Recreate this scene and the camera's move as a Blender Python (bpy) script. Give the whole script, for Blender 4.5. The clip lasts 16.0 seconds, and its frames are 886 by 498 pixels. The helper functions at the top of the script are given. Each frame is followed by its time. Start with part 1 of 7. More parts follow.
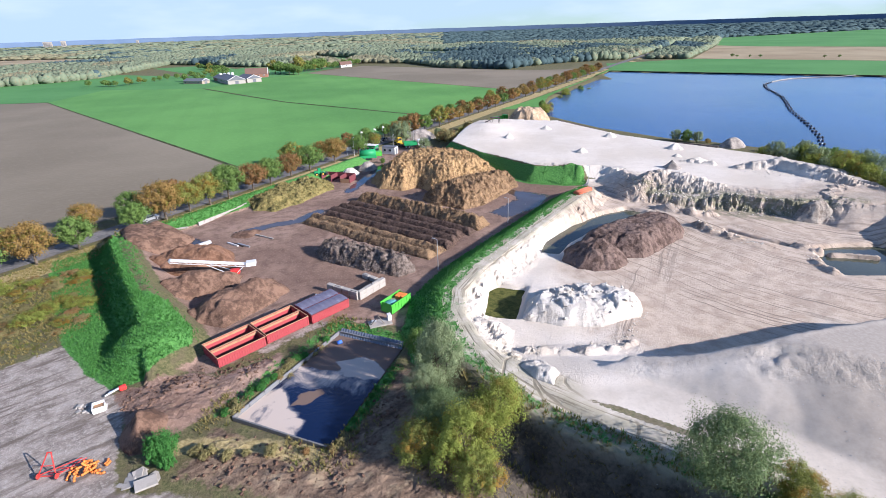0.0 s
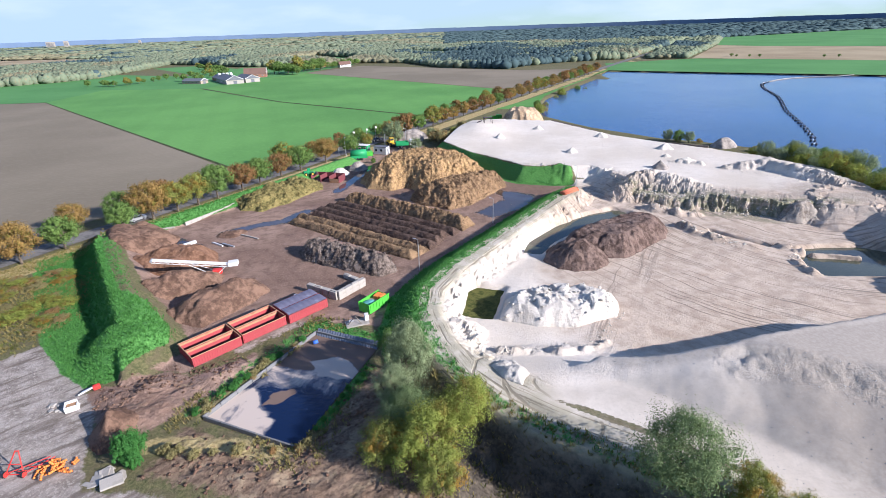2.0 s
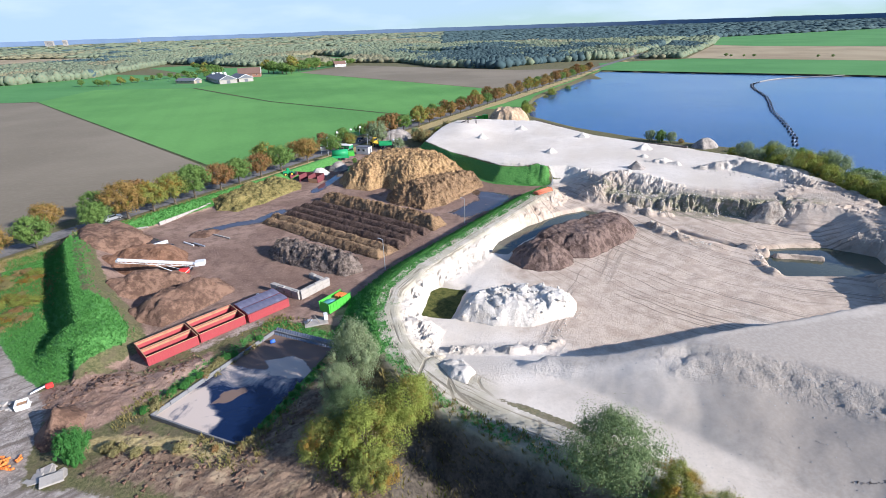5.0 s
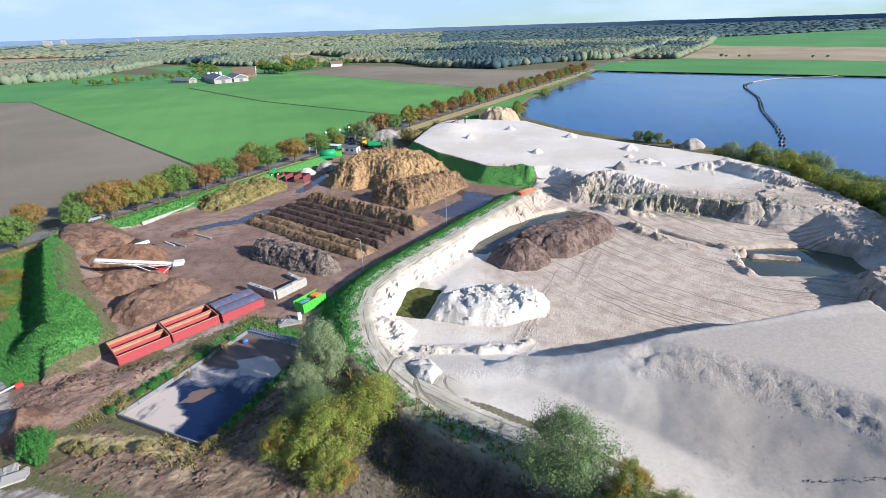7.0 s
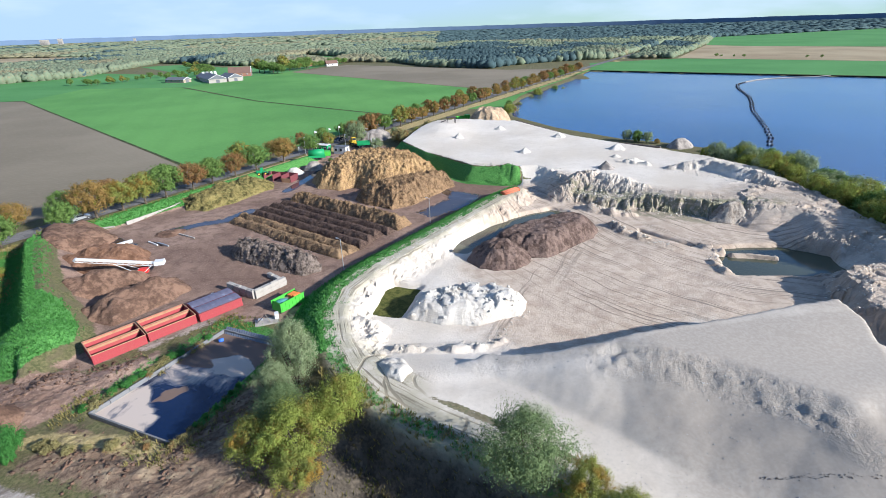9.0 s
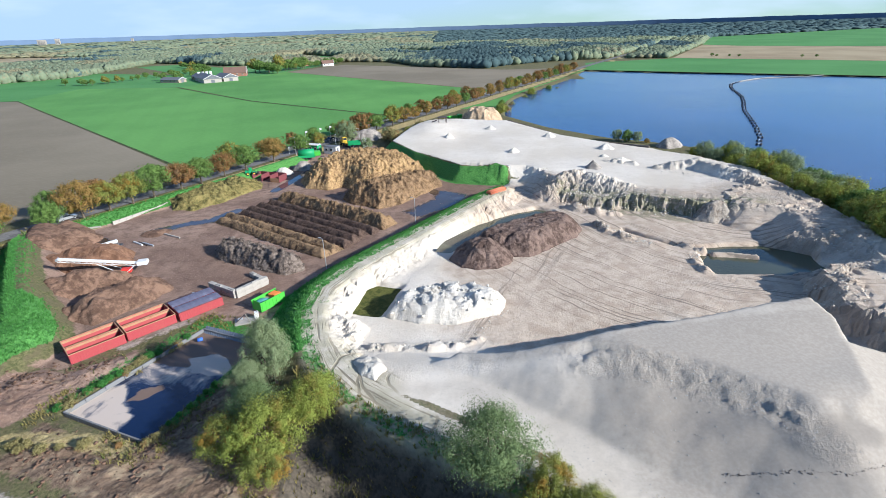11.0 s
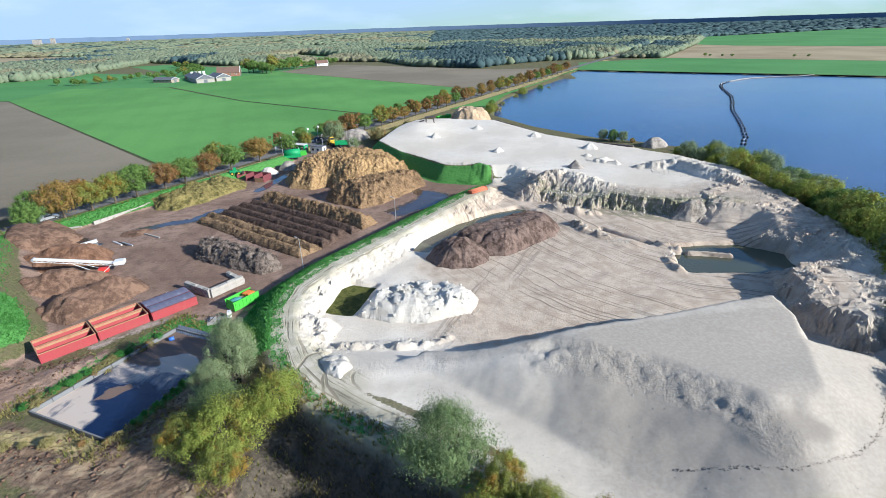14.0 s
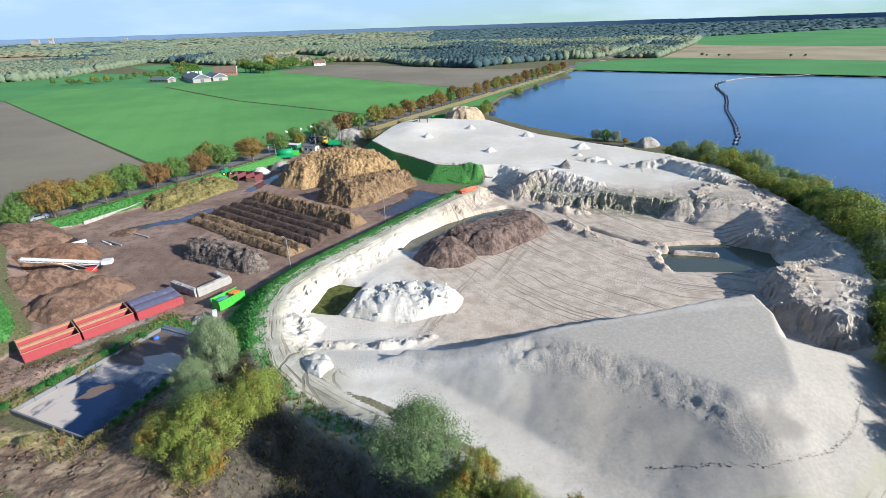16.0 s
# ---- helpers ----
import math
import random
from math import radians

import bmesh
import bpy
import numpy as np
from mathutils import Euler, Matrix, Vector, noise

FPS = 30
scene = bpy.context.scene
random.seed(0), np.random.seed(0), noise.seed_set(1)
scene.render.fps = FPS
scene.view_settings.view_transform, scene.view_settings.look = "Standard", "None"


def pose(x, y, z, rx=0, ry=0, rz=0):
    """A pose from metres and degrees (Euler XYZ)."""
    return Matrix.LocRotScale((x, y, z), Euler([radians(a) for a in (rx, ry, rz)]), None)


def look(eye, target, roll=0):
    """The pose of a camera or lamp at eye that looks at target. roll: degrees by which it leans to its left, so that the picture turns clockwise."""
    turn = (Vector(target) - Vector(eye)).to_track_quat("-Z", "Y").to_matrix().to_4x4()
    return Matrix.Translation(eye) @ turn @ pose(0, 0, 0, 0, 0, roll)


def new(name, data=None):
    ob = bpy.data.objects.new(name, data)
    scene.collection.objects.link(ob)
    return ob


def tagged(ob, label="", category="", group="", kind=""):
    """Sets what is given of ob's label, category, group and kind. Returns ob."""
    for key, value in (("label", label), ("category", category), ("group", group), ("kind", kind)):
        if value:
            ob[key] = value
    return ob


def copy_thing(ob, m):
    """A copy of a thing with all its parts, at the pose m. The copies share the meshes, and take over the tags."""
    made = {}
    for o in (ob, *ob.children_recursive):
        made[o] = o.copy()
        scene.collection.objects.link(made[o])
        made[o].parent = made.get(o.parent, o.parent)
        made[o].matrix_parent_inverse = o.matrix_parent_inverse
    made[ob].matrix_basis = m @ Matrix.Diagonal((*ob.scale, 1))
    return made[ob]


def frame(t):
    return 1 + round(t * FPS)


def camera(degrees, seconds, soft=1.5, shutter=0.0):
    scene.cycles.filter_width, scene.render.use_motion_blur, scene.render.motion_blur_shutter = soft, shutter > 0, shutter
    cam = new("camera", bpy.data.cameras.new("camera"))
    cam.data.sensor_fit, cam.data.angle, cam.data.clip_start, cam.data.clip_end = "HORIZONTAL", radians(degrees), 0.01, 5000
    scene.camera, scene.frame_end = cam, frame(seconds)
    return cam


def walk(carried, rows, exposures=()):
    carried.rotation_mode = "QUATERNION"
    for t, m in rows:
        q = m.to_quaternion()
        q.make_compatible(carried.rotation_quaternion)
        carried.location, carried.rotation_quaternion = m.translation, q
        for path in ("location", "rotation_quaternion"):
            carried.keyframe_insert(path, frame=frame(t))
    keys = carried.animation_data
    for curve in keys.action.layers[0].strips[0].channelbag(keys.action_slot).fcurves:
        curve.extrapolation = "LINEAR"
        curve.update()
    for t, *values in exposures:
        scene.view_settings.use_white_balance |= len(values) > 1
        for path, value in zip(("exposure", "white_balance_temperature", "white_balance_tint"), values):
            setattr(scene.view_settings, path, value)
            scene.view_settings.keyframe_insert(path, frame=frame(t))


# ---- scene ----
cam = camera(83.7, 16.0, soft=0.85)
METRES, EYE, TILT, LEAN, TURN = 26.55, 40.0, -24.1, 1.75, 0.0
ROWS = [
    (0.0, 0.0, 0.0, 0.0, 0.0, 0.0, -0.0),
    (0.5, 0.0328, -0.0018, 0.001, 0.09, -0.01, -0.02),
    (1.0, 0.0673, -0.0035, 0.002, 0.16, -0.01, -0.03),
    (1.5, 0.103, -0.0049, 0.0025, 0.19, -0.02, -0.04),
    (2.0, 0.1412, -0.0072, 0.003, 0.23, -0.03, -0.05),
    (2.5, 0.1795, -0.0092, 0.003, 0.25, -0.04, -0.05),
    (3.0, 0.2191, -0.0123, 0.0037, 0.24, -0.04, -0.07),
    (3.5, 0.259, -0.0151, 0.0042, 0.26, -0.05, -0.08),
    (4.0, 0.2984, -0.0179, 0.0048, 0.25, -0.06, -0.09),
    (6.5, 0.4885, -0.0307, 0.0068, 0.17, -0.09, -0.12),
    (7.0, 0.5231, -0.0333, 0.0073, 0.13, -0.09, -0.13),
    (7.5, 0.5563, -0.0363, 0.007, 0.09, -0.1, -0.13),
    (8.0, 0.5883, -0.0392, 0.0069, 0.05, -0.13, -0.11),
    (8.5, 0.6205, -0.0416, 0.0066, 0.01, -0.14, -0.1),
    (9.0, 0.6501, -0.0448, 0.0069, -0.03, -0.14, -0.1),
    (11.5, 0.7901, -0.0583, 0.0031, -0.2, -0.17, 0.01),
    (12.0, 0.8159, -0.0608, 0.003, -0.24, -0.19, 0.03),
    (12.5, 0.8412, -0.0634, 0.0019, -0.28, -0.19, 0.03),
    (13.0, 0.8652, -0.0665, 0.0002, -0.34, -0.17, 0.05),
    (13.5, 0.8889, -0.0695, 0.0005, -0.4, -0.18, 0.07),
    (14.0, 0.9123, -0.0724, -0.0002, -0.42, -0.18, 0.08),
    (14.5, 0.9351, -0.0748, -0.0006, -0.43, -0.18, 0.09),
    (15.0, 0.9556, -0.0776, -0.0007, -0.45, -0.19, 0.09),
    (15.5, 0.9755, -0.0798, -0.0016, -0.49, -0.2, 0.11),
    (16.0, 0.9961, -0.0818, -0.0027, -0.51, -0.2, 0.11),
]
walk(cam, [(t, pose(0, 0, EYE, TILT, LEAN, TURN) @ pose(METRES * x, METRES * y, METRES * z, 90 + pitch, roll, yaw)) for t, x, y, z, yaw, pitch, roll in ROWS], [(0.0, 0.78, 5800, 18), (7.0, 0.72, 5750, 12), (16.0, 0.64, 5700, 6)])

# ---- light ----
SUN_AZ, SUN_EL = radians(-25.0), radians(23.5)   # the sun stands behind the camera's right shoulder
sun_dir = Vector((math.cos(SUN_AZ) * math.cos(SUN_EL), math.sin(SUN_AZ) * math.cos(SUN_EL), math.sin(SUN_EL)))
sun = new("sun", bpy.data.lights.new("sun", "SUN"))
sun.data.energy, sun.data.angle, sun.data.color = 5.9, radians(0.55), (1.0, 0.93, 0.83)
sun.matrix_world = look(sun_dir * 100, (0, 0, 0))

world = bpy.data.worlds.new("sky")
scene.world = world
world.use_nodes = True
wt = world.node_tree
wt.nodes.clear()
sky = wt.nodes.new("ShaderNodeTexSky")
sky.sky_type, sky.sun_disc = "NISHITA", False
sky.sun_elevation, sky.sun_rotation = SUN_EL, radians(90) - SUN_AZ
sky.air_density, sky.dust_density, sky.ozone_density = 1.0, 0.0, 5.0
wcoord = wt.nodes.new("ShaderNodeTexCoord")
wmap = wt.nodes.new("ShaderNodeMapping")
wmap.inputs["Scale"].default_value = (2.2, 2.2, 9.0)
wnoise = wt.nodes.new("ShaderNodeTexNoise")
wnoise.inputs["Scale"].default_value, wnoise.inputs["Detail"].default_value = 1.6, 6.0
wramp = wt.nodes.new("ShaderNodeValToRGB")
wramp.color_ramp.elements[0].position, wramp.color_ramp.elements[1].position = 0.5, 0.85
wmix = wt.nodes.new("ShaderNodeMix")
wmix.data_type = "RGBA"
wmix.inputs[7].default_value = (5.3, 6.0, 7.0, 1)      # sunlit thin cloud
wcap = wt.nodes.new("ShaderNodeVectorMath")      # no brighter than pale autumn blue
wcap.operation = "MINIMUM"
wcap.inputs[1].default_value = (3.5, 4.6, 6.4)
wbg = wt.nodes.new("ShaderNodeBackground")
wbg.inputs["Strength"].default_value = 0.1
wout = wt.nodes.new("ShaderNodeOutputWorld")
for a, b in ((wcoord.outputs["Generated"], wmap.inputs[0]), (wmap.outputs[0], wnoise.inputs["Vector"]), (wnoise.outputs["Fac"], wramp.inputs[0]),
             (wramp.outputs[0], wmix.inputs[0]), (sky.outputs[0], wcap.inputs[0]), (wcap.outputs[0], wmix.inputs[6]), (wmix.outputs[2], wbg.inputs[0]), (wbg.outputs[0], wout.inputs[0])):
    wt.links.new(a, b)


# ---- materials ----
class Nodes:
    """A small writer of node materials."""

    def __init__(self, name, rough=0.9, metal=0.0, spec=0.3):
        self.mat = bpy.data.materials.new(name)
        self.mat.use_nodes = True
        self.t = self.mat.node_tree
        self.t.nodes.clear()
        self.out = self.t.nodes.new("ShaderNodeOutputMaterial")
        self.bsdf = self.t.nodes.new("ShaderNodeBsdfPrincipled")
        self.t.links.new(self.bsdf.outputs[0], self.out.inputs[0])
        self.set("Roughness", rough), self.set("Metallic", metal), self.set("Specular IOR Level", spec)
        self.geo = self.t.nodes.new("ShaderNodeNewGeometry")
        self.where = self.geo.outputs["Position"]

    def link(self, value, socket):
        if isinstance(value, bpy.types.NodeSocket):
            self.t.links.new(value, socket)
        elif isinstance(value, tuple) and len(value) == 3 and socket.type == "RGBA":
            socket.default_value = (*value, 1)
        else:
            socket.default_value = value

    def set(self, name, value):
        self.link(value, self.bsdf.inputs[name])

    def local(self):
        self.where = self.t.nodes.new("ShaderNodeTexCoord").outputs["Object"]

    def stretched(self, sx, sy, sz, turn=0.0):
        n = self.t.nodes.new("ShaderNodeMapping")
        n.vector_type = "TEXTURE"
        n.inputs["Rotation"].default_value = (0, 0, turn)
        n.inputs["Scale"].default_value = (sx, sy, sz)
        self.t.links.new(self.where, n.inputs[0])
        return n.outputs[0]

    def noise(self, scale, detail=4.0, rough=0.55, warp=0.0, where=None):
        n = self.t.nodes.new("ShaderNodeTexNoise")
        n.inputs["Scale"].default_value, n.inputs["Detail"].default_value = scale, detail
        n.inputs["Roughness"].default_value, n.inputs["Distortion"].default_value = rough, warp
        self.t.links.new(where or self.where, n.inputs["Vector"])
        return n.outputs["Fac"]

    def wave(self, scale, warp, where=None, detail=3.0):
        n = self.t.nodes.new("ShaderNodeTexWave")
        n.inputs["Scale"].default_value, n.inputs["Distortion"].default_value = scale, warp
        n.inputs["Detail"].default_value = detail
        self.t.links.new(where or self.where, n.inputs["Vector"])
        return n.outputs["Fac"]

    def attr(self, name):
        n = self.t.nodes.new("ShaderNodeAttribute")
        n.attribute_name = name
        return n.outputs["Fac"]

    def joined(self, a, ka, b, kb, wander=0.0):
        """A place of its own from two stored values."""
        n = self.t.nodes.new("ShaderNodeCombineXYZ")
        for i, (name, k) in enumerate(((a, ka), (b, kb))):
            self.t.links.new(self.math("MULTIPLY", self.math("ADD", self.attr(name), self.math("MULTIPLY", self.noise(0.09, 2), wander)), k), n.inputs[i])
        return n.outputs[0]

    def ramp(self, value, low, high, a=0.0, b=1.0):
        n = self.t.nodes.new("ShaderNodeMapRange")
        n.interpolation_type = "SMOOTHSTEP"
        self.link(value, n.inputs[0])
        for i, v in enumerate((low, high, a, b)):
            self.link(v, n.inputs[1 + i])
        return n.outputs[0]

    def math(self, op, a, b=0.0, c=0.0):
        n = self.t.nodes.new("ShaderNodeMath")
        n.operation = op
        self.link(a, n.inputs[0]), self.link(b, n.inputs[1]), self.link(c, n.inputs[2])
        return n.outputs[0]

    def mix(self, fac, a, b):
        n = self.t.nodes.new("ShaderNodeMix")
        n.data_type = "RGBA"
        self.link(fac, n.inputs[0]), self.link(a, n.inputs[6]), self.link(b, n.inputs[7])
        return n.outputs[2]

    def mixf(self, fac, a, b):
        n = self.t.nodes.new("ShaderNodeMix")
        self.link(fac, n.inputs[0]), self.link(a, n.inputs[2]), self.link(b, n.inputs[3])
        return n.outputs[0]

    def bump(self, height, distance, strength=1.0):
        n = self.t.nodes.new("ShaderNodeBump")
        n.inputs["Strength"].default_value, n.inputs["Distance"].default_value = strength, distance
        self.t.links.new(height, n.inputs["Height"])
        self.t.links.new(n.outputs[0], self.bsdf.inputs["Normal"])

    def island(self):
        return self.geo.outputs["Random Per Island"]

    def each(self):
        return self.t.nodes.new("ShaderNodeObjectInfo").outputs["Random"]


def plain(name, colour, rough=0.6, metal=0.0, worn=(0.25, 0.2, 0.16), wear=0.35, scale=3.0):
    """Paint, steel, plastic or concrete with dirt at two scales."""
    n = Nodes(name, rough, metal)
    n.local()
    big, fine = n.noise(scale, 5), n.noise(scale * 9, 3)
    c = n.mix(n.ramp(big, 0.5, 0.75, 0.0, wear), colour, worn)
    c = n.mix(n.ramp(fine, 0.45, 0.7, 0.0, wear * 0.6), c, tuple(v * 0.6 for v in colour))
    n.set("Base Color", c)
    n.set("Roughness", n.mixf(fine, max(rough - 0.12, 0.05), min(rough + 0.15, 1.0)))
    n.bump(fine, 0.01, 0.4)
    return n.mat


def earth(name, dark, light, scale=0.5, lumps=0.35, depth=0.25, straw=None, island=False):
    """Loose heaped stuff: soil, sand, chippings, brushwood."""
    n = Nodes(name, 0.95, spec=0.15)
    big, mid, fine = n.noise(scale, 4), n.noise(1.0 / lumps, 5, 0.65), n.noise(6.0, 4, 0.7)
    c = n.mix(n.ramp(n.math("ADD", n.math("MULTIPLY", big, 0.5), n.math("MULTIPLY", mid, 0.5)), 0.4, 0.58), dark, light)
    if straw:
        c = n.mix(n.ramp(fine, 0.48, 0.68, 0.0, 0.75), c, straw)
    else:
        c = n.mix(n.ramp(fine, 0.5, 0.75, 0.0, 0.4), c, tuple(v * 0.55 for v in dark))
    n.set("Base Color", c)
    n.bump(n.math("ADD", mid, n.math("MULTIPLY", fine, 0.5)), depth)
    return n.mat


def leaves(name, dark, light, other=None, share=0.0):
    """Leaves: each one its own shade, whole boughs lighter or darker."""
    n = Nodes(name, 0.85, spec=0.08)
    c = n.mix(n.ramp(n.island(), 0.0, 1.0, 0.35, 0.7), dark, light)
    if other:
        c = n.mix(n.ramp(n.noise(0.55, 3), 0.62 - share * 0.3, 0.72 - share * 0.3, 0.0, 0.9), c, other)
    c = n.mix(n.ramp(n.noise(0.9, 2), 0.4, 0.75, 0.0, 0.35), c, tuple(v * 0.7 for v in dark))
    n.set("Base Color", c)
    tr = n.t.nodes.new("ShaderNodeBsdfTranslucent")
    n.t.links.new(c, tr.inputs[0])
    ms = n.t.nodes.new("ShaderNodeMixShader")
    ms.inputs[0].default_value = 0.3
    n.t.links.new(n.bsdf.outputs[0], ms.inputs[1]), n.t.links.new(tr.outputs[0], ms.inputs[2])
    n.t.links.new(ms.outputs[0], n.out.inputs[0])
    return n.mat


def ground_material():
    n = Nodes("site_ground", 0.95, spec=0.2)
    edge = n.math("MULTIPLY", n.math("SUBTRACT", n.noise(0.45, 6, 0.65), 0.5), 1.1)
    edge2 = n.math("MULTIPLY", n.math("SUBTRACT", n.noise(1.7, 5, 0.65), 0.5), 0.7)
    rag = n.math("ADD", edge, edge2)

    def mask(name, soft=0.12, ragged=1.0):
        return n.ramp(n.math("ADD", n.attr(name), n.math("MULTIPLY", rag, ragged)), 0.5 - soft, 0.5 + soft)

    big, mid, fine, grit = n.noise(0.06, 5), n.noise(0.5, 5, 0.6), n.noise(2.6, 5, 0.65), n.noise(11.0, 3, 0.6)
    ruts = n.noise(0.9, 5, 0.6, 0.4, n.stretched(6, 1, 1, radians(42)))
    lanes = n.ramp(n.noise(1.0, 2, 0.5, 0.15, n.joined("lane", 46.0, "track_along", 14.0)), 0.52, 0.62)
    for name in ("loop_a", "loop_b"):
        arc = n.math("PINGPONG", n.math("ADD", n.attr(name), n.math("MULTIPLY", n.noise(0.7, 2), 0.03)), 0.115)
        lanes = n.math("MAXIMUM", lanes, n.math("MULTIPLY", n.ramp(arc, 0.03, 0.012), n.ramp(n.attr(name), 0.32, 0.24)))
    hauls = n.math("MAXIMUM", n.math("MULTIPLY", n.attr("sweep_near"), n.ramp(n.noise(1.0, 3, 0.5, 0.2, n.joined("sweep_across", 170.0, "sweep_along", 2.6, 0.03)), 0.54, 0.62)),
                   n.math("MULTIPLY", n.attr("fan_near"), n.ramp(n.noise(1.0, 3, 0.5, 0.2, n.joined("fan_across", 130.0, "fan_along", 2.4, 0.025)), 0.54, 0.62)))
    # rough grass and herbs on ordinary soil
    c = n.mix(n.ramp(fine, 0.35, 0.65), (0.075, 0.085, 0.03), (0.17, 0.15, 0.07))
    c = n.mix(n.ramp(mid, 0.4, 0.62, 0.0, 0.7), c, (0.13, 0.105, 0.06))
    # grey packed lot
    gravel = n.mix(n.ramp(mid, 0.3, 0.65), (0.20, 0.168, 0.138), (0.39, 0.335, 0.285))
    gravel = n.mix(n.ramp(fine, 0.47, 0.66, 0.0, 0.75), gravel, (0.48, 0.425, 0.365))
    gravel = n.mix(n.ramp(grit, 0.5, 0.7, 0.0, 0.5), gravel, (0.15, 0.13, 0.11))
    gravel = n.mix(n.ramp(ruts, 0.47, 0.66, 0.0, 0.8), gravel, (0.13, 0.10, 0.078))
    c = n.mix(mask("gravel"), c, gravel)
    # brown yard floor: compost trodden into concrete
    yard = n.mix(n.ramp(big, 0.38, 0.62), (0.20, 0.126, 0.092), (0.33, 0.222, 0.165))
    yard = n.mix(n.ramp(mid, 0.42, 0.68, 0.0, 0.7), yard, (0.135, 0.084, 0.06))
    yard = n.mix(n.ramp(fine, 0.5, 0.7, 0.0, 0.6), yard, (0.38, 0.265, 0.195))
    yard = n.mix(n.ramp(grit, 0.52, 0.7, 0.0, 0.55), yard, (0.095, 0.063, 0.05))
    yard = n.mix(n.ramp(ruts, 0.52, 0.75, 0.0, 0.5), yard, (0.09, 0.06, 0.05))
    c = n.mix(mask("yard"), c, yard)
    # dark churned mud
    mud = n.mix(n.ramp(n.math("ADD", n.math("MULTIPLY", fine, 0.4), n.math("MULTIPLY", ruts, 0.6)), 0.36, 0.62), (0.10, 0.066, 0.045), (0.26, 0.18, 0.12))
    mud = n.mix(n.ramp(mid, 0.52, 0.66, 0.0, 0.7), mud, (0.34, 0.26, 0.165))
    # dark soil on the haul road's outer bank, deepened to carry its shade
    c = n.mix(mask("mud"), c, mud)
    dark_bank = n.mix(n.ramp(n.math("ADD", n.math("MULTIPLY", fine, 0.5), n.math("MULTIPLY", mid, 0.5)), 0.36, 0.62), (0.045, 0.038, 0.03), (0.12, 0.098, 0.072))
    c = n.mix(mask("dark_bank", 0.2, 0.8), c, dark_bank)
    # white quarry sand
    sand = n.mix(n.ramp(big, 0.35, 0.65), (0.575, 0.50, 0.405), (0.665, 0.595, 0.505))
    sand = n.mix(n.ramp(mid, 0.45, 0.75, 0.0, 0.45), sand, (0.53, 0.455, 0.365))
    sand = n.mix(n.ramp(fine, 0.5, 0.72, 0.0, 0.4), sand, (0.45, 0.40, 0.33))
    sand = n.mix(n.ramp(grit, 0.56, 0.76, 0.0, n.math("MULTIPLY", n.math("SUBTRACT", 1.0, n.attr("silt")), 0.35)), sand, (0.33, 0.29, 0.24))
    c = n.mix(mask("sand", 0.1, 0.8), c, sand)
    # sand that lorries have driven brown
    tracks = n.math("MULTIPLY", hauls, n.ramp(n.noise(0.12, 5, 0.65), 0.34, 0.5))
    dirty = n.mix(n.ramp(mid, 0.35, 0.65), (0.52, 0.415, 0.315), (0.385, 0.29, 0.212))
    dirty = n.mix(n.math("MULTIPLY", tracks, 0.9), dirty, (0.18, 0.135, 0.098))
    c = n.mix(n.math("MULTIPLY", mask("driven", 0.35, 0.6), 0.85), c, dirty)
    # grey damp sand and silt
    crumb = n.math("MULTIPLY", n.attr("crumble"), n.noise(1.9, 5, 0.75))
    grey = n.mix(n.ramp(fine, 0.35, 0.7), (0.32, 0.275, 0.225), (0.395, 0.346, 0.287))
    c = n.mix(n.math("MULTIPLY", mask("silt", 0.3, 0.4), 0.9), c, grey)
    streak = n.noise(0.5, 4, 0.6, 0.2, n.stretched(1, 7, 1, radians(-28)))
    damp = n.math("MULTIPLY", n.attr("damp"), n.ramp(n.math("ADD", n.math("MULTIPLY", streak, 0.6), n.math("MULTIPLY", big, 0.4)), 0.3, 0.62, 0.72, 1.0))
    c = n.mix(n.math("MULTIPLY", damp, 0.62), c, (0.25, 0.215, 0.175))
    green_stain = n.math("MULTIPLY", n.attr("cliff"), n.ramp(n.noise(0.6, 5, 0.65), 0.40, 0.54))
    c = n.mix(n.math("MULTIPLY", green_stain, 0.85), c, (0.19, 0.185, 0.11))
    # ruts of the haul road
    rut = n.math("MULTIPLY", n.math("MULTIPLY", n.attr("ruts"), lanes), n.ramp(n.noise(0.3, 4), 0.34, 0.5))
    c = n.mix(n.math("MULTIPLY", n.attr("ruts"), n.ramp(mid, 0.3, 0.6, 0.3, 0.8)), c, (0.36, 0.325, 0.225))
    c = n.mix(n.math("MULTIPLY", rut, 0.75), c, (0.21, 0.175, 0.12))
    # lush grass
    grass = n.mix(n.ramp(fine, 0.3, 0.7), (0.052, 0.158, 0.034), (0.118, 0.30, 0.07))
    grass = n.mix(n.ramp(grit, 0.45, 0.75, 0.0, 0.5), grass, (0.02, 0.07, 0.01))
    c = n.mix(mask("grass", 0.1, 0.9), c, grass)
    # dry straw-coloured verge
    dry = n.mix(n.ramp(fine, 0.3, 0.7), (0.27, 0.21, 0.09), (0.44, 0.35, 0.17))
    c = n.mix(mask("straw", 0.15), c, dry)
    # standing wet
    wet = mask("wet", 0.16, 1.2)
    c = n.mix(n.math("MULTIPLY", wet, 0.85), c, (0.016, 0.014, 0.016))
    n.set("Base Color", c)
    n.set("Roughness", n.mixf(wet, 0.95, 0.03))
    n.set("Specular IOR Level", n.mixf(wet, 0.2, 0.9))
    relief = n.math("ADD", n.math("MULTIPLY", fine, 0.8), n.math("MULTIPLY", grit, 0.4))
    relief = n.math("ADD", relief, n.math("MULTIPLY", tracks, n.math("MULTIPLY", n.attr("driven"), 0.3)))
    relief = n.math("SUBTRACT", relief, n.math("MULTIPLY", rut, 0.5))
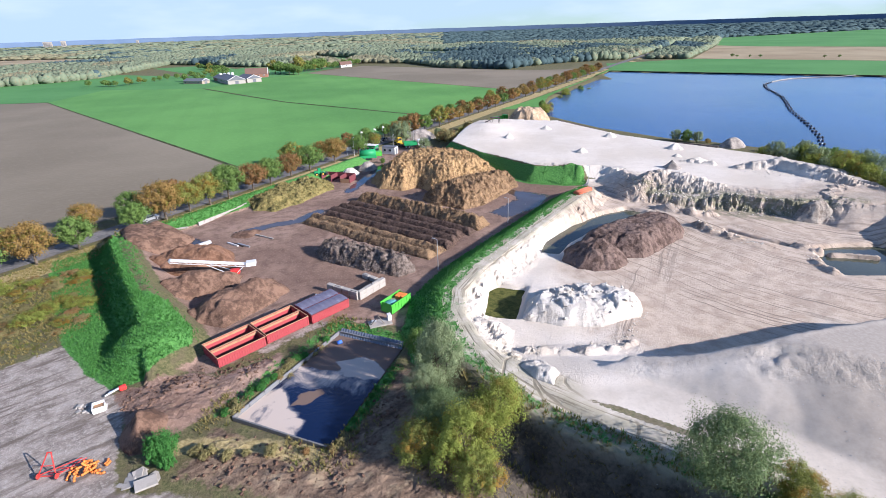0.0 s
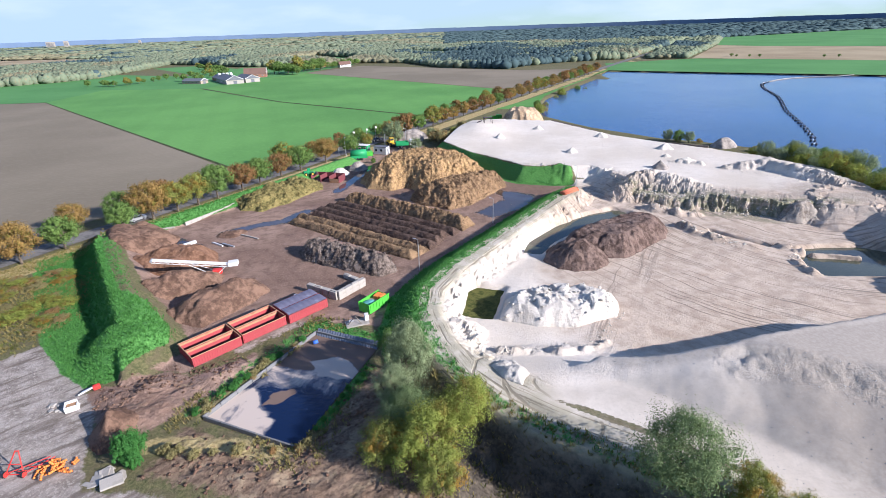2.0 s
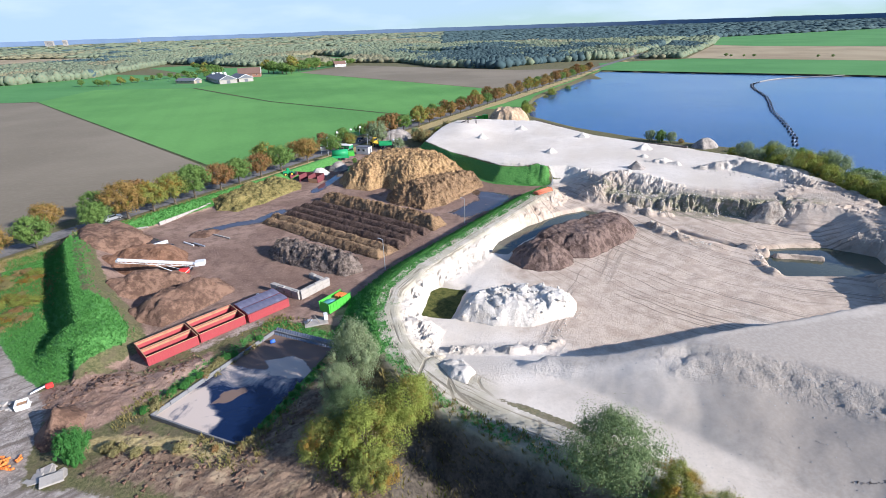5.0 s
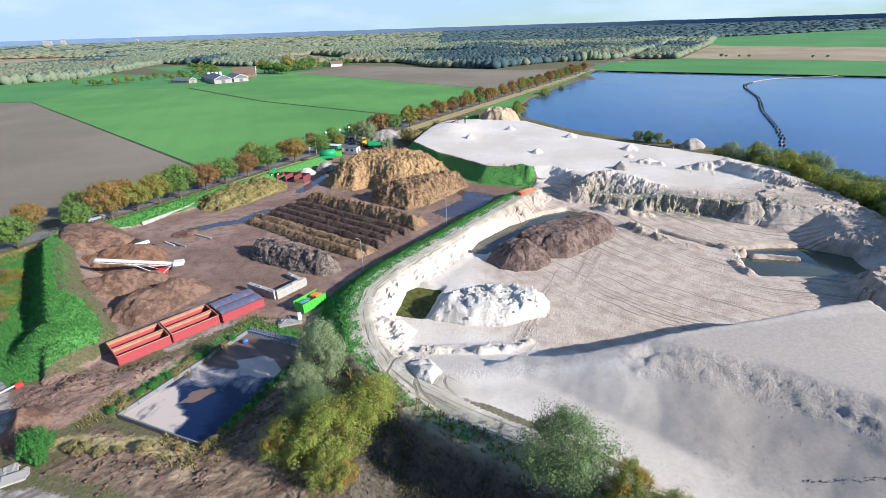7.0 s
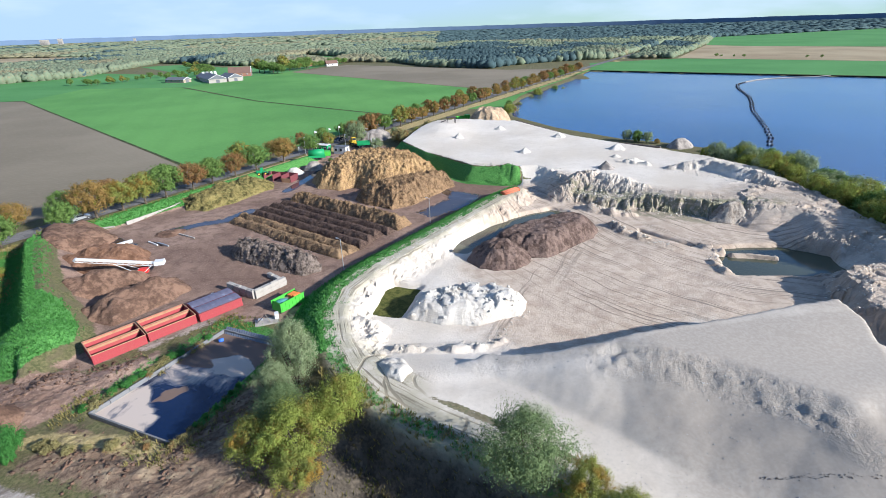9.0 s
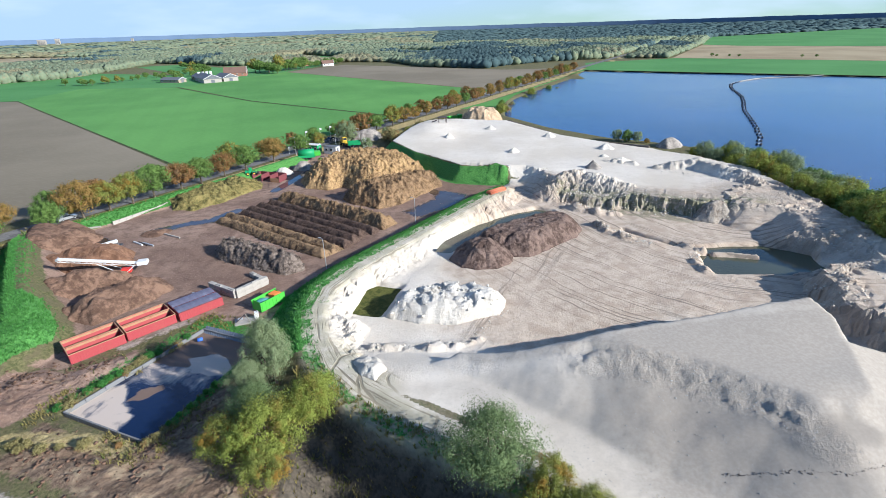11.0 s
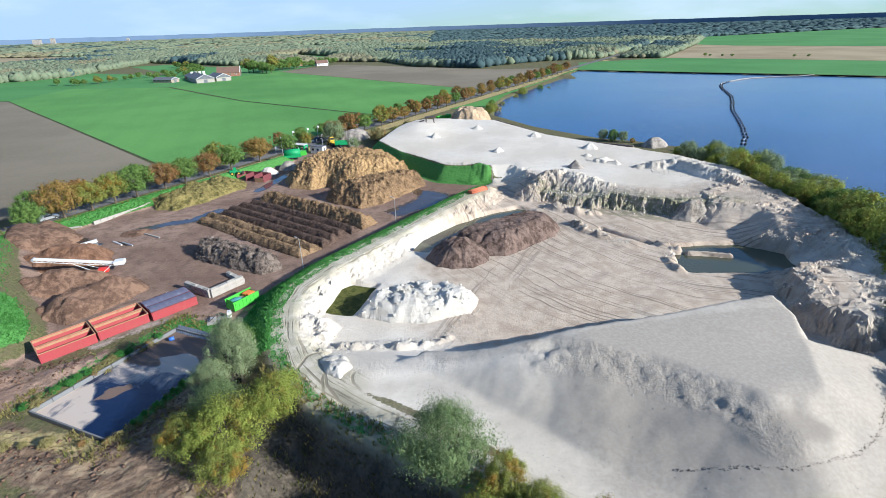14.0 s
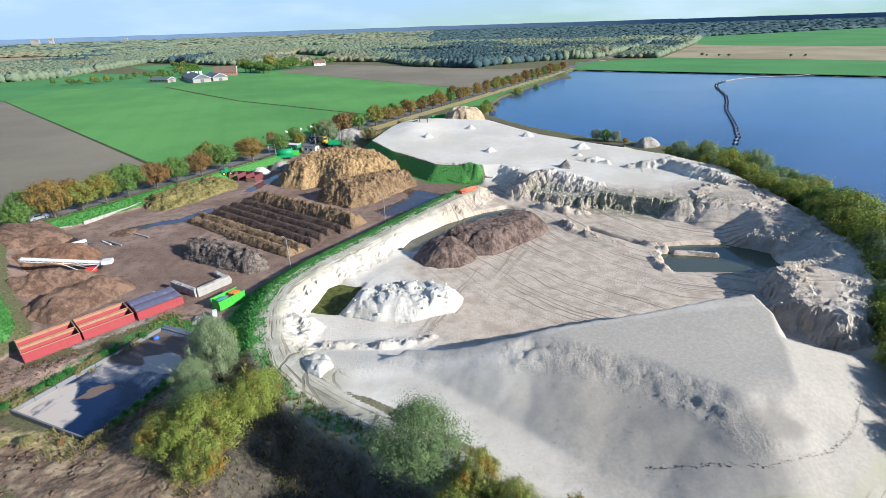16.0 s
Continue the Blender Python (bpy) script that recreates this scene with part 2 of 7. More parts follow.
    relief = n.math("MULTIPLY", relief, n.math("SUBTRACT", 1.0, n.math("MULTIPLY", n.math("MAXIMUM", n.attr("silt"), n.math("MULTIPLY", n.attr("sand"), 0.3)), 1.1)))
    relief = n.math("MULTIPLY", relief, n.math("SUBTRACT", 1.0, n.math("MULTIPLY", n.attr("calm"), 0.88)))
    relief = n.math("ADD", relief, n.math("MULTIPLY", crumb, 2.2))
    n.bump(n.math("MULTIPLY", relief, n.math("SUBTRACT", 1.0, n.math("MULTIPLY", wet, 0.97))), 0.22)
    return n.mat


def field_material(name, dark, light, rows=0.0, turn=0.0, bare=None):
    n = Nodes(name, 0.95, spec=0.12)
    big, fine = n.noise(0.012, 5), n.noise(0.5, 4, 0.7)
    c = n.mix(n.ramp(big, 0.35, 0.65), dark, light)
    lines = n.wave(rows or 0.05, 0.25, n.stretched(1, 1, 1, turn))
    c = n.mix(n.ramp(lines, 0.5, 1.0, 0.0, 0.08), c, tuple(v * 0.72 for v in dark))
    c = n.mix(n.ramp(fine, 0.45, 0.75, 0.0, 0.3), c, bare or tuple(v * 1.3 for v in light))
    n.set("Base Color", c)
    n.bump(fine, 0.12)
    return n.mat


def water_material(name, colour, rough, ripple, scale, murk=0.0):
    n = Nodes(name, rough, spec=0.5)
    a, b = n.noise(scale, 4, 0.6, 0.6), n.noise(0.02, 3)
    c = n.mix(n.ramp(b, 0.35, 0.65), colour, tuple(v * (1.0 + murk) + 0.004 for v in colour))
    n.set("Base Color", c)
    n.set("Roughness", n.mixf(b, rough * 0.7, rough * 1.4))
    n.bump(a, ripple)
    return n.mat


M_GROUND = ground_material()
M_GRASSFIELD = field_material("meadow", (0.088, 0.215, 0.056), (0.125, 0.28, 0.073), 0.02, radians(20))
# green lowered to carry the cloud shade on the right-hand far fields
M_GRASSFIELD_B = field_material("far_meadow", (0.075, 0.20, 0.06), (0.098, 0.24, 0.075), 0.02, radians(70))
M_PLOUGH = field_material("ploughland", (0.18, 0.15, 0.105), (0.235, 0.197, 0.14), 0.12, radians(-45), (0.26, 0.22, 0.155))
M_STUBBLE = field_material("stubble", (0.26, 0.20, 0.12), (0.36, 0.29, 0.18), 0.05, radians(80))
M_LAKE = water_material("lake_water", (0.014, 0.05, 0.14), 0.16, 0.05, 0.55, 0.4)
M_PIT_WATER = water_material("pit_water", (0.05, 0.055, 0.035), 0.08, 0.008, 1.2, 0.6)
M_ALGAE = earth("algae", (0.05, 0.06, 0.015), (0.11, 0.11, 0.03), 0.8, 0.5, 0.03)
M_ASPHALT = earth("asphalt", (0.11, 0.105, 0.10), (0.19, 0.18, 0.17), 0.2, 0.8, 0.01)
M_CONCRETE = plain("concrete", (0.35, 0.32, 0.28), 0.9, 0, (0.2, 0.17, 0.13), 0.5, 1.2)
M_CHIPS = earth("wood_chips", (0.20, 0.12, 0.06), (0.42, 0.27, 0.125), 0.4, 0.45, 0.4, (0.56, 0.39, 0.20))
M_COMPOST = earth("compost", (0.125, 0.078, 0.046), (0.29, 0.185, 0.10), 0.5, 0.4, 0.4, (0.42, 0.28, 0.145))
M_DARKROW = earth("dark_compost", (0.066, 0.043, 0.033), (0.125, 0.083, 0.063), 0.5, 0.5, 0.3)
M_BROWNROW = earth("brown_compost", (0.11, 0.07, 0.045), (0.26, 0.168, 0.095), 0.6, 0.6, 0.28, (0.36, 0.25, 0.125))
M_PEAT = earth("brown_soil", (0.105, 0.062, 0.042), (0.225, 0.137, 0.092), 0.35, 0.7, 0.3)
M_PITSOIL = earth("pit_soil", (0.088, 0.058, 0.046), (0.215, 0.15, 0.12), 0.4, 0.7, 0.4)
M_REDSOIL = earth("reddish_soil", (0.16, 0.085, 0.05), (0.28, 0.155, 0.095), 0.35, 0.6, 0.35)
M_ROOTS = earth("root_wood", (0.10, 0.076, 0.062), (0.27, 0.215, 0.175), 0.7, 0.4, 0.45)
M_BRUSH = earth("green_waste", (0.085, 0.075, 0.025), (0.24, 0.19, 0.07), 0.7, 0.5, 0.35, (0.30, 0.27, 0.10))
M_GREYHEAP = earth("grey_grit", (0.20, 0.175, 0.15), (0.33, 0.29, 0.25), 0.4, 0.8, 0.12)
M_WHITESAND = earth("heaped_sand", (0.49, 0.44, 0.37), (0.61, 0.56, 0.485), 0.3, 1.0, 0.2)
M_PALECLOD = earth("pale_clods", (0.47, 0.42, 0.345), (0.60, 0.545, 0.46), 0.4, 0.5, 0.1)
M_SILT = earth("silt_clods", (0.30, 0.285, 0.27), (0.44, 0.42, 0.39), 0.5, 0.6, 0.1)
M_BROWNSAND = earth("brown_sand", (0.20, 0.16, 0.125), (0.38, 0.33, 0.27), 0.4, 0.8, 0.25)
M_TANSAND = earth("tan_sand", (0.36, 0.25, 0.15), (0.54, 0.40, 0.26), 0.3, 0.7, 0.4)
M_BARK = earth("bark", (0.07, 0.055, 0.04), (0.15, 0.12, 0.09), 2.0, 0.2, 0.03)
M_LEAF_GREEN = leaves("green_leaves", (0.085, 0.155, 0.038), (0.215, 0.315, 0.082))
M_LEAF_YELLOW = leaves("yellowing_leaves", (0.13, 0.165, 0.036), (0.34, 0.35, 0.09), (0.30, 0.17, 0.035), 0.4)
M_LEAF_ORANGE = leaves("autumn_leaves", (0.20, 0.125, 0.04), (0.42, 0.275, 0.09), (0.12, 0.13, 0.02), 0.3)
M_LEAF_RUST = leaves("rust_leaves", (0.19, 0.105, 0.042), (0.37, 0.21, 0.085), (0.10, 0.11, 0.03), 0.3)
M_LEAF_WILLOW = leaves("willow_leaves", (0.135, 0.178, 0.085), (0.33, 0.385, 0.205))
M_LEAF_SAGE = leaves("sage_leaves", (0.095, 0.14, 0.058), (0.24, 0.31, 0.135))
M_LEAF_SHRUB = leaves("shrub_leaves", (0.14, 0.18, 0.036), (0.38, 0.42, 0.09), (0.22, 0.17, 0.04), 0.35)
M_LEAF_LUSH = leaves("nettle_leaves", (0.04, 0.14, 0.03), (0.10, 0.28, 0.065))
M_LEAF_OLIVE = leaves("olive_scrub", (0.17, 0.155, 0.065), (0.38, 0.325, 0.14), (0.30, 0.17, 0.07), 0.35)
M_RED = plain("faded_red_paint", (0.33, 0.055, 0.06), 0.55, 0, (0.30, 0.10, 0.07), 0.4, 1.0)
M_MAROON = plain("dark_red_paint", (0.16, 0.045, 0.05), 0.55, 0, (0.12, 0.06, 0.05), 0.5, 1.0)
M_RUST = plain("rusted_steel", (0.36, 0.21, 0.115), 0.85, 0, (0.24, 0.10, 0.045), 0.7, 1.2)
M_DARKSTEEL = plain("dark_steel", (0.06, 0.05, 0.05), 0.6, 0.3, (0.15, 0.08, 0.05), 0.5, 2.0)
M_STEEL = plain("galvanised_steel", (0.50, 0.51, 0.52), 0.45, 0.7, (0.35, 0.34, 0.33), 0.3, 2.0)
M_WHITE = plain("white_paint", (0.62, 0.61, 0.58), 0.5, 0, (0.5, 0.45, 0.38), 0.35, 1.0)
M_GREEN = plain("bright_green_paint", (0.08, 0.40, 0.045), 0.45, 0, (0.08, 0.30, 0.05), 0.3, 1.0)
M_DEEPGREEN = plain("green_paint", (0.02, 0.26, 0.09), 0.5, 0, (0.05, 0.16, 0.07), 0.35, 1.0)
M_ORANGE = plain("orange_plastic", (0.72, 0.22, 0.045), 0.5, 0, (0.45, 0.16, 0.06), 0.35, 2.0)
M_BRIGHTRED = plain("bright_red_paint", (0.62, 0.045, 0.035), 0.45, 0, (0.35, 0.06, 0.05), 0.3, 2.0)
M_YELLOW = plain("yellow_paint", (0.70, 0.45, 0.04), 0.5, 0, (0.4, 0.28, 0.08), 0.3, 2.0)
M_BLUE = plain("blue_plastic", (0.05, 0.14, 0.5), 0.5, 0, (0.1, 0.15, 0.3), 0.3, 2.0)
M_PALEBLUE = plain("pale_blue_sheet", (0.32, 0.40, 0.50), 0.5, 0.2, (0.25, 0.26, 0.28), 0.4, 2.0)
M_LINER = plain("dark_liner", (0.13, 0.15, 0.19), 0.45, 0, (0.2, 0.2, 0.2), 0.4, 2.0)
M_BLACK = plain("black_rubber", (0.02, 0.02, 0.022), 0.7, 0, (0.06, 0.055, 0.05), 0.4, 3.0)
M_GLASS = plain("dark_window", (0.03, 0.04, 0.05), 0.08, 0, (0.06, 0.06, 0.06), 0.1, 1.0)
M_TILE = plain("brown_roof", (0.17, 0.10, 0.075), 0.85, 0, (0.10, 0.07, 0.055), 0.6, 0.4)
M_GREYROOF = plain("grey_roof", (0.13, 0.135, 0.15), 0.7, 0, (0.2, 0.2, 0.19), 0.5, 0.3)
M_BRICK = plain("brick_wall", (0.30, 0.15, 0.10), 0.9, 0, (0.2, 0.12, 0.09), 0.5, 1.0)
M_CAR = plain("car_paint", (0.05, 0.06, 0.09), 0.25, 0.2, (0.08, 0.08, 0.08), 0.15, 2.0)
M_SILVER = plain("silver_paint", (0.45, 0.46, 0.48), 0.3, 0.5, (0.3, 0.3, 0.3), 0.15, 2.0)
M_WOOD = plain("weathered_wood", (0.33, 0.27, 0.20), 0.9, 0, (0.18, 0.14, 0.10), 0.6, 2.0)


# ---- mesh tools ----
def mesh(name, verts, faces, material, smooth=False):
    me = bpy.data.meshes.new(name)
    verts, faces = np.asarray(verts, np.float32), np.asarray(faces, np.int32)
    k = faces.shape[1]
    me.vertices.add(len(verts)), me.loops.add(faces.size), me.polygons.add(len(faces))
    me.vertices.foreach_set("co", verts.ravel())
    me.loops.foreach_set("vertex_index", faces.ravel())
    me.polygons.foreach_set("loop_start", np.arange(0, faces.size, k, dtype=np.int32))
    if smooth:
        me.polygons.foreach_set("use_smooth", np.ones(len(faces), bool))
    me.update(calc_edges=True)
    me.materials.append(material)
    return me


def bm_mesh(name, bm, material, smooth=False):
    me = bpy.data.meshes.new(name)
    bmesh.ops.recalc_face_normals(bm, faces=bm.faces)
    for f in bm.faces:
        f.smooth = smooth
    bm.to_mesh(me)
    bm.free()
    me.materials.append(material)
    return me


def part(name, bm, material, parent, label="", smooth=False):
    ob = new(name, bm_mesh(name, bm, material, smooth))
    ob.parent = parent
    return tagged(ob, label)


def box(size, at=(0, 0, 0), turn=0.0, bm=None, bevel=0.0, tip=0.0):
    """A box that stands on the point at; turn round z, tip round its own y, in degrees."""
    bm = bm or bmesh.new()
    got = bmesh.ops.create_cube(bm, size=1.0)["verts"]
    bmesh.ops.scale(bm, vec=size, verts=got)
    bmesh.ops.translate(bm, vec=(0, 0, size[2] / 2), verts=got)
    if bevel:
        edges = list({e for v in got for e in v.link_edges})
        got = [v for v in bmesh.ops.bevel(bm, geom=edges, offset=bevel, segments=1, affect="EDGES")["verts"]]
    bmesh.ops.transform(bm, matrix=pose(*at, 0, tip, turn), verts=got)
    return bm


def rod(a, b, r, bm=None, seg=8, r2=None):
    bm = bm or bmesh.new()
    a, b = Vector(a), Vector(b)
    m = Matrix.Translation((a + b) / 2) @ (b - a).to_track_quat("Z", "Y").to_matrix().to_4x4()
    bmesh.ops.create_cone(bm, cap_ends=True, segments=seg, radius1=r, radius2=r if r2 is None else r2, depth=(b - a).length, matrix=m)
    return bm


def thing(name, at, turn, label, category, group="", kind=""):
    ob = new(name)
    ob.empty_display_size = 0.3
    ob.matrix_basis = pose(*at, 0, 0, turn)
    return tagged(ob, label, category, group, kind)


# smooth noise over the plan
def vnoise(x, y, seed=0):
    x, y = np.asarray(x, np.float64), np.asarray(y, np.float64)
    xi, yi = np.floor(x).astype(np.int64), np.floor(y).astype(np.int64)
    u, v = x - xi, y - yi
    u, v = u * u * (3 - 2 * u), v * v * (3 - 2 * v)

    def h(i, j):
        k = (i * 374761393 + j * 668265263 + seed * 974634777) & 0x7FFFFFFF
        k = ((k ^ (k >> 13)) * 1274126177) & 0x7FFFFFFF
        return ((k ^ (k >> 16)) & 0xFFFF) / 65535.0

    return (h(xi, yi) * (1 - u) + h(xi + 1, yi) * u) * (1 - v) + (h(xi, yi + 1) * (1 - u) + h(xi + 1, yi + 1) * u) * v


def fbm(x, y, seed=0, octaves=4, gain=0.5):
    out, amp, tot = 0.0, 1.0, 0.0
    for i in range(octaves):
        out, tot = out + amp * vnoise(x * 2 ** i, y * 2 ** i, seed + 17 * i), tot + amp
        amp *= gain
    return out / tot - 0.5


def smooth(a, b, x):
    k = np.clip((x - a) / (b - a), 0, 1)
    return k * k * (3 - 2 * k)


def inside(X, Y, P):
    """Signed distance to a polygon, negative inside."""
    d, inn = np.full(X.shape, 1e9), np.zeros(X.shape, bool)
    for (ax, ay), (bx, by) in zip(P, P[1:] + P[:1]):
        ex, ey = bx - ax, by - ay
        k = np.clip(((X - ax) * ex + (Y - ay) * ey) / (ex * ex + ey * ey), 0, 1)
        d = np.minimum(d, (X - ax - k * ex) ** 2 + (Y - ay - k * ey) ** 2)
        if ey:
            inn ^= ((ay > Y) != (by > Y)) & (X < ex * (Y - ay) / ey + ax)
    d = np.sqrt(d)
    return np.where(inn, -d, d)


def along(X, Y, P):
    """Distance to a line of (x, y, z) points, the height of its nearest point, and the side (1: left of its way)."""
    best, z, side = np.full(X.shape, 1e18), np.zeros(X.shape), np.zeros(X.shape)
    for (ax, ay, az), (bx, by, bz) in zip(P, P[1:]):
        ex, ey = bx - ax, by - ay
        k = np.clip(((X - ax) * ex + (Y - ay) * ey) / (ex * ex + ey * ey), 0, 1)
        d = (X - ax - k * ex) ** 2 + (Y - ay - k * ey) ** 2
        s = np.where(ex * (Y - ay) - ey * (X - ax) > 0, 1.0, -1.0)
        near = d < best
        best, z, side = np.where(near, d, best), np.where(near, az + k * (bz - az), z), np.where(near, s, side)
    return np.sqrt(best), z, side


def blocks(X, Y, size, seed=0):
    """Broken lumps: every cell of a loose mosaic has its own height and tilt; about -1 to 1."""
    X, Y = np.asarray(X, np.float64), np.asarray(Y, np.float64)
    near = (X > -5) & (X < 105) & (Y > 24) & (Y < 150)
    x, y = X[near] / size, Y[near] / size
    xi, yi = np.floor(x), np.floor(y)
    best, out = np.full(x.shape, 9.0), np.zeros(x.shape)
    for i in (-1, 0, 1):
        for j in (-1, 0, 1):
            cx, cy = xi + i, yi + j
            base = cx * 127.1 + cy * 311.7 + seed * 7.7
            px, py, a, b, c = ((np.sin(base + k * 1.7) * 43758.5453) % 1.0 for k in range(5))
            dx, dy = x - cx - px, y - cy - py
            d = dx * dx + dy * dy
            out = np.where(d < best, ((a - 0.5) + (b - 0.5) * dx + (c - 0.5) * dy) * 1.6, out)
            best = np.minimum(best, d)
    full = np.zeros(X.shape)
    full[near] = out
    return full


# ---- the ground: one sheet to the horizon ----
TRACK = [(34, 117, 3.0), (24, 103.5, 2.9), (13.7, 89.2, 2.8), (4.3, 76, 2.8), (0.4, 68, 2.8), (0.0, 61, 2.8), (2.0, 53.5, 2.8), (5.2, 47.4, 2.7),
         (9.0, 43.0, 2.5), (13.5, 39.6, 2.2), (20, 35.6, 2.4), (27, 30.5, 2.6), (34, 26.0, 2.4), (44, 23.5, 2.2), (60, 24, 2.0), (72, 33, 2.2), (80, 46, 2.4)]
QUARRY = [(38, 131), (33.5, 124), (33, 118), (24, 103.5), (13.7, 89.2), (4.3, 76), (0.4, 68), (0, 61), (2, 53.5), (5.2, 47.4), (9, 43), (13.5, 39.6), (20, 35.6), (27, 30.5), (34, 26),
          (46, 24), (62, 25), (76, 36), (84, 52), (98, 70), (101, 90), (101, 120), (70, 125)]
PLATEAU = [(2, 172), (10.7, 155.4), (25, 136.5), (33, 134.2), (39, 134.8), (44, 133.5), (46.6, 127), (48.5, 119.5), (56, 114.2), (65, 109.6), (75, 104.6), (86, 103), (97, 104), (101, 125),
           (92, 140), (75, 158), (61, 174), (46, 206), (24, 214), (14, 210), (5, 184)]
DOME = [(21, 49.2), (28, 47.6), (34.7, 47.0), (40, 47.8), (45, 48.6), (52, 49.8), (60, 51.5), (65.3, 52.4), (65.2, 47.6), (63.2, 41.6), (60.6, 36), (57.5, 33.8), (55.2, 33.6), (53.4, 36.4),
        (50.4, 38.8), (45.9, 42), (40.4, 44.1), (36.4, 45.6), (30, 46.2), (24, 47.4)]
SCAR = [(30, 45.4, 0), (34, 44.6, 0), (38.5, 43.2, 0), (43.6, 40.8, 0), (47.8, 38.0, 0), (51.4, 35.2, 0), (52.8, 32.4, 0), (53.4, 30.8, 0)]
PAD = [(51.4, 31.6), (53.6, 33.6), (56.4, 34.0), (59.2, 31.9), (57.6, 30.6), (54.6, 30.4)]
TERRACE = [(82, 104), (81.6, 99), (83, 96.8), (86, 96.2), (89.8, 94.2), (89.7, 90.5), (88.4, 87), (86.6, 84.2), (89, 82), (92, 80), (91.6, 74), (89, 70.6), (84.5, 69.4), (80, 68.4), (77.2, 65.4), (76.2, 60.8), (74.2, 56.8),
           (78, 51), (84, 55), (91.5, 64), (97, 74), (99, 84), (98, 94), (100, 104), (99, 112), (88, 110)]
POND = [(-25.4, 43.9), (-13.4, 39.1), (-6.9, 57.1), (-16.4, 61.0)]
POOL = [(6.4, 72.0), (8.0, 73.3), (12.2, 72.0), (9.4, 63.2), (5.0, 64.0)]
MOAT = [(17.6, 86.5), (19.5, 92), (26, 99.5), (34, 105.5), (41.5, 109), (44.5, 106.8), (38, 103), (30, 97.5), (24, 91), (20.5, 85.5)]
BASIN = [(57, 94.2), (60.4, 90.0), (64.8, 86.2), (68.6, 84.8), (74.6, 85.5), (80.9, 85.1), (84.2, 83.2), (87, 80.6), (85.6, 77), (86.2, 72.8), (77.1, 72.6), (66, 73.8), (65.6, 76), (66.4, 79.4), (67.4, 83.4), (64.4, 85.2), (60, 89.2), (56.8, 93.6)]
LAKE = [(50, 245), (64.8, 211.5), (83.9, 186), (94.5, 179.5), (107, 167), (113, 144), (117, 120), (123, 99), (134, 66), (150, 30), (200, -40), (420, -60), (640, 120),
        (307.4, 363.5), (230.6, 415.8), (147, 471), (134, 440), (131.6, 407), (121, 409), (84, 343), (63, 305), (53, 273)]
BERM = [(-69.5, 95.0, 2.6), (-65.0, 87.5, 4.0), (-58.5, 79.1, 4.3), (-51.8, 70.2, 4.4), (-46.7, 63.7, 4.4), (-43.8, 60.0, 4.0), (-41.5, 55.5, 2.6)]
GREEN_FOOT = [(-79.0, 88.0), (-71, 96), (-66, 90.5), (-59, 81), (-52, 72), (-47.5, 66.8), (-43.5, 66.2), (-37.5, 60.8), (-36.0, 57.5), (-39, 51), (-42.6, 49.2), (-47.5, 52.0), (-56.2, 59.4), (-61.4, 65.0), (-70.8, 76.8)]
ROADBANK = [(-64.5, 103.5, 1.8), (-51.5, 122.5, 2.2), (-39, 142.5, 2.3), (-29, 162, 2.0)]
YARD = [(-66, 97), (-28, 160), (-20, 186), (-6, 184), (3, 163), (26, 133), (36, 128), (34, 121), (27, 111), (13.5, 101.5), (3.7, 86), (-2.6, 76), (-6.8, 65.5), (-7, 62),
        (-20, 64), (-31.5, 52), (-36, 52.5), (-33, 58), (-41, 67), (-47, 72), (-57, 84)]
LOT = [(-120, -40), (-120, 42), (-62, 52), (-54, 61.5), (-46, 53), (-42, 48.5), (-36, 47.5), (-38, 44), (-36, 39.5), (-33, 34), (-26, 33.5), (-14, 30), (-5, 24), (-5, -40)]
MUDDY = [(-42, 48.6), (-33.5, 52.5), (-30, 51), (-23.5, 56), (-21.5, 53), (-28, 45), (-30.5, 42), (-34.5, 40), (-38.5, 44.5)]
CHURNED = [(-27, 43), (-15, 38.2), (-12.5, 38.8), (-6.5, 52), (-3, 52), (1, 44), (12, 36), (18, 30), (10, 20), (-8, 27), (-16, 32), (-28, 35.5)]
ROAD_A, ROAD_B = (-83.0 - 0.577 * 190, 84.0 - 190), (-83.0 + 0.577 * 640, 84.0 + 640)


def stretch(a, b, step, grow_low, grow_high, low, high):
    """Even steps from a to b that widen outside, down to low and up to high."""
    mid, out, s, v = list(np.arange(a, b, step)), [], step, b
    while v < high:
        out.append(v)
        s *= grow_high
        v += s
    low_side, s, v = [], step * grow_low, a - step
    while v > low:
        low_side.append(v)
        s *= grow_low
        v -= s
    return np.array(low_side[::-1] + mid + out)


gx = stretch(-84, 103, 0.36, 1.07, 1.07, -4300, 4300)
gy = stretch(26, 140, 0.36, 1.12, 1.018, -900, 330)
gy = np.concatenate([gy, 330 + np.cumsum(5 * 1.07 ** np.arange(70))])
gy = gy[gy < 4300]


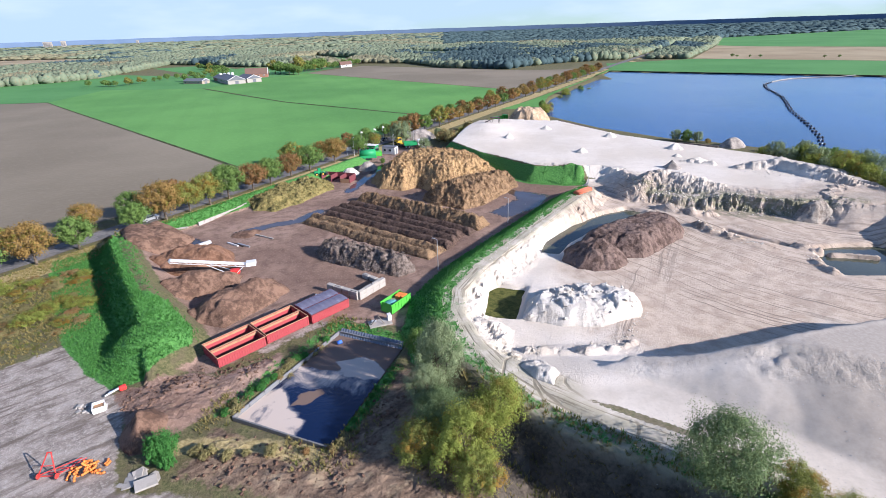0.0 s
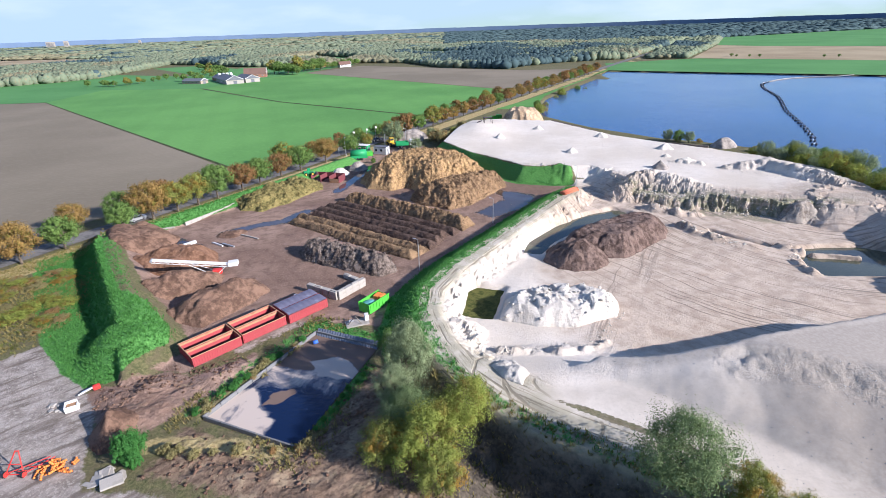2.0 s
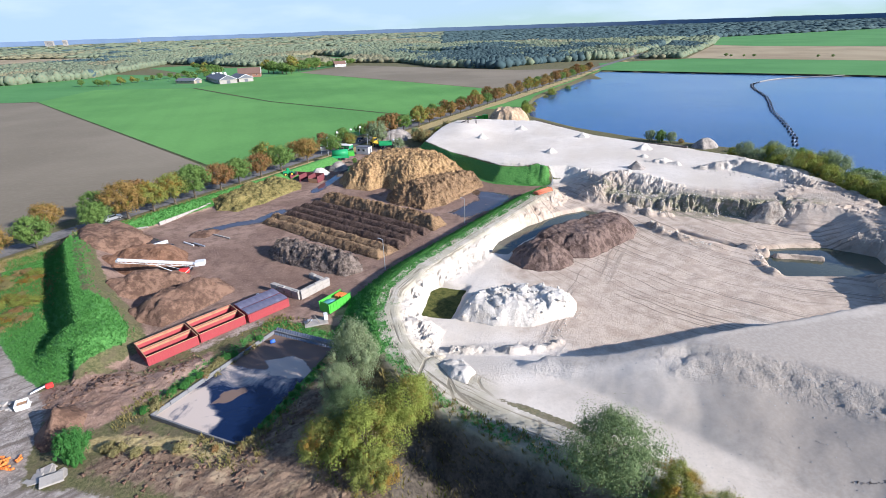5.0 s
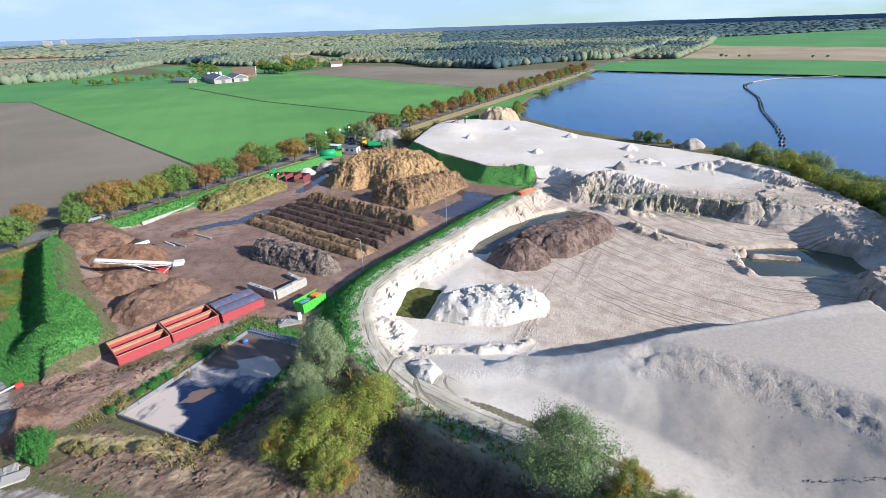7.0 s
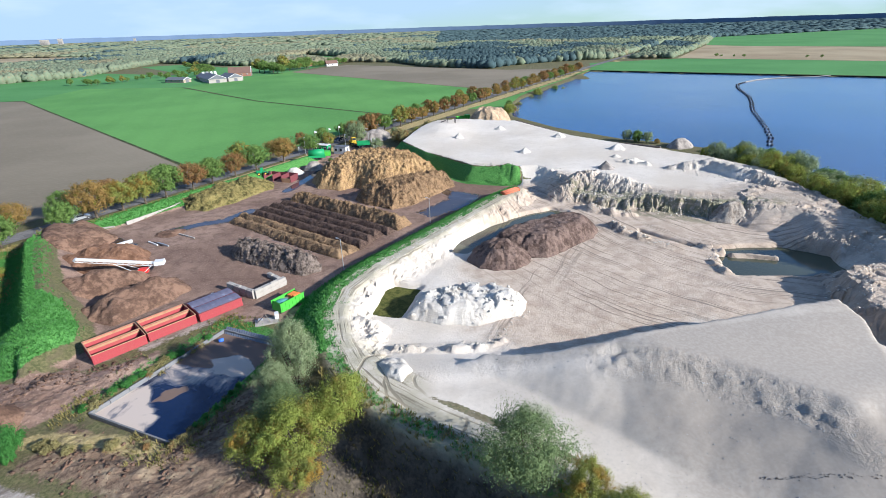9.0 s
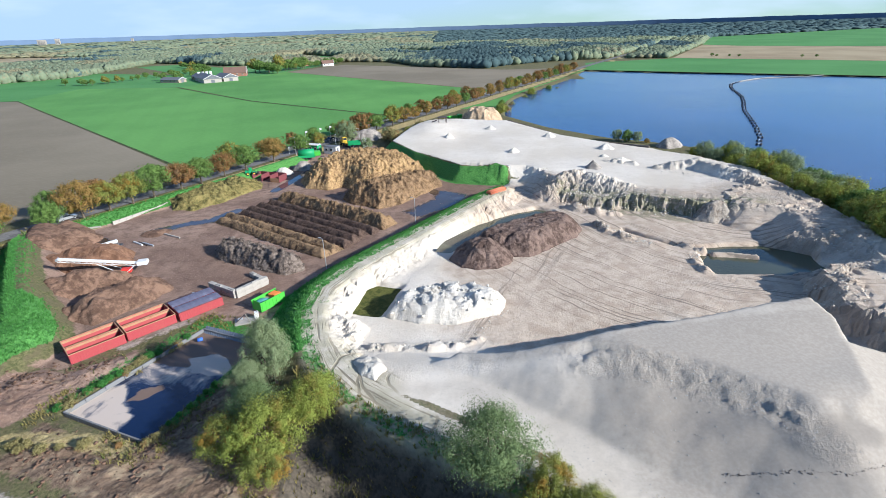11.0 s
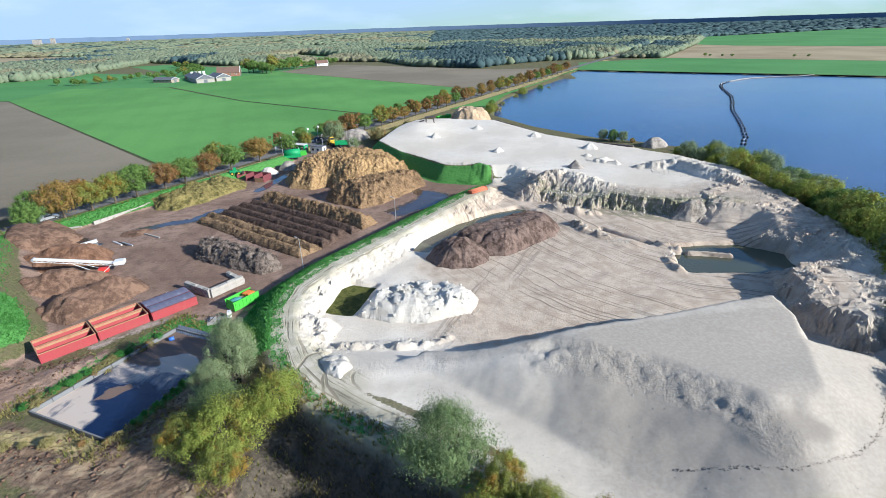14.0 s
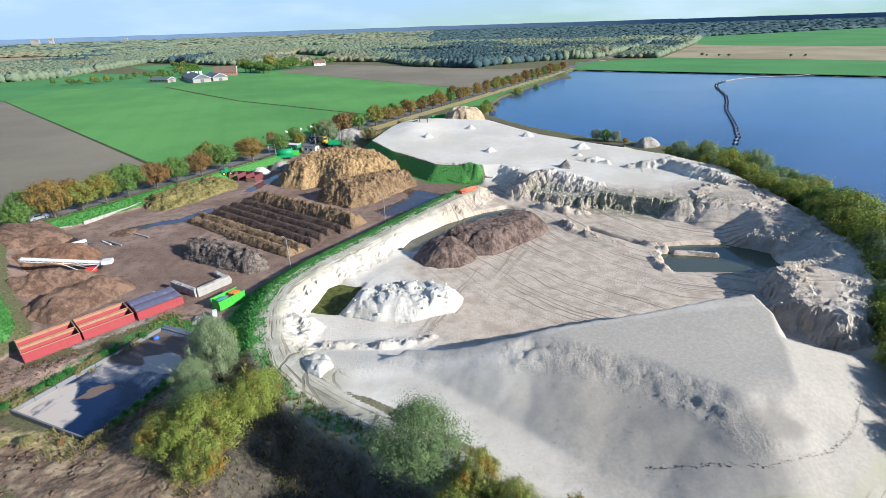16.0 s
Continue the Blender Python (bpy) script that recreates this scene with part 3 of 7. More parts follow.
def plan_height(X, Y):
    """The height of the ground at each point of the plan."""
    site = smooth(1.0, 0.0, np.maximum(np.abs(X - 10) / 95 - 1, np.abs(Y - 120) / 100 - 1) * 4)
    rough = fbm(X * 0.25, Y * 0.25, 3, 5)
    coarse = fbm(X * 0.07, Y * 0.07, 5, 3)
    z = 0.12 * rough * site
    q = inside(X, Y, QUARRY)
    floor = 0.55 + 0.35 * coarse + 0.2 * rough
    beach = smooth(54, 44, Y + 0.12 * (X - 30))
    floor = floor + (2.6 + 0.5 * coarse - floor) * beach
    z = z + (floor - z) * smooth(0.5, -1.5, q)
    # haul road on its embankment round the pit
    d, top, side = along(X, Y, TRACK)
    wob = 1.0 + 0.5 * rough
    cut = smooth(3, 8, X) * smooth(24, 19, X) * smooth(46, 42, Y) * (side < 0)      # steep dug bank below the bend
    left, right = np.clip((d - 2.0) / (5.2 - 2.4 * cut), 0, 1), np.clip((d - 1.8) / (3.6 * wob), 0, 1)
    fall = np.where(side < 0, left, right ** 0.8)
    crumb = np.where(side > 0, 1.0, 0.0) * smooth(1.5, 3.0, d) * smooth(7.0, 4.0, d) * smooth(46, 54, Y)
    crumb = crumb * (0.9 * (0.28 - np.abs(fbm(X * 0.45, Y * 0.45, 61, 4))) + 0.35 * blocks(X, Y, 1.8, 63) + 0.2 * blocks(X, Y, 1.0, 64))
    bank = z + (top + 0.15 * rough - z) * (1 - fall) + crumb
    z = np.where(d < 9, np.maximum(z, bank), z) - cut * (2.2 + 0.5 * rough) * np.clip((d - 2.3) / 3.0, 0, 1)
    # raised sand plateau
    craggy = 0.25 - np.abs(fbm(X * 0.22, Y * 0.22, 41, 4))
    p = inside(X, Y, PLATEAU) + (1.5 * rough + 4.5 * craggy + 1.3 * fbm(X * 0.9, Y * 0.9, 47, 3)) * smooth(38, 46, X) * smooth(150, 135, Y) + 1.2 * coarse
    front = smooth(42, 50, X) * smooth(170, 150, Y)
    face = 0.874 * X - 0.485 * Y
    flute = np.abs(fbm(face * 0.55, (X + Y) * 0.05, 143, 4, 0.62))
    p = p + front * smooth(150, 135, Y) * (4.2 * flute - 0.7 + 0.5 * blocks(X, Y, 1.7, 145))
    top = 4.0 + 0.5 * coarse + 1.9 * np.exp(-((X - 15) / 10) ** 2 - ((Y - 190) / 16) ** 2)
    slope = np.clip(p / (4.2 + 1.6 * smooth(34, 39, X)), 0, 1)
    upper = 0.42 - 0.34 * smooth(57, 65, X)                                      # the upper tier dies out along the face
    lip = 4.6 - 1.2 * smooth(57, 66, X)
    ledge = upper * np.clip(p / 1.4, 0, 1) + 0.06 * np.clip((p - 1.4) / 3.0, 0, 1) + (0.94 - upper) * np.clip((p - lip) / 1.9, 0, 1)
    slope = slope + (ledge - slope) * front * smooth(92, 84, X)
    z = np.where(p < 8, np.maximum(z, z + (top - z) * (1 - slope)), z)
    # spoil ridges on its rim
    for line, wide, lift in (([(46.4, 116.5, 4.2), (50, 119.3, 6.1), (54, 119.4, 6.5), (58, 116.2, 6.0), (64, 112, 5.0)], 4.0, 0), ([(77, 127.5, 4.6), (82, 127.4, 5.8), (87, 127, 6.6), (90.2, 119.3, 6.4), (93, 113.5, 5.9), (95, 108.5, 4.6)], 4.2, 0),
                             ([(66, 136, 4.8), (72, 132, 4.8)], 2.5, 0), ([(25.5, 138, 4.6), (36, 133.5, 4.9)], 2.2, 0)):
        d, top, side = along(X, Y, line)
        z = np.maximum(z, np.where(d < wide * 1.4, top + 0.8 * rough + 2.6 * (0.14 - np.abs(fbm(X * 0.5, Y * 0.5, 58, 5, 0.65))) + 0.3 * blocks(X, Y, 1.5, 57) - (d / wide) ** 1.3 * 3.0 - 0.3 * (1 - np.clip(d, 0, 1)), -9))
    # terrace along the pit's far side, with a smooth scooped bay and crumbled banks
    bay = np.exp(-((X - 84) / 6.5) ** 2 - ((Y - 91) / 6.5) ** 2)
    torn = (1 - bay) * (1.7 * rough + 3.2 * (0.22 - np.abs(fbm(X * 0.33, Y * 0.33, 43, 4))) + 0.5 * blocks(X, Y, 2.0, 44))
    m = inside(X, Y, TERRACE) + torn
    run = 0.62 + 0.75 * smooth(73, 69, Y) - 0.12 * bay
    shelf = 4.1 + 0.5 * coarse + (1 - bay) * (0.9 * fbm(X * 0.35, Y * 0.35, 45, 4, 0.6) + 0.35 * blocks(X, Y, 1.6, 46)) * smooth(3, 0, np.abs(m) - 2) - run * np.maximum(m, 0)
    z = np.where(m < 9, np.maximum(z, shelf), z)
    # spit of dug sand, causeway and lumps by the basin
    dry = np.zeros(X.shape)
    for line, wide in (([(51.6, 96.6, 1.9), (53.9, 92, 2.1), (56.4, 89, 1.9), (59.4, 85.6, 1.2)], 1.6), ([(69.4, 81.7, 0.95), (72.5, 81.2, 1.05), (76.4, 80.0, 0.95)], 0.75), ([(64.8, 84.9, 1.7), (67.8, 82.8, 1.8)], 1.4), ([(64.2, 79.5, 1.7), (64.4, 74, 1.8)], 1.2),
                       ([(9, 53.8, 1.6), (13, 53.5, 1.9), (17.5, 53.8, 1.9), (21.8, 54.5, 1.7)], 1.5), ([(3.6, 60.4, 2.3), (6.3, 58.4, 2.6), (6.6, 54.8, 2.3)], 1.9), ([(21.8, 54.5, 1.5), (25, 56, 1.45), (27.4, 59.6, 1.35), (29.4, 63.6, 1.2)], 0.75),
                       ([(49.5, 107.5, 2.4), (54, 104.6, 2.5), (58.5, 103, 2.0)], 1.8)):
        d, top, side = along(X, Y, line)
        z = np.maximum(z, np.where(d < 2 * wide, top - 0.75 + 0.9 * fbm(X * 0.35, Y * 0.35, 71, 4, 0.55) + 0.55 * blocks(X, Y, 1.9, 73) + 0.3 * blocks(X, Y, 1.0, 75) - (d / wide) ** 2 * 1.2, -9))
        dry = np.maximum(dry, smooth(1.1 * wide, 0.5 * wide, d))
    # great dome of washed sand
    m = inside(X, Y, DOME) + 0.5 * rough
    top = 3.4 + 3.9 * smooth(20, 41, X) + 0.9 * smooth(40, 64, X) * smooth(40, 52, Y) - 0.9 * smooth(54, 60, X) * smooth(38, 32, Y) + 0.25 * coarse
    ridge_d, _, ridge_side = along(X, Y, [(12, 50, 0), (22, 48.4, 0), (30, 46.2, 0), (36.8, 44.4, 0), (46, 43, 0), (72, 44, 0)])
    back = smooth(-0.3, 1.2, ridge_d * ridge_side)
    steep = 0.36 + 1.1 * back
    dome = top - steep * np.maximum(m + 0.25 + 0.3 * fbm(X * 0.8, Y * 0.8, 25, 3), 0)
    scar, _, scar_side = along(X, Y, SCAR)
    rubble = smooth(2.6, 0.6, scar) * smooth(30, 35, X) * smooth(30, 32, Y)
    shelves = 0.3 * fbm(X * 1.1 + 0.5 * Y, Y * 0.6, 21, 4, 0.65) + 0.14 * blocks(X + 0.8 * Y, Y * 1.3, 1.3, 23) + 0.1 * blocks(X, Y, 0.75, 24)
    dome = dome + rubble * (np.maximum(shelves, -0.13) - 0.1) - 0.5 * smooth(31, 37, X) * smooth(-2.2, 2.2, -scar * scar_side) * smooth(9, 3, scar) * smooth(32.5, 36.5, Y)
    pad = smooth(1.6, -1.0, inside(X, Y, PAD))
    dome = dome + (6.0 - dome) * pad * 0.6
    z = np.where(m < 20, np.maximum(z, dome), z)
    # green berm between the yard and the waste ground
    d, top, side = along(X, Y, BERM)
    fall = np.where(side > 0, np.clip((d - 2.2) / 5.0, 0, 1), np.clip((d - 0.1) / 3.1, 0, 1))
    z = np.where(d < 10, np.maximum(z, z + (top + 0.5 * rough - z) * (1 - fall)), z)
    m = np.hypot((X + 41.5) / 6.5, (Y - 58.0) / 6.5)
    z = np.maximum(z, np.where(m < 1.3, 3.3 * smooth(1.15, 0.25, m) + 0.5 * rough * smooth(1.2, 0.8, m), -9))
    d, top, side = along(X, Y, ROADBANK)
    z = np.where(d < 5, np.maximum(z, z + (top + 0.2 * rough - z) * (1 - np.clip((d - 0.6) / 3.2, 0, 1))), z)
    # bank above the slurry pond and churned soil round it
    m = inside(X, Y, MUDDY)
    z = z + smooth(0.5, -3, m) * (0.5 + 0.9 * fbm(X * 0.35, Y * 0.35, 31, 4) + 0.9 * (0.15 - np.abs(fbm(X * 0.5 + Y * 0.2, Y * 0.9 - X * 0.3, 33, 4))) + 0.22 * blocks(X, Y, 1.4, 34))
    m = inside(X, Y, CHURNED)
    z = z + smooth(1, -3, m) * (0.2 + 0.7 * fbm(X * 0.4, Y * 0.4, 37, 4) + 0.9 * (0.15 - np.abs(fbm(X * 0.28 + Y * 0.1, Y * 1.1 - X * 0.1, 38, 4))) + 0.14 * blocks(X, Y, 1.1, 39))
    # low ground under the road's steep outer bank
    m = inside(X, Y, [(7.5, 38.5), (13, 35.5), (19, 31.8), (25, 27.5), (24, 18), (10, 20), (5.5, 31)])
    z = z - 2.4 * smooth(2.5, -4, m)
    # hollows that hold water
    for P, deep, soft in ((POND, -1.1, 0.5), (POOL, -0.9, 0.9), (MOAT, -0.9, 1.2), (BASIN, -1.2, 0.7)):
        m = inside(X, Y, P) + (0.0 if P is POND else 0.9 * rough)
        z = z + (deep - z) * smooth(soft, -0.2 if P is POND else -0.7, m) * (1 - dry)
    m = inside(X, Y, LAKE)
    z = z + (-2.5 - z) * smooth(2.5, -4.0, m)
    return z


GX, GY = np.meshgrid(gx, gy)
GZ = plan_height(GX, GY)
nx, ny = len(gx), len(gy)
ix = (np.arange(ny - 1)[:, None] * nx + np.arange(nx - 1)[None, :]).ravel()
ground = new("ground", mesh("ground", np.stack([GX, GY, GZ], -1).reshape(-1, 3), np.stack([ix, ix + 1, ix + nx + 1, ix + nx], -1), M_GROUND, True))
FACE_X, FACE_Y = (gx[:-1] + gx[1:]) / 2, (gy[:-1] + gy[1:]) / 2
FX, FY = np.meshgrid(FACE_X, FACE_Y)
broken = np.minimum.reduce([np.abs(inside(FX, FY, PLATEAU) - 2.5) + 40 * (FX < 42) + 40 * (FY > 140), np.abs(inside(FX, FY, TERRACE) - 1) + 30 * (np.hypot(FX - 84, FY - 91) < 6)])
broken = (broken < 5.0) | ((np.abs(along(FX, FY, TRACK)[0] - 4.5) < 2.2) & (inside(FX, FY, QUARRY) < 0) & (FY > 50)) | (inside(FX, FY, CHURNED) < 0) | (inside(FX, FY, MUDDY) < 0)
ground.data.polygons.foreach_set("use_smooth", ~broken.ravel())
tagged(ground, "flat site with brown compost yard, white sand pit and green banks", "ground", kind="structure")


def height_at(x, y):
    """The ground's height at one point, between its grid lines."""
    i, j = min(max(int(np.searchsorted(gx, x)) - 1, 0), nx - 2), min(max(int(np.searchsorted(gy, y)) - 1, 0), ny - 2)
    u, v = (x - gx[i]) / (gx[i + 1] - gx[i]), (y - gy[j]) / (gy[j + 1] - gy[j])
    a = GZ[j, i] * (1 - u) + GZ[j, i + 1] * u
    b = GZ[j + 1, i] * (1 - u) + GZ[j + 1, i + 1] * u
    return float(a * (1 - v) + b * v)


def zone(name, values):
    a = ground.data.attributes.new(name, "FLOAT", "POINT")
    a.data.foreach_set("value", np.clip(values, 0, 1).astype(np.float32).ravel())


def cover(P, soft=1.5):
    return smooth(soft, -soft, inside(GX, GY, P))


def band(P, half, soft=1.0, a=None):
    d = a if a is not None else along(GX, GY, P)[0]
    return smooth(half + soft, half - soft, d)


track_d, _, track_side = along(GX, GY, TRACK)
pit = np.maximum(cover(QUARRY, 0.8), cover(PLATEAU, 0.8))
rim_green = smooth(0.8, 2.0, track_d * np.where(track_side < 0, 1, -1)) * smooth(9.5, 8.0, track_d)
greenbank = smooth(-0.3, 0.7, inside(GX, GY, PLATEAU)) * smooth(6.0, 4.6, inside(GX, GY, PLATEAU)) * smooth(39, 36, GX) * smooth(178, 172, GY)
track_bed = smooth(2.6, 1.2, track_d)
sand = np.maximum(np.maximum(pit * (1 - rim_green) * smooth(1.2, 2.6, along(GX, GY, [(30, 214.5, 0), (46, 208.5, 0), (62, 175.5, 0), (76, 159.5, 0), (92, 144, 0)])[0]), band(None, 3.5, 1.5, inside(GX, GY, PLATEAU)) * smooth(36, 39, GX)), track_bed * 0.66 * (0.35 + 0.65 * smooth(42, 54, GY)))
sand *= (1 - greenbank)
sand *= 1 - smooth(0.7, 0.25, np.abs(track_d * track_side - 3.1)) * smooth(44, 40, GY) * smooth(34, 28, GX)      # dark gutter at the road's inner edge
zone("sand", sand)
berm_d, _, berm_side = along(GX, GY, BERM)
bank_d = along(GX, GY, ROADBANK)[0]
grass = np.maximum.reduce([cover(GREEN_FOOT, 0.8), smooth(6.0, 2.0, berm_d) * (berm_side > 0) * 0.45, smooth(3.8, 2.8, bank_d), greenbank,
                           rim_green * smooth(8.5, 5.5, track_d) * smooth(48, 54, GY) * smooth(122, 112, GY),
                           
                           smooth(1.6, 0.6, np.abs(inside(GX, GY, POND) - 1.7)) * 0.5 * smooth(-11, -15, GX + 0.2 * (GY - 50)) * smooth(43, 45, GY), smooth(2.5, 1.0, along(GX, GY, [(-17, 62.5, 0), (-7, 58.5, 0)])[0]) * 0.6,
                           smooth(1.6, 0.5, along(GX, GY, [(-11.5, 42, 0), (-7.5, 52, 0)])[0]) * 0.55])
grass = np.maximum(grass, 0.40 * smooth(3.2, 1.6, track_d) * np.where(track_side < 0, 1.25, 0.6) * (1 - 0.12 * smooth(50, 42, GY)))
zone("grass", grass)
zone("yard", np.maximum(cover(YARD, 1.2), cover(MUDDY, 1.5)))
zone("mud", np.maximum(cover(MUDDY, 2) * 0.35, cover(CHURNED, 2) * 0.75) + cover(POND, 0.4) + 0.8 * smooth(3.2, 1.2, along(GX, GY, [(30, 214.5, 0), (46, 208.5, 0), (62, 175.5, 0), (76, 159.5, 0), (92, 144, 0)])[0]))
zone("gravel", np.maximum(cover(LOT, 1.5), band([(-26, 57.5, 0), (-17, 66, 0), (-12, 69, 0), (-6, 68, 0)], 1.6) * 0.6))
puddle = np.maximum.reduce([smooth(3.0, 0, along(GX, GY, P)[0]) for P in ([(-46, 101, 0), (-40, 105.5, 0), (-35, 107.5, 0), (-31.5, 114, 0)], [(-27, 130, 0), (-24.5, 140, 0), (-20, 158, 0)], [(-20, 97, 0), (-5, 87, 0)], [(-55, 97, 0), (-50, 94, 0)])])
puddle = np.maximum(puddle, 0.85 * cover([(14.5, 129), (26.5, 121.5), (22, 112.5), (13.5, 105.5), (9, 110), (17, 119)], 2.0))
zone("dark_bank", smooth(1.7, 2.9, track_d) * (track_side < 0) * smooth(1.5, -2.0, inside(GX, GY, [(2.5, 50.5), (11, 46.5), (22, 39), (32, 31.5), (34, 14), (9, 16), (3, 32), (1.5, 38)])))
zone("lane", (np.clip(track_d, 0, 7.9) * np.where(track_side > 0, 1, -1) + 8) / 16)
bend = smooth(58, 50, GY) * smooth(16, 12, GX)
zone("ruts", np.maximum(smooth(3.0, 1.8, track_d), bend * smooth(6.0, 4.0, track_d) * (track_side > 0)))
terrace_d = inside(GX, GY, TERRACE)
zone("crumble", np.maximum.reduce([0.45 * smooth(2.8, 1.0, along(GX, GY, SCAR)[0]) * smooth(30, 36, GX), 0.6 * smooth(1.5, 3.0, track_d) * smooth(7.5, 5.0, track_d) * (track_side > 0) * smooth(46, 54, GY),
                                 0.8 * smooth(8, 4, np.abs(inside(GX, GY, PLATEAU) - 2)) * smooth(42, 48, GX) * smooth(150, 130, GY), 0.7 * smooth(6, 3, np.abs(terrace_d - 1)) * (1 - np.exp(-((GX - 84) / 6) ** 2 - ((GY - 91) / 6) ** 2)),
                                 0.6 * smooth(3.5, 1.5, along(GX, GY, [(77, 127.5, 0), (87, 127, 0), (95, 108.5, 0)])[0]), 0.8 * smooth(3, 1.5, along(GX, GY, [(51.6, 96.6, 0), (56.4, 89, 0), (59.4, 85.6, 0)])[0]), 0.7 * smooth(2, 1, along(GX, GY, [(9, 53.8, 0), (21.8, 54.5, 0)])[0])]))
ledge_p = inside(GX, GY, PLATEAU)
zone("cliff", smooth(3.2, 1.2, np.abs(ledge_p - 3.4)) * smooth(44, 50, GX) * smooth(92, 84, GX) * smooth(132, 122, GY) + 0.7 * smooth(2.2, 1.0, np.abs(ledge_p - 7.4)) * smooth(50, 56, GX) * smooth(76, 70, GX))
zone("wet", puddle * 1.05 * cover(YARD, 1))
ROUTES = ([(38, 112, 0), (46, 97, 0), (50, 85, 0), (58, 76, 0), (70, 68, 0)], [(50, 85, 0), (44, 74, 0), (36, 66, 0)], [(62, 93, 0), (80, 92, 0), (92, 96, 0)])
routes_d = np.minimum.reduce([along(GX, GY, P)[0] for P in ROUTES])
driven = smooth(27, 8, routes_d)
for way, P in (("sweep", [(34, 120, 0), (44, 102, 0.17), (49, 90, 0.28), (56, 79, 0.39), (66, 71, 0.5), (80, 66, 0.62), (100, 64, 0.8)]), ("fan", [(47, 100, 0), (40, 86, 0.2), (34.1, 75.3, 0.36), (28.4, 64, 0.52), (24.4, 55.8, 0.64), (17.8, 45.1, 0.8)])):
    across, length, flank = along(GX, GY, P)
    zone(way + "_across", (across * flank + 40) / 80)
    zone(way + "_along", length)
    zone(way + "_near", smooth(34, 20, across) if way == "sweep" else 0.8 * smooth(5, 2, across))
trodden = 0.85 * smooth(9, 2, along(GX, GY, [(24, 78, 0), (31, 77, 0), (37, 81, 0), (45, 88, 0), (49, 95, 0), (48, 102, 0)])[0])
zone("driven", np.maximum(driven * 0.9, trodden) * cover(QUARRY, 2))
dome_d = inside(GX, GY, DOME)
beach = smooth(24, 14, dome_d) * smooth(48, 45, GY - 0.1 * (GX - 30)) * smooth(84, 74, GX)
silt = np.maximum(beach * (0.36 + 0.64 * smooth(30, 48, GX)), smooth(2.5, 0.0, dome_d) * 0.6)
silt = np.maximum(silt, 0.52 * smooth(5, 2, np.abs(inside(GX, GY, PLATEAU) - 2)) * smooth(46, 52, GX) * smooth(150, 130, GY))
silt = np.maximum(silt, 0.5 * smooth(4, 1, along(GX, GY, [(77, 127.5, 0), (87, 127, 0), (95, 108.5, 0)])[0]))
silt = np.maximum(silt, 0.55 * smooth(6, 0, np.abs(terrace_d - 1)))
zone("silt", silt * np.maximum(cover(QUARRY, 1), cover(PLATEAU, 8)))
zone("calm", np.maximum(beach, smooth(1.0, -1.0, dome_d)) * (1 - smooth(2.6, 1.4, along(GX, GY, SCAR)[0]) * smooth(30, 36, GX)))
fan = along(GX, GY, [(20, 45, 0), (30, 41.5, 0), (40, 37, 0), (47, 32.5, 0), (52, 29.5, 0)])[0]
zone("damp", np.maximum(beach * smooth(6.5, 1.0, fan) * (0.4 + 0.5 * smooth(26, 44, GX)), smooth(0.4, -0.4, inside(GX, GY, PAD))))
for name, line in (("loop_a", [(12.5, 51.0, 0), (9.6, 50.1, 0), (8.1, 49.0, 0), (7.5, 46.3, 0), (8.5, 43.2, 0), (10.6, 40.4, 0), (14, 38.0, 0)]), ("loop_b", [(13.4, 48.4, 0), (11.5, 47.3, 0), (11.0, 45.2, 0), (11.6, 43.2, 0), (13.6, 40.8, 0), (17, 38.6, 0)])):
    zone(name, along(GX, GY, line)[0] / 8.0)
zone("track_along", along(GX, GY, [(x, y, i / 16) for i, (x, y, _) in enumerate(TRACK)])[1])
road_line = [(ROAD_A[0], ROAD_A[1], 0), (ROAD_B[0], ROAD_B[1], 0)]
rd, _, rside = along(GX, GY, road_line)
zone("straw", np.maximum(smooth(5.5, 3.5, np.abs(rd - 2.2)) * (rside < 0) * 0.95, smooth(2.6, 0.4, along(GX, GY, [(-29, 39.6, 0), (-25.1, 39.4, 0), (-20.6, 39.4, 0), (-14.4, 37.9, 0)])[0]) * 0.66))


def sheet(name, P, z, material, label, category, smooth_edge=0.0):
    """A flat piece of field or water with an even, worn outline."""
    me = bpy.data.meshes.new(name)
    bm = bmesh.new()
    vs = [bm.verts.new((x, y, z)) for x, y in P]
    f = bm.faces.new(vs)
    if f.normal.z < 0:
        f.normal_flip()
    bmesh.ops.triangulate(bm, faces=bm.faces)
    bm.to_mesh(me)
    bm.free()
    me.materials.append(material)
    return tagged(new(name, me), label, category, kind="structure")


def ditch(P, half, label):
    verts, faces = [], []
    for i, (x, y) in enumerate(P):
        a, b = Vector(P[max(i - 1, 0)]), Vector(P[min(i + 1, len(P) - 1)])
        n = (b - a).normalized()
        for s, z in ((-half, 0.09), (0, 0.02), (half, 0.09)):
            verts.append((x - n.y * s, y + n.x * s, z + 0.04))
    for i in range(len(P) - 1):
        for k in (0, 1):
            faces.append((3 * i + k, 3 * i + k + 1, 3 * i + k + 4, 3 * i + k + 3))
    return tagged(new("ditch", mesh("ditch", verts, faces, M_DITCH)), label, "ditch", kind="structure")


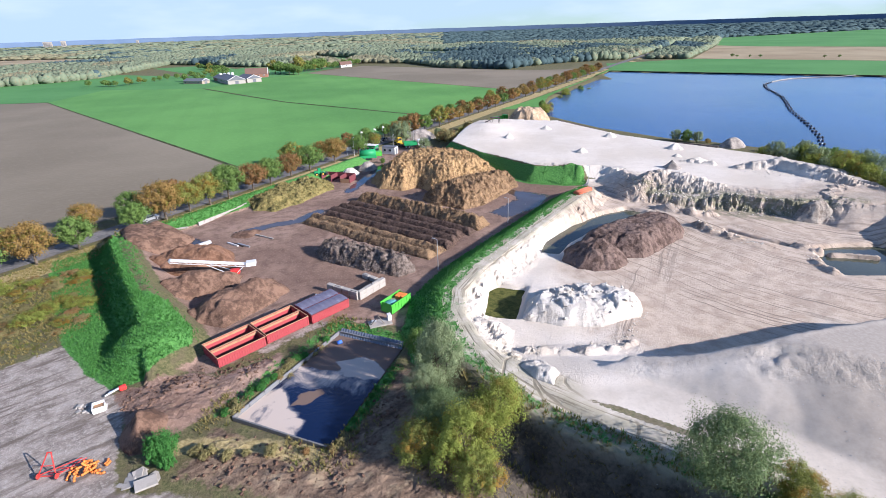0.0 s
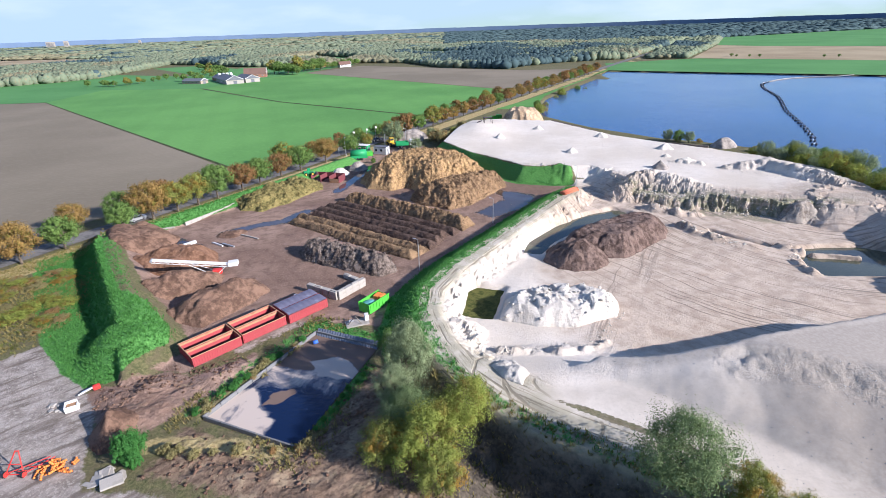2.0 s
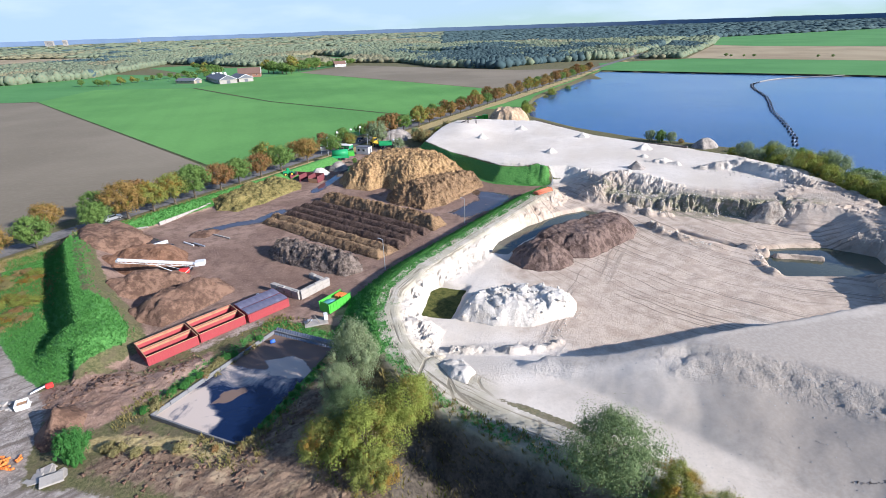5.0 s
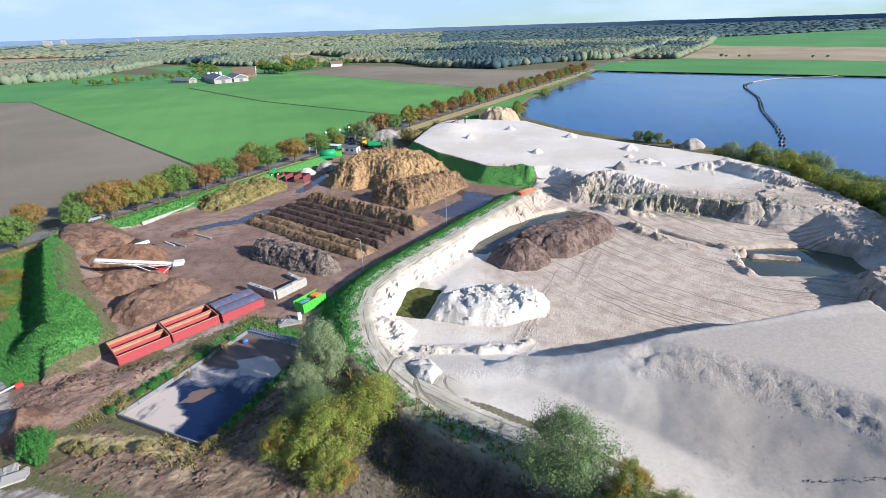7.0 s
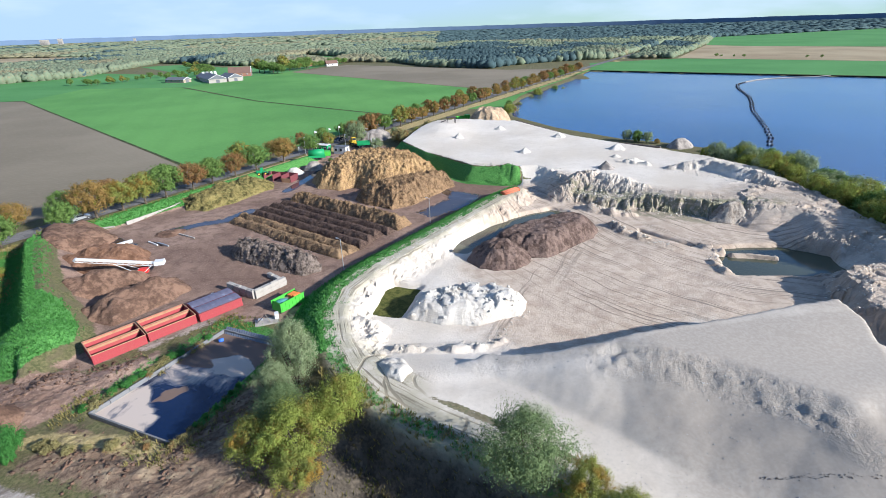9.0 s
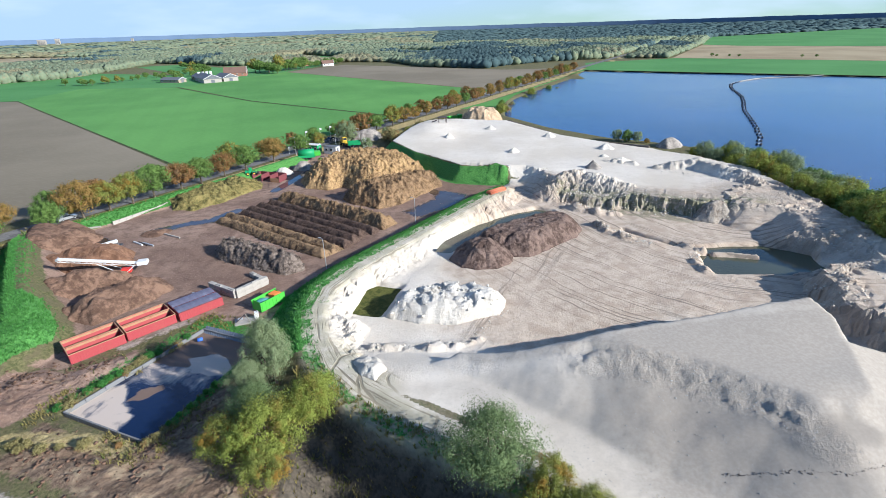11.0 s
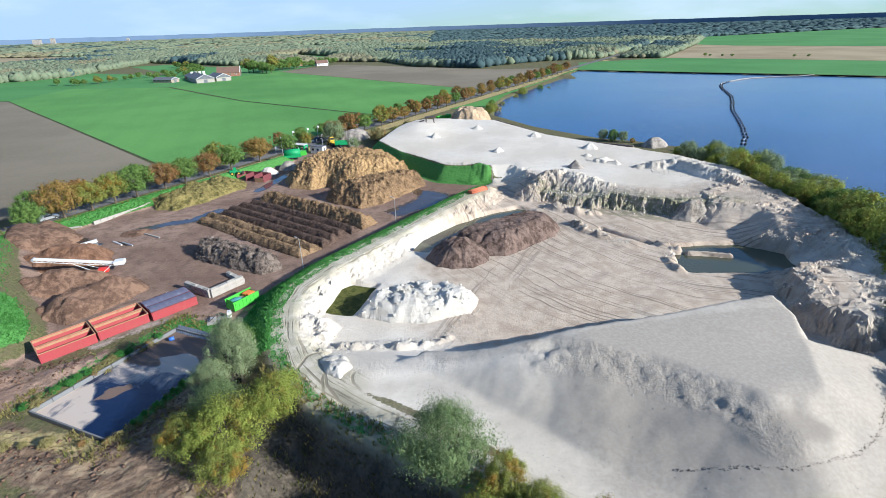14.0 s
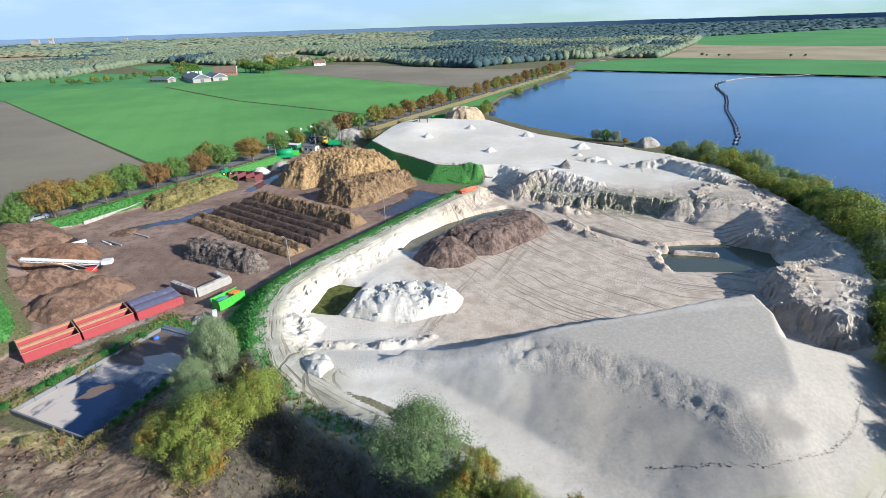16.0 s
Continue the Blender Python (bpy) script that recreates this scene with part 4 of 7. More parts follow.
M_DITCH = earth("ditch_growth", (0.04, 0.06, 0.022), (0.09, 0.11, 0.045), 0.3, 1.0, 0.1)
ditch([(-60.2, 151.2), (-88, 178.3), (-150, 237), (-220, 303), (-282, 362.5), (-330, 362.5), (-500, 345)], 0.42, "dark overgrown ditch between two fields")
ditch([(-2, 248), (-29, 269), (-102, 325), (-150, 374), (-200, 428)], 0.75, "dark overgrown ditch between two fields")
ditch([(150, 473.5), (230, 417.5), (309, 365.5), (400, 304), (560, 195)], 1.3, "dark reedy edge of the lake's far shore")
sheet("water", LAKE, -0.75, M_LAKE, "blue wind-rippled lake beside the sand pit", "lake")
sheet("water", [(52, 98), (55, 87), (61, 71.5), (77, 71), (90, 71), (91, 82), (80, 88), (66, 89), (58, 97)], -0.2, M_PIT_WATER, "murky green water in the sand pit", "pond")
sheet("water", [(14.5, 85), (17, 95), (25, 104), (35, 110), (46, 112), (47, 105), (36, 98), (27, 91), (23, 83)], -0.22, M_PIT_WATER, "grey-green seepage water along the pit wall", "pond")
sheet("water", [(3, 62), (10.5, 61.5), (14, 73), (6, 75)], -0.24, M_ALGAE, "stagnant pool covered with olive algae", "pond")


def scum_material():
    n = Nodes("slurry", 0.2, spec=0.5)
    big, fine = n.noise(0.22, 5, 0.6, 1.2), n.noise(1.6, 5, 0.65)
    flow = n.math("ADD", big, n.math("MULTIPLY", n.attr("crust"), 0.75))
    flow = n.math("ADD", flow, n.math("MULTIPLY", fine, 0.12))
    # navy base paints the blue sky reflected in the black liquid
    c = n.mix(n.ramp(flow, 0.72, 0.86), (0.006, 0.014, 0.045), (0.10, 0.105, 0.13))
    c = n.mix(n.ramp(flow, 0.84, 1.0), c, (0.50, 0.41, 0.34))
    c = n.mix(n.ramp(n.math("ADD", n.attr("muck"), n.math("MULTIPLY", fine, 0.3)), 0.55, 0.8), c, (0.16, 0.105, 0.078))
    n.set("Base Color", c)
    n.set("Roughness", n.ramp(n.math("MAXIMUM", flow, n.math("MULTIPLY", n.attr("muck"), 1.6)), 0.74, 0.98, 0.05, 0.8))
    n.bump(fine, 0.02)
    return n.mat


M_KERB = plain("stained_concrete", (0.17, 0.17, 0.17), 0.9, 0, (0.13, 0.12, 0.10), 0.6, 1.2)


def slurry_pond():
    """Liquid with a drifting crust, between low concrete kerbs."""
    a, b, c, d = (Vector((*p, 0)) for p in POND)
    k = 60
    us, vs = np.meshgrid(np.linspace(0, 1, k), np.linspace(0, 1, k))
    pt = [np.array((p.x, p.y)) for p in (a, b, c, d)]
    XY = (pt[0] * ((1 - us) * (1 - vs))[..., None] + pt[1] * (us * (1 - vs))[..., None] + pt[2] * (us * vs)[..., None] + pt[3] * ((1 - us) * vs)[..., None])
    verts = np.concatenate([XY, np.full((k, k, 1), -0.45)], -1).reshape(-1, 3)
    i = (np.arange(k - 1)[:, None] * k + np.arange(k - 1)[None, :]).ravel()
    ob = new("water", mesh("slurry", verts, np.stack([i, i + 1, i + k + 1, i + k], -1), scum_material()))
    tagged(ob, "dark slurry pond with beige drifting crust", "pond", kind="structure")
    px, py = XY[..., 0], XY[..., 1]
    wobble = 0.9 * fbm(px * 0.35, py * 0.35, 91, 4) * 2

    def patch(P, soft=0.7):
        return smooth(soft, -soft, inside(px, py, P) + wobble)

    beige = np.maximum(patch([(-26.5, 44), (-24.5, 48.6), (-21.5, 49.6), (-19.6, 47.4), (-18.6, 45.2), (-17.2, 43.4), (-17.0, 40.6), (-20, 40)]),
                       patch([(-15.8, 54.6), (-12, 55.2), (-9.6, 53.8), (-8.4, 50.6), (-10.6, 50.4), (-13.8, 51.6)]))
    grey = patch([(-24, 49), (-20.6, 53.6), (-16, 53.6), (-12, 51.6), (-9, 50.2), (-11.4, 48.4), (-15.4, 49.2), (-20, 49)], 1.6)
    wedge = patch([(-20.4, 45.0), (-19.0, 48.4), (-16.2, 49.4), (-15.4, 48.2), (-17.6, 45.9)], 0.5)
    crust = 0.12 + np.maximum(0.62 * beige, 0.36 * grey) * (1 - 0.7 * wedge)
    muck = np.maximum(smooth(-0.8, 0.9, py - 53.4 + 0.22 * (px + 20) + 0.8 * wobble) * (1 - 0.85 * beige), 0.72 * wedge)
    for name, val in (("crust", crust), ("muck", muck)):
        at = ob.data.attributes.new(name, "FLOAT", "POINT")
        at.data.foreach_set("value", np.clip(val, 0, 1).astype(np.float32).ravel())
    rim = thing("pond_kerb", (0, 0, 0), 0, "low weathered concrete kerb round the slurry pond", "kerb", kind="structure")
    for p, q in ((a, b), (d, a), (c, d)):
        way = (q - p)
        n = int(way.length / 2.4)
        for j in range(n):
            mid = p + way * ((j + 0.5) / n)
            part("kerb_block", box((way.length / n - 0.05, 0.2, 0.8), (mid.x, mid.y, -0.7 + random.uniform(-0.04, 0.04)), math.degrees(math.atan2(way.y, way.x)), bevel=0.03), M_KERB, rim)


slurry_pond()

# fields over the road and beyond the lake
FIELD_EDGE = [(x - 11.5, y + 6.6) for x, y in ((-83 + 0.577 * (v - 84), v) for v in (-60, 60, 177, 267, 382, 506, 640))]
sheet("field", [FIELD_EDGE[0], FIELD_EDGE[1], (-60.8, 150.4), (-88.5, 177.6), (-282, 362), (-330, 362), (-700, 330), (-700, -60)], 0.05, M_PLOUGH, "bare grey-brown ploughed field", "field")
sheet("field", [(-59.4, 151.8), (-39.5, 186.5), (-2.5, 247), (-29.2, 268), (-102.5, 324), (-201, 427), (-290, 440), (-282, 363), (-88, 179)], 0.05, M_GRASSFIELD, "bright green grass field with mown strips", "field")
sheet("field", [(-282, 364), (-290, 440), (-240, 470), (-280, 567), (-401, 633), (-440, 506), (-700, 420), (-700, 332), (-330, 363)], 0.05, M_GRASSFIELD_B, "green meadow in front of the woodland", "field")
sheet("field", [(-1, 249), (53, 343), (18, 381), (-148, 560), (-190, 470), (-199, 429), (-102, 326)], 0.05, M_GRASSFIELD, "green grass field along a ditch", "field")
sheet("field", [(54, 345), (145, 502), (78, 506), (-101, 650), (-148, 562), (18.5, 383)], 0.05, M_PLOUGH, "brown ploughed field beside the avenue", "field")
sheet("field", [(-290, 440), (-199, 428), (-190, 470), (-148, 562), (-112, 692), (-262, 690), (-280, 567), (-240, 470)], 0.03, M_GRASSFIELD_B, "green pasture round the farm", "field")
sheet("field", [(-262, 566), (-200, 560), (-250, 654), (-349, 765), (-408, 736)], 0.05, M_GRASSFIELD_B, "small green paddock by the farm", "field")
sheet("field", [(-245, 802), (-229, 955), (-128, 826), (-144, 726)], 0.05, M_GRASSFIELD_B, "green clearing between woods", "field")
sheet("field", [(-1065, 1269), (-783, 1202), (-627, 967), (-713, 843), (-1100, 1000)], 0.05, M_STUBBLE, "pale stubble field among woods", "field")
sheet("field", [(172, 560), (285, 588), (404, 483), (560, 350), (700, 200), (640, 126), (309, 366), (230, 418), (150, 474)], 0.05, M_GRASSFIELD_B, "green grass strip along the lake's far shore", "field")
sheet("field", [(277, 590), (446, 872), (470, 800), (574, 693), (900, 450), (700, 250), (560, 354), (406, 486)], 0.05, M_STUBBLE, "tan stubble field beyond the lake", "field")
sheet("field", [(472, 802), (446, 873), (634, 1222), (1218, 1497), (1900, 1000), (900, 452), (576, 696)], 0.05, M_GRASSFIELD_B, "wide green field before the far woods", "field")
CLEAR = [[(-1065, 1269), (-783, 1202), (-627, 967), (-713, 843), (-1100, 1000)], [(-245, 802), (-229, 955), (-128, 826), (-144, 726)], [(-200, 560), (-408, 736), (-349, 765), (-250, 654)],
         [(172, 560), (276, 588), (446, 872), (634, 1222), (1218, 1497), (2000, 1200), (1600, -200), (0, -200)], [(-81, 1018), (71, 884), (66, 812), (-72, 904)],
         [(60, 1500), (420, 1600), (380, 1750), (40, 1650)], [(-900, 1900), (-300, 1950), (-320, 2200), (-1000, 2150)], [(-2300, 2300), (-1300, 2500), (-1350, 2850), (-2400, 2650)],
         [(-500, 1350), (-250, 1400), (-270, 1500), (-520, 1450)]]
for i, P in enumerate(CLEAR[4:]):
    sheet("field", P, 0.05, (M_GRASSFIELD_B, M_STUBBLE)[i % 2], "clearing of farmland between far woods", "field")


sheet("field", [(28, 266), (49, 268), (56, 290), (63, 312), (80, 346), (117, 413), (129, 443), (146, 474), (170, 522), (150, 474), (118, 418), (76, 344), (46, 292)], 0.06, M_GRASSFIELD, "green verge between the avenue and the lake", "verge")


# the avenue
def strip(name, a, b, half, z, material, label, category):
    a, b = Vector((*a, z)), Vector((*b, z))
    n = (b - a).normalized().cross(Vector((0, 0, 1))) * half
    rows = 60
    verts = [tuple(a + (b - a) * (i / rows) + n * s) for i in range(rows + 1) for s in (-1, 1)]
    faces = [(2 * i, 2 * i + 1, 2 * i + 3, 2 * i + 2) for i in range(rows)]
    return tagged(new(name, mesh(name, verts, faces, material)), label, category, kind="structure")


shift = (-0.866 * 4.3, 0.5 * 4.3)
strip("road", (ROAD_A[0] + shift[0], ROAD_A[1] + shift[1]), (ROAD_B[0] + shift[0], ROAD_B[1] + shift[1]), 2.9, 0.16, M_ASPHALT, "grey asphalt country road between two rows of trees", "road")
strip("cycle_path", (-24, 211), (212, 602), 1.1, 0.1, M_CONCRETE, "pale concrete cycle path along the avenue", "path")


# ---- heaps ----
def mound(name, P, h, material, label, category, flat=0.45, lump=0.25, lump_size=1.2, seed=1, group="", step=None, base=None, crest=None, sharp=1.6, rag=0.0, gully=0.0, wander=1.6):
    """A heap over the outline P: it rises from its foot to h, with lumps; crest: a ridge line (x, y, z) instead of a flat top."""
    xs, ys = [p[0] for p in P], [p[1] for p in P]
    step = step or max(0.3, (max(xs) - min(xs)) / 90)
    X, Y = np.meshgrid(np.arange(min(xs) - 1.5, max(xs) + 1.5, step), np.arange(min(ys) - 1.5, max(ys) + 1.5, step))
    d = inside(X, Y, P) + 1.1 * lump_size * 0.5 * fbm(X / lump_size / 2, Y / lump_size / 2, seed + 9, 3)
    d = d + wander * fbm(X / 4.5, Y / 4.5, seed + 13, 3) * min(1.0, -d.min() / 3.0)
    reach = -d.min()
    if crest is not None:
        dist, top, _ = along(X, Y, crest)
        k = np.clip(-d / np.maximum(-d + dist, 0.01), 0, 1)
        z = top * k ** 0.85
    else:
        k = np.clip(-d / (reach * (1 - flat) + 0.01), 0, 1)
        z = h * (1 - (1 - k) ** sharp)
    bumps = fbm(X / lump_size, Y / lump_size, seed, 4, 0.6) * 2
    ridged = 1 - 2 * np.abs(fbm(X / lump_size * 0.7, Y / lump_size * 0.7, seed + 40, 3)) * 2
    z = z + (lump * bumps + lump * 0.5 * (ridged - 0.6)) * smooth(0.0, 0.25, k)
    if rag:      # broken slabs on the upper part
        z = z + rag * (blocks(X, Y, 2.2, seed + 50) + 0.6 * blocks(X, Y, 1.1, seed + 60)) * smooth(0.25, 0.7, k)
    if gully:    # runnels down the flanks
        ang = np.arctan2(Y - np.mean(ys), X - np.mean(xs))
        z = z - gully * np.abs(fbm(ang * 5.0 + 20, k * 0.8, seed + 70, 3)) * smooth(0.05, 0.3, k) * smooth(1.0, 0.8, k)
    z = np.where(d > 0.0, -0.35 - 0.3 * d, z)
    foot = base if base is not None else plan_height(X, Y)
    Z = z + foot
    keep = (d < step * 1.6)
    n, m = X.shape
    i = (np.arange(n - 1)[:, None] * m + np.arange(m - 1)[None, :])
    ok = keep[:-1, :-1] & keep[1:, :-1] & keep[:-1, 1:] & keep[1:, 1:]
    i = i[ok]
    faces = np.stack([i, i + 1, i + m + 1, i + m], -1)
    used, inv = np.unique(faces, return_inverse=True)
    c = np.array([np.mean(xs), np.mean(ys), 0.0])
    verts = np.stack([X, Y, Z], -1).reshape(-1, 3)[used] - c
    ob = new(name, mesh(name, verts, inv.reshape(faces.shape), material, True))
    ob.location = c
    return tagged(ob, label, category, group)


def litter(heap, count, low, high, material, name, label, seed, long=1.6, thin=0.5):
    """Loose pieces strewn over a heap: shreds, roots, slabs; uncountable, so one object."""
    g = np.random.RandomState(seed)
    me = heap.data
    co = np.empty(len(me.vertices) * 3, np.float32)
    me.vertices.foreach_get("co", co)
    co = co.reshape(-1, 3)
    co = co[co[:, 2] > np.percentile(co[:, 2], 12)]
    P = co[g.randint(0, len(co), count)] + g.normal(size=(count, 3)) * np.array((0.15, 0.15, 0.03))
    box_v = np.array([(i, j, k) for i in (-1, 1) for j in (-1, 1) for k in (-1, 1)], float)
    box_f = np.array([(0, 1, 3, 2), (4, 6, 7, 5), (0, 4, 5, 1), (2, 3, 7, 6), (0, 2, 6, 4), (1, 5, 7, 3)])
    s = (low + (high - low) * g.uniform(size=count) ** 2)[:, None, None]
    W = box_v[None] * (1 + 0.8 * (g.uniform(size=(count, 8, 3)) - 0.5)) * s * np.array((long, 1.0, thin))
    axis = g.normal(size=(count, 3)) * np.array((1, 1, 0.45))
    axis /= np.linalg.norm(axis, axis=1, keepdims=True)
    side = np.cross(axis, np.array((0, 0, 1.0)) + 0.4 * g.normal(size=(count, 3)))
    side /= np.linalg.norm(side, axis=1, keepdims=True)
    turn = np.stack([axis, side, np.cross(axis, side)], 1)
    W = W @ turn + P[:, None, :]
    ob = new(name, mesh(name, W.reshape(-1, 3), (box_f[None] + (np.arange(count) * 8)[:, None, None]).reshape(-1, 4), material))
    ob.location = heap.location
    return tagged(ob, label, "litter", kind="stuff")


def oval(cx, cy, rx, ry, turn=0.0, n=18, seed=0, jag=0.12):
    r = random.Random(seed + 5)
    c, s = math.cos(radians(turn)), math.sin(radians(turn))
    out = []
    for i in range(n):
        a = i / n * 2 * math.pi
        k = 1 + r.uniform(-jag, jag)
        x, y = rx * k * math.cos(a), ry * k * math.sin(a)
        out.append((cx + x * c - y * s, cy + x * s + y * c))
    return out


# compost yard
chips = mound("wood_chip_mound", [(-22.5, 137.5), (-18.5, 131.5), (-12, 128.5), (-8, 131), (-5, 127), (2, 127), (10, 133), (16.5, 138.5), (12, 150), (4, 156), (-8, 158), (-18, 152)], 6.6, M_CHIPS,
      "large tan heap of shredded wood chips", "heap", 0.42, 0.95, 0.8, 3, step=0.22)
brown = mound("compost_mound", [(-6.5, 121), (-4.5, 116.5), (3.7, 112.6), (9.4, 115.5), (14.5, 122.5), (19, 130), (17.5, 136), (9, 132), (0, 127)], 4.8, M_COMPOST, "brown steaming compost heap beside the chip heap", "heap", 0.35, 0.85, 0.75, 7, step=0.22)
litter(chips, 4200, 0.05, 0.17, M_CHIPS, "wood_shreds", "tan shredded wood lying loose on the chip heap", 301)
litter(brown, 2400, 0.05, 0.16, M_COMPOST, "wood_shreds", "brown shredded wood lying loose on the compost", 302)
ROW_L, ROW_R = Vector((-33.4, 107.6)), Vector((-3.0, 85.6))
row_n = Vector((0.585, 0.81))
ROWS_OF = ((0.0, 1.5, 1.3, M_BROWNROW, "low brown compost windrow with straw"), (2.6, 1.6, 1.4, M_BROWNROW, "brown compost windrow with straw"), (5.6, 1.4, 1.4, M_DARKROW, "dark ripe compost windrow"),
           (8.4, 1.4, 1.4, M_DARKROW, "dark ripe compost windrow"), (11.2, 1.4, 1.4, M_DARKROW, "dark ripe compost windrow"), (14.0, 1.4, 1.4, M_DARKROW, "dark ripe compost windrow"),
           (18.2, 2.4, 2.6, M_COMPOST, "tall straw-brown compost windrow"))
for k, (off, wide, tall, mat, words) in enumerate(ROWS_OF):
    r = random.Random(k)
    a, b = ROW_L + row_n * off, ROW_R + row_n * off
    w = (b - a).normalized()
    a, b = a + w * r.uniform(-0.5, 1.2), b + w * r.uniform(-1.2, 0.4)
    n2 = Vector((-w.y, w.x))
    count = 12
    P = [tuple(a + (b - a) * (i / count) + n2 * wide * r.uniform(0.95, 1.06)) for i in range(count + 1)] + [tuple(b - (b - a) * (i / count) - n2 * wide * r.uniform(0.95, 1.06)) for i in range(count + 1)]
    row = mound("compost_windrow", P, tall, mat, words, "windrow", 0.1, (0.6 if tall > 2 else (0.13 if mat is M_DARKROW else 0.25)), 0.75, 20 + k, "windrows of compost", 0.2, wander=0.3)
    litter(row, 1100 if tall > 2 else 500, 0.04, 0.13 if mat is not M_DARKROW else 0.08, mat, "wood_shreds", "loose shreds on a compost windrow", 310 + k)
roots = mound("root_wood_mound", [(-26.6, 89.5), (-25, 86.8), (-20.5, 83.2), (-14, 79.8), (-9, 78), (-6.4, 79.6), (-7.5, 83.5), (-12, 86.5), (-19, 90.4), (-24, 92)], 2.9, M_ROOTS, "dark heap of stumps and root wood", "heap", 0.3, 0.9, 0.85, 51, step=0.22)
litter(roots, 1000, 0.03, 0.08, M_ROOTS, "root_pieces", "grey-brown stumps and broken branches on the root heap", 303, 5.0, 0.8)
brush = mound("green_waste_mound", [(-51, 120.5), (-48, 115.5), (-42.4, 114.4), (-37, 122), (-31.5, 132), (-33, 138), (-40.5, 138), (-46, 129.5)], 2.6, M_BRUSH, "olive heap of garden waste and brushwood", "heap", 0.3, 0.8, 1.2, 61, step=0.3)
litter(brush, 1900, 0.04, 0.13, M_BRUSH, "garden_waste", "olive twigs and leaves on the garden waste heap", 304, 2.6, 0.4)
mound("soil_mound", [(-70.5, 98), (-66, 92), (-60, 87.5), (-55, 92.5), (-54.5, 98.5), (-60, 103.5), (-66.5, 104)], 2.9, M_PEAT, "smooth dark brown heap of sieved soil", "heap", 0.15, 0.2, 1.2, 71, step=0.25)
mound("soil_mound", [(-57.5, 85.5), (-53, 80.8), (-46, 80.5), (-39.5, 84), (-43, 90), (-50, 92.5), (-55, 90.5)], 3.3, M_REDSOIL, "reddish brown soil heap behind a conveyor", "heap", 0.1, 0.5, 1.4, 81, step=0.25)
mound("soil_mound", [(-48.6, 73.5), (-44.8, 69.4), (-42, 72.5), (-37, 75.5), (-38, 79.5), (-46, 79.5), (-48.8, 77)], 3.0, M_PEAT, "brown soil heap with a rounded shoulder", "heap", 0.1, 0.4, 1.6, 91, step=0.25)
mound("soil_mound", [(-41.5, 66.8), (-38.5, 63.8), (-34, 62.6), (-29.5, 69), (-27.2, 73.5), (-30.5, 77.5), (-35.5, 75.5), (-40, 71)], 2.9, M_PEAT, "brown soil heap with a cut edge", "heap", 0.2, 0.6, 1.4, 101, step=0.25)
mound("soil_mound", [(-37.2, 42.6), (-36.6, 40.4), (-34.2, 38.2), (-32.4, 38.8), (-31.8, 41.2), (-32.6, 43.8), (-35.2, 45.4)], 2.5, M_PEAT, "small cone of brown soil beside the lot", "heap", 0.0, 0.1, 1.2, 111, step=0.2, sharp=0.95, wander=0.4)
mound("grit_mound", oval(-29.3, 147, 3.0, 2.6, 20, seed=3), 2.1, M_WHITESAND, "small pale grit heap beside a shed", "heap", 0.1, 0.12, 1.0, 121)
mound("grit_mound", oval(-25.2, 153, 3.4, 2.8, 40, seed=4), 2.4, M_GREYHEAP, "small grey grit heap beside the depot", "heap", 0.1, 0.12, 1.0, 131)
mound("grit_mound", oval(-10.5, 197, 6.5, 5, 40, seed=6), 3.6, M_GREYHEAP, "brown-grey heap at the yard's gate", "heap", 0.2, 0.3, 1.5, 135)
mound("grit_mound", oval(-44.5, 100.5, 3.2, 2.4, 10, seed=8), 0.6, M_PEAT, "low scraped soil heap on the yard", "heap", 0.1, 0.15, 1.0, 137)
# sand pit
mound("soil_mound", [(25.5, 87.0), (28.5, 83.8), (32.5, 82.4), (35.5, 81.6), (38, 83.0), (42, 87.0), (46, 90.4), (47.8, 94.5), (46, 98.6), (42, 100.5), (36, 98.5), (30, 93.5), (26.5, 90.5)], 3.4, M_PITSOIL,
      "long flat-topped dark brown soil heap in the sand pit", "heap", 0.5, 0.3, 1.6, 141, step=0.22, gully=1.6, rag=0.1)
mound("soil_mound", [(20.6, 81.5), (22.5, 78.2), (25.3, 76.6), (29, 77.2), (32.4, 80), (33, 83.6), (30, 87), (25, 88), (21.5, 86)], 3.5, M_PITSOIL, "cone-shaped brown soil heap in the sand pit", "heap", 0.12, 0.4, 1.2, 151, step=0.22, gully=1.2, rag=0.2)
slabs = mound("sand_mound", [(10.3, 62.2), (12.2, 67.4), (17.5, 70.6), (24.5, 70.4), (29.8, 66.2), (27.5, 62.0), (20.5, 59.6), (14, 60.2)], 2.3, M_WHITESAND, "rough white sand heap on the pit floor", "heap", 0.5, 0.15, 1.7, 161, step=0.18, rag=0.3)
litter(slabs, 160, 0.05, 0.2, M_WHITESAND, "sand_slabs", "broken slabs of pale sand on the rough heap", 305, 1.3, 0.5)
mound("sand_mound", [(8.3, 48.6), (9.6, 46.0), (11.4, 44.8), (12.4, 47.0), (11.4, 49.6), (9.6, 50.2)], 0.8, M_WHITESAND, "crumbled pale sand heap beside the track", "heap", 0.4, 0.12, 0.9, 165, step=0.16, rag=0.2)
mound("sand_mound", [(72.6, 97.6), (76, 94.6), (81, 95.4), (83, 100), (79, 103.6), (74, 102)], 4.3, M_BROWNSAND, "pointed brown sand heap against the pit wall", "heap", 0.0, 0.2, 1.4, 171, base=0.3, gully=1.6)
mound("sand_mound", oval(97.5, 168.5, 5.2, 4.0, 30, seed=9), 3.0, M_GREYHEAP, "grey gravel cone on the lake shore", "heap", 0.05, 0.15, 1.2, 181)
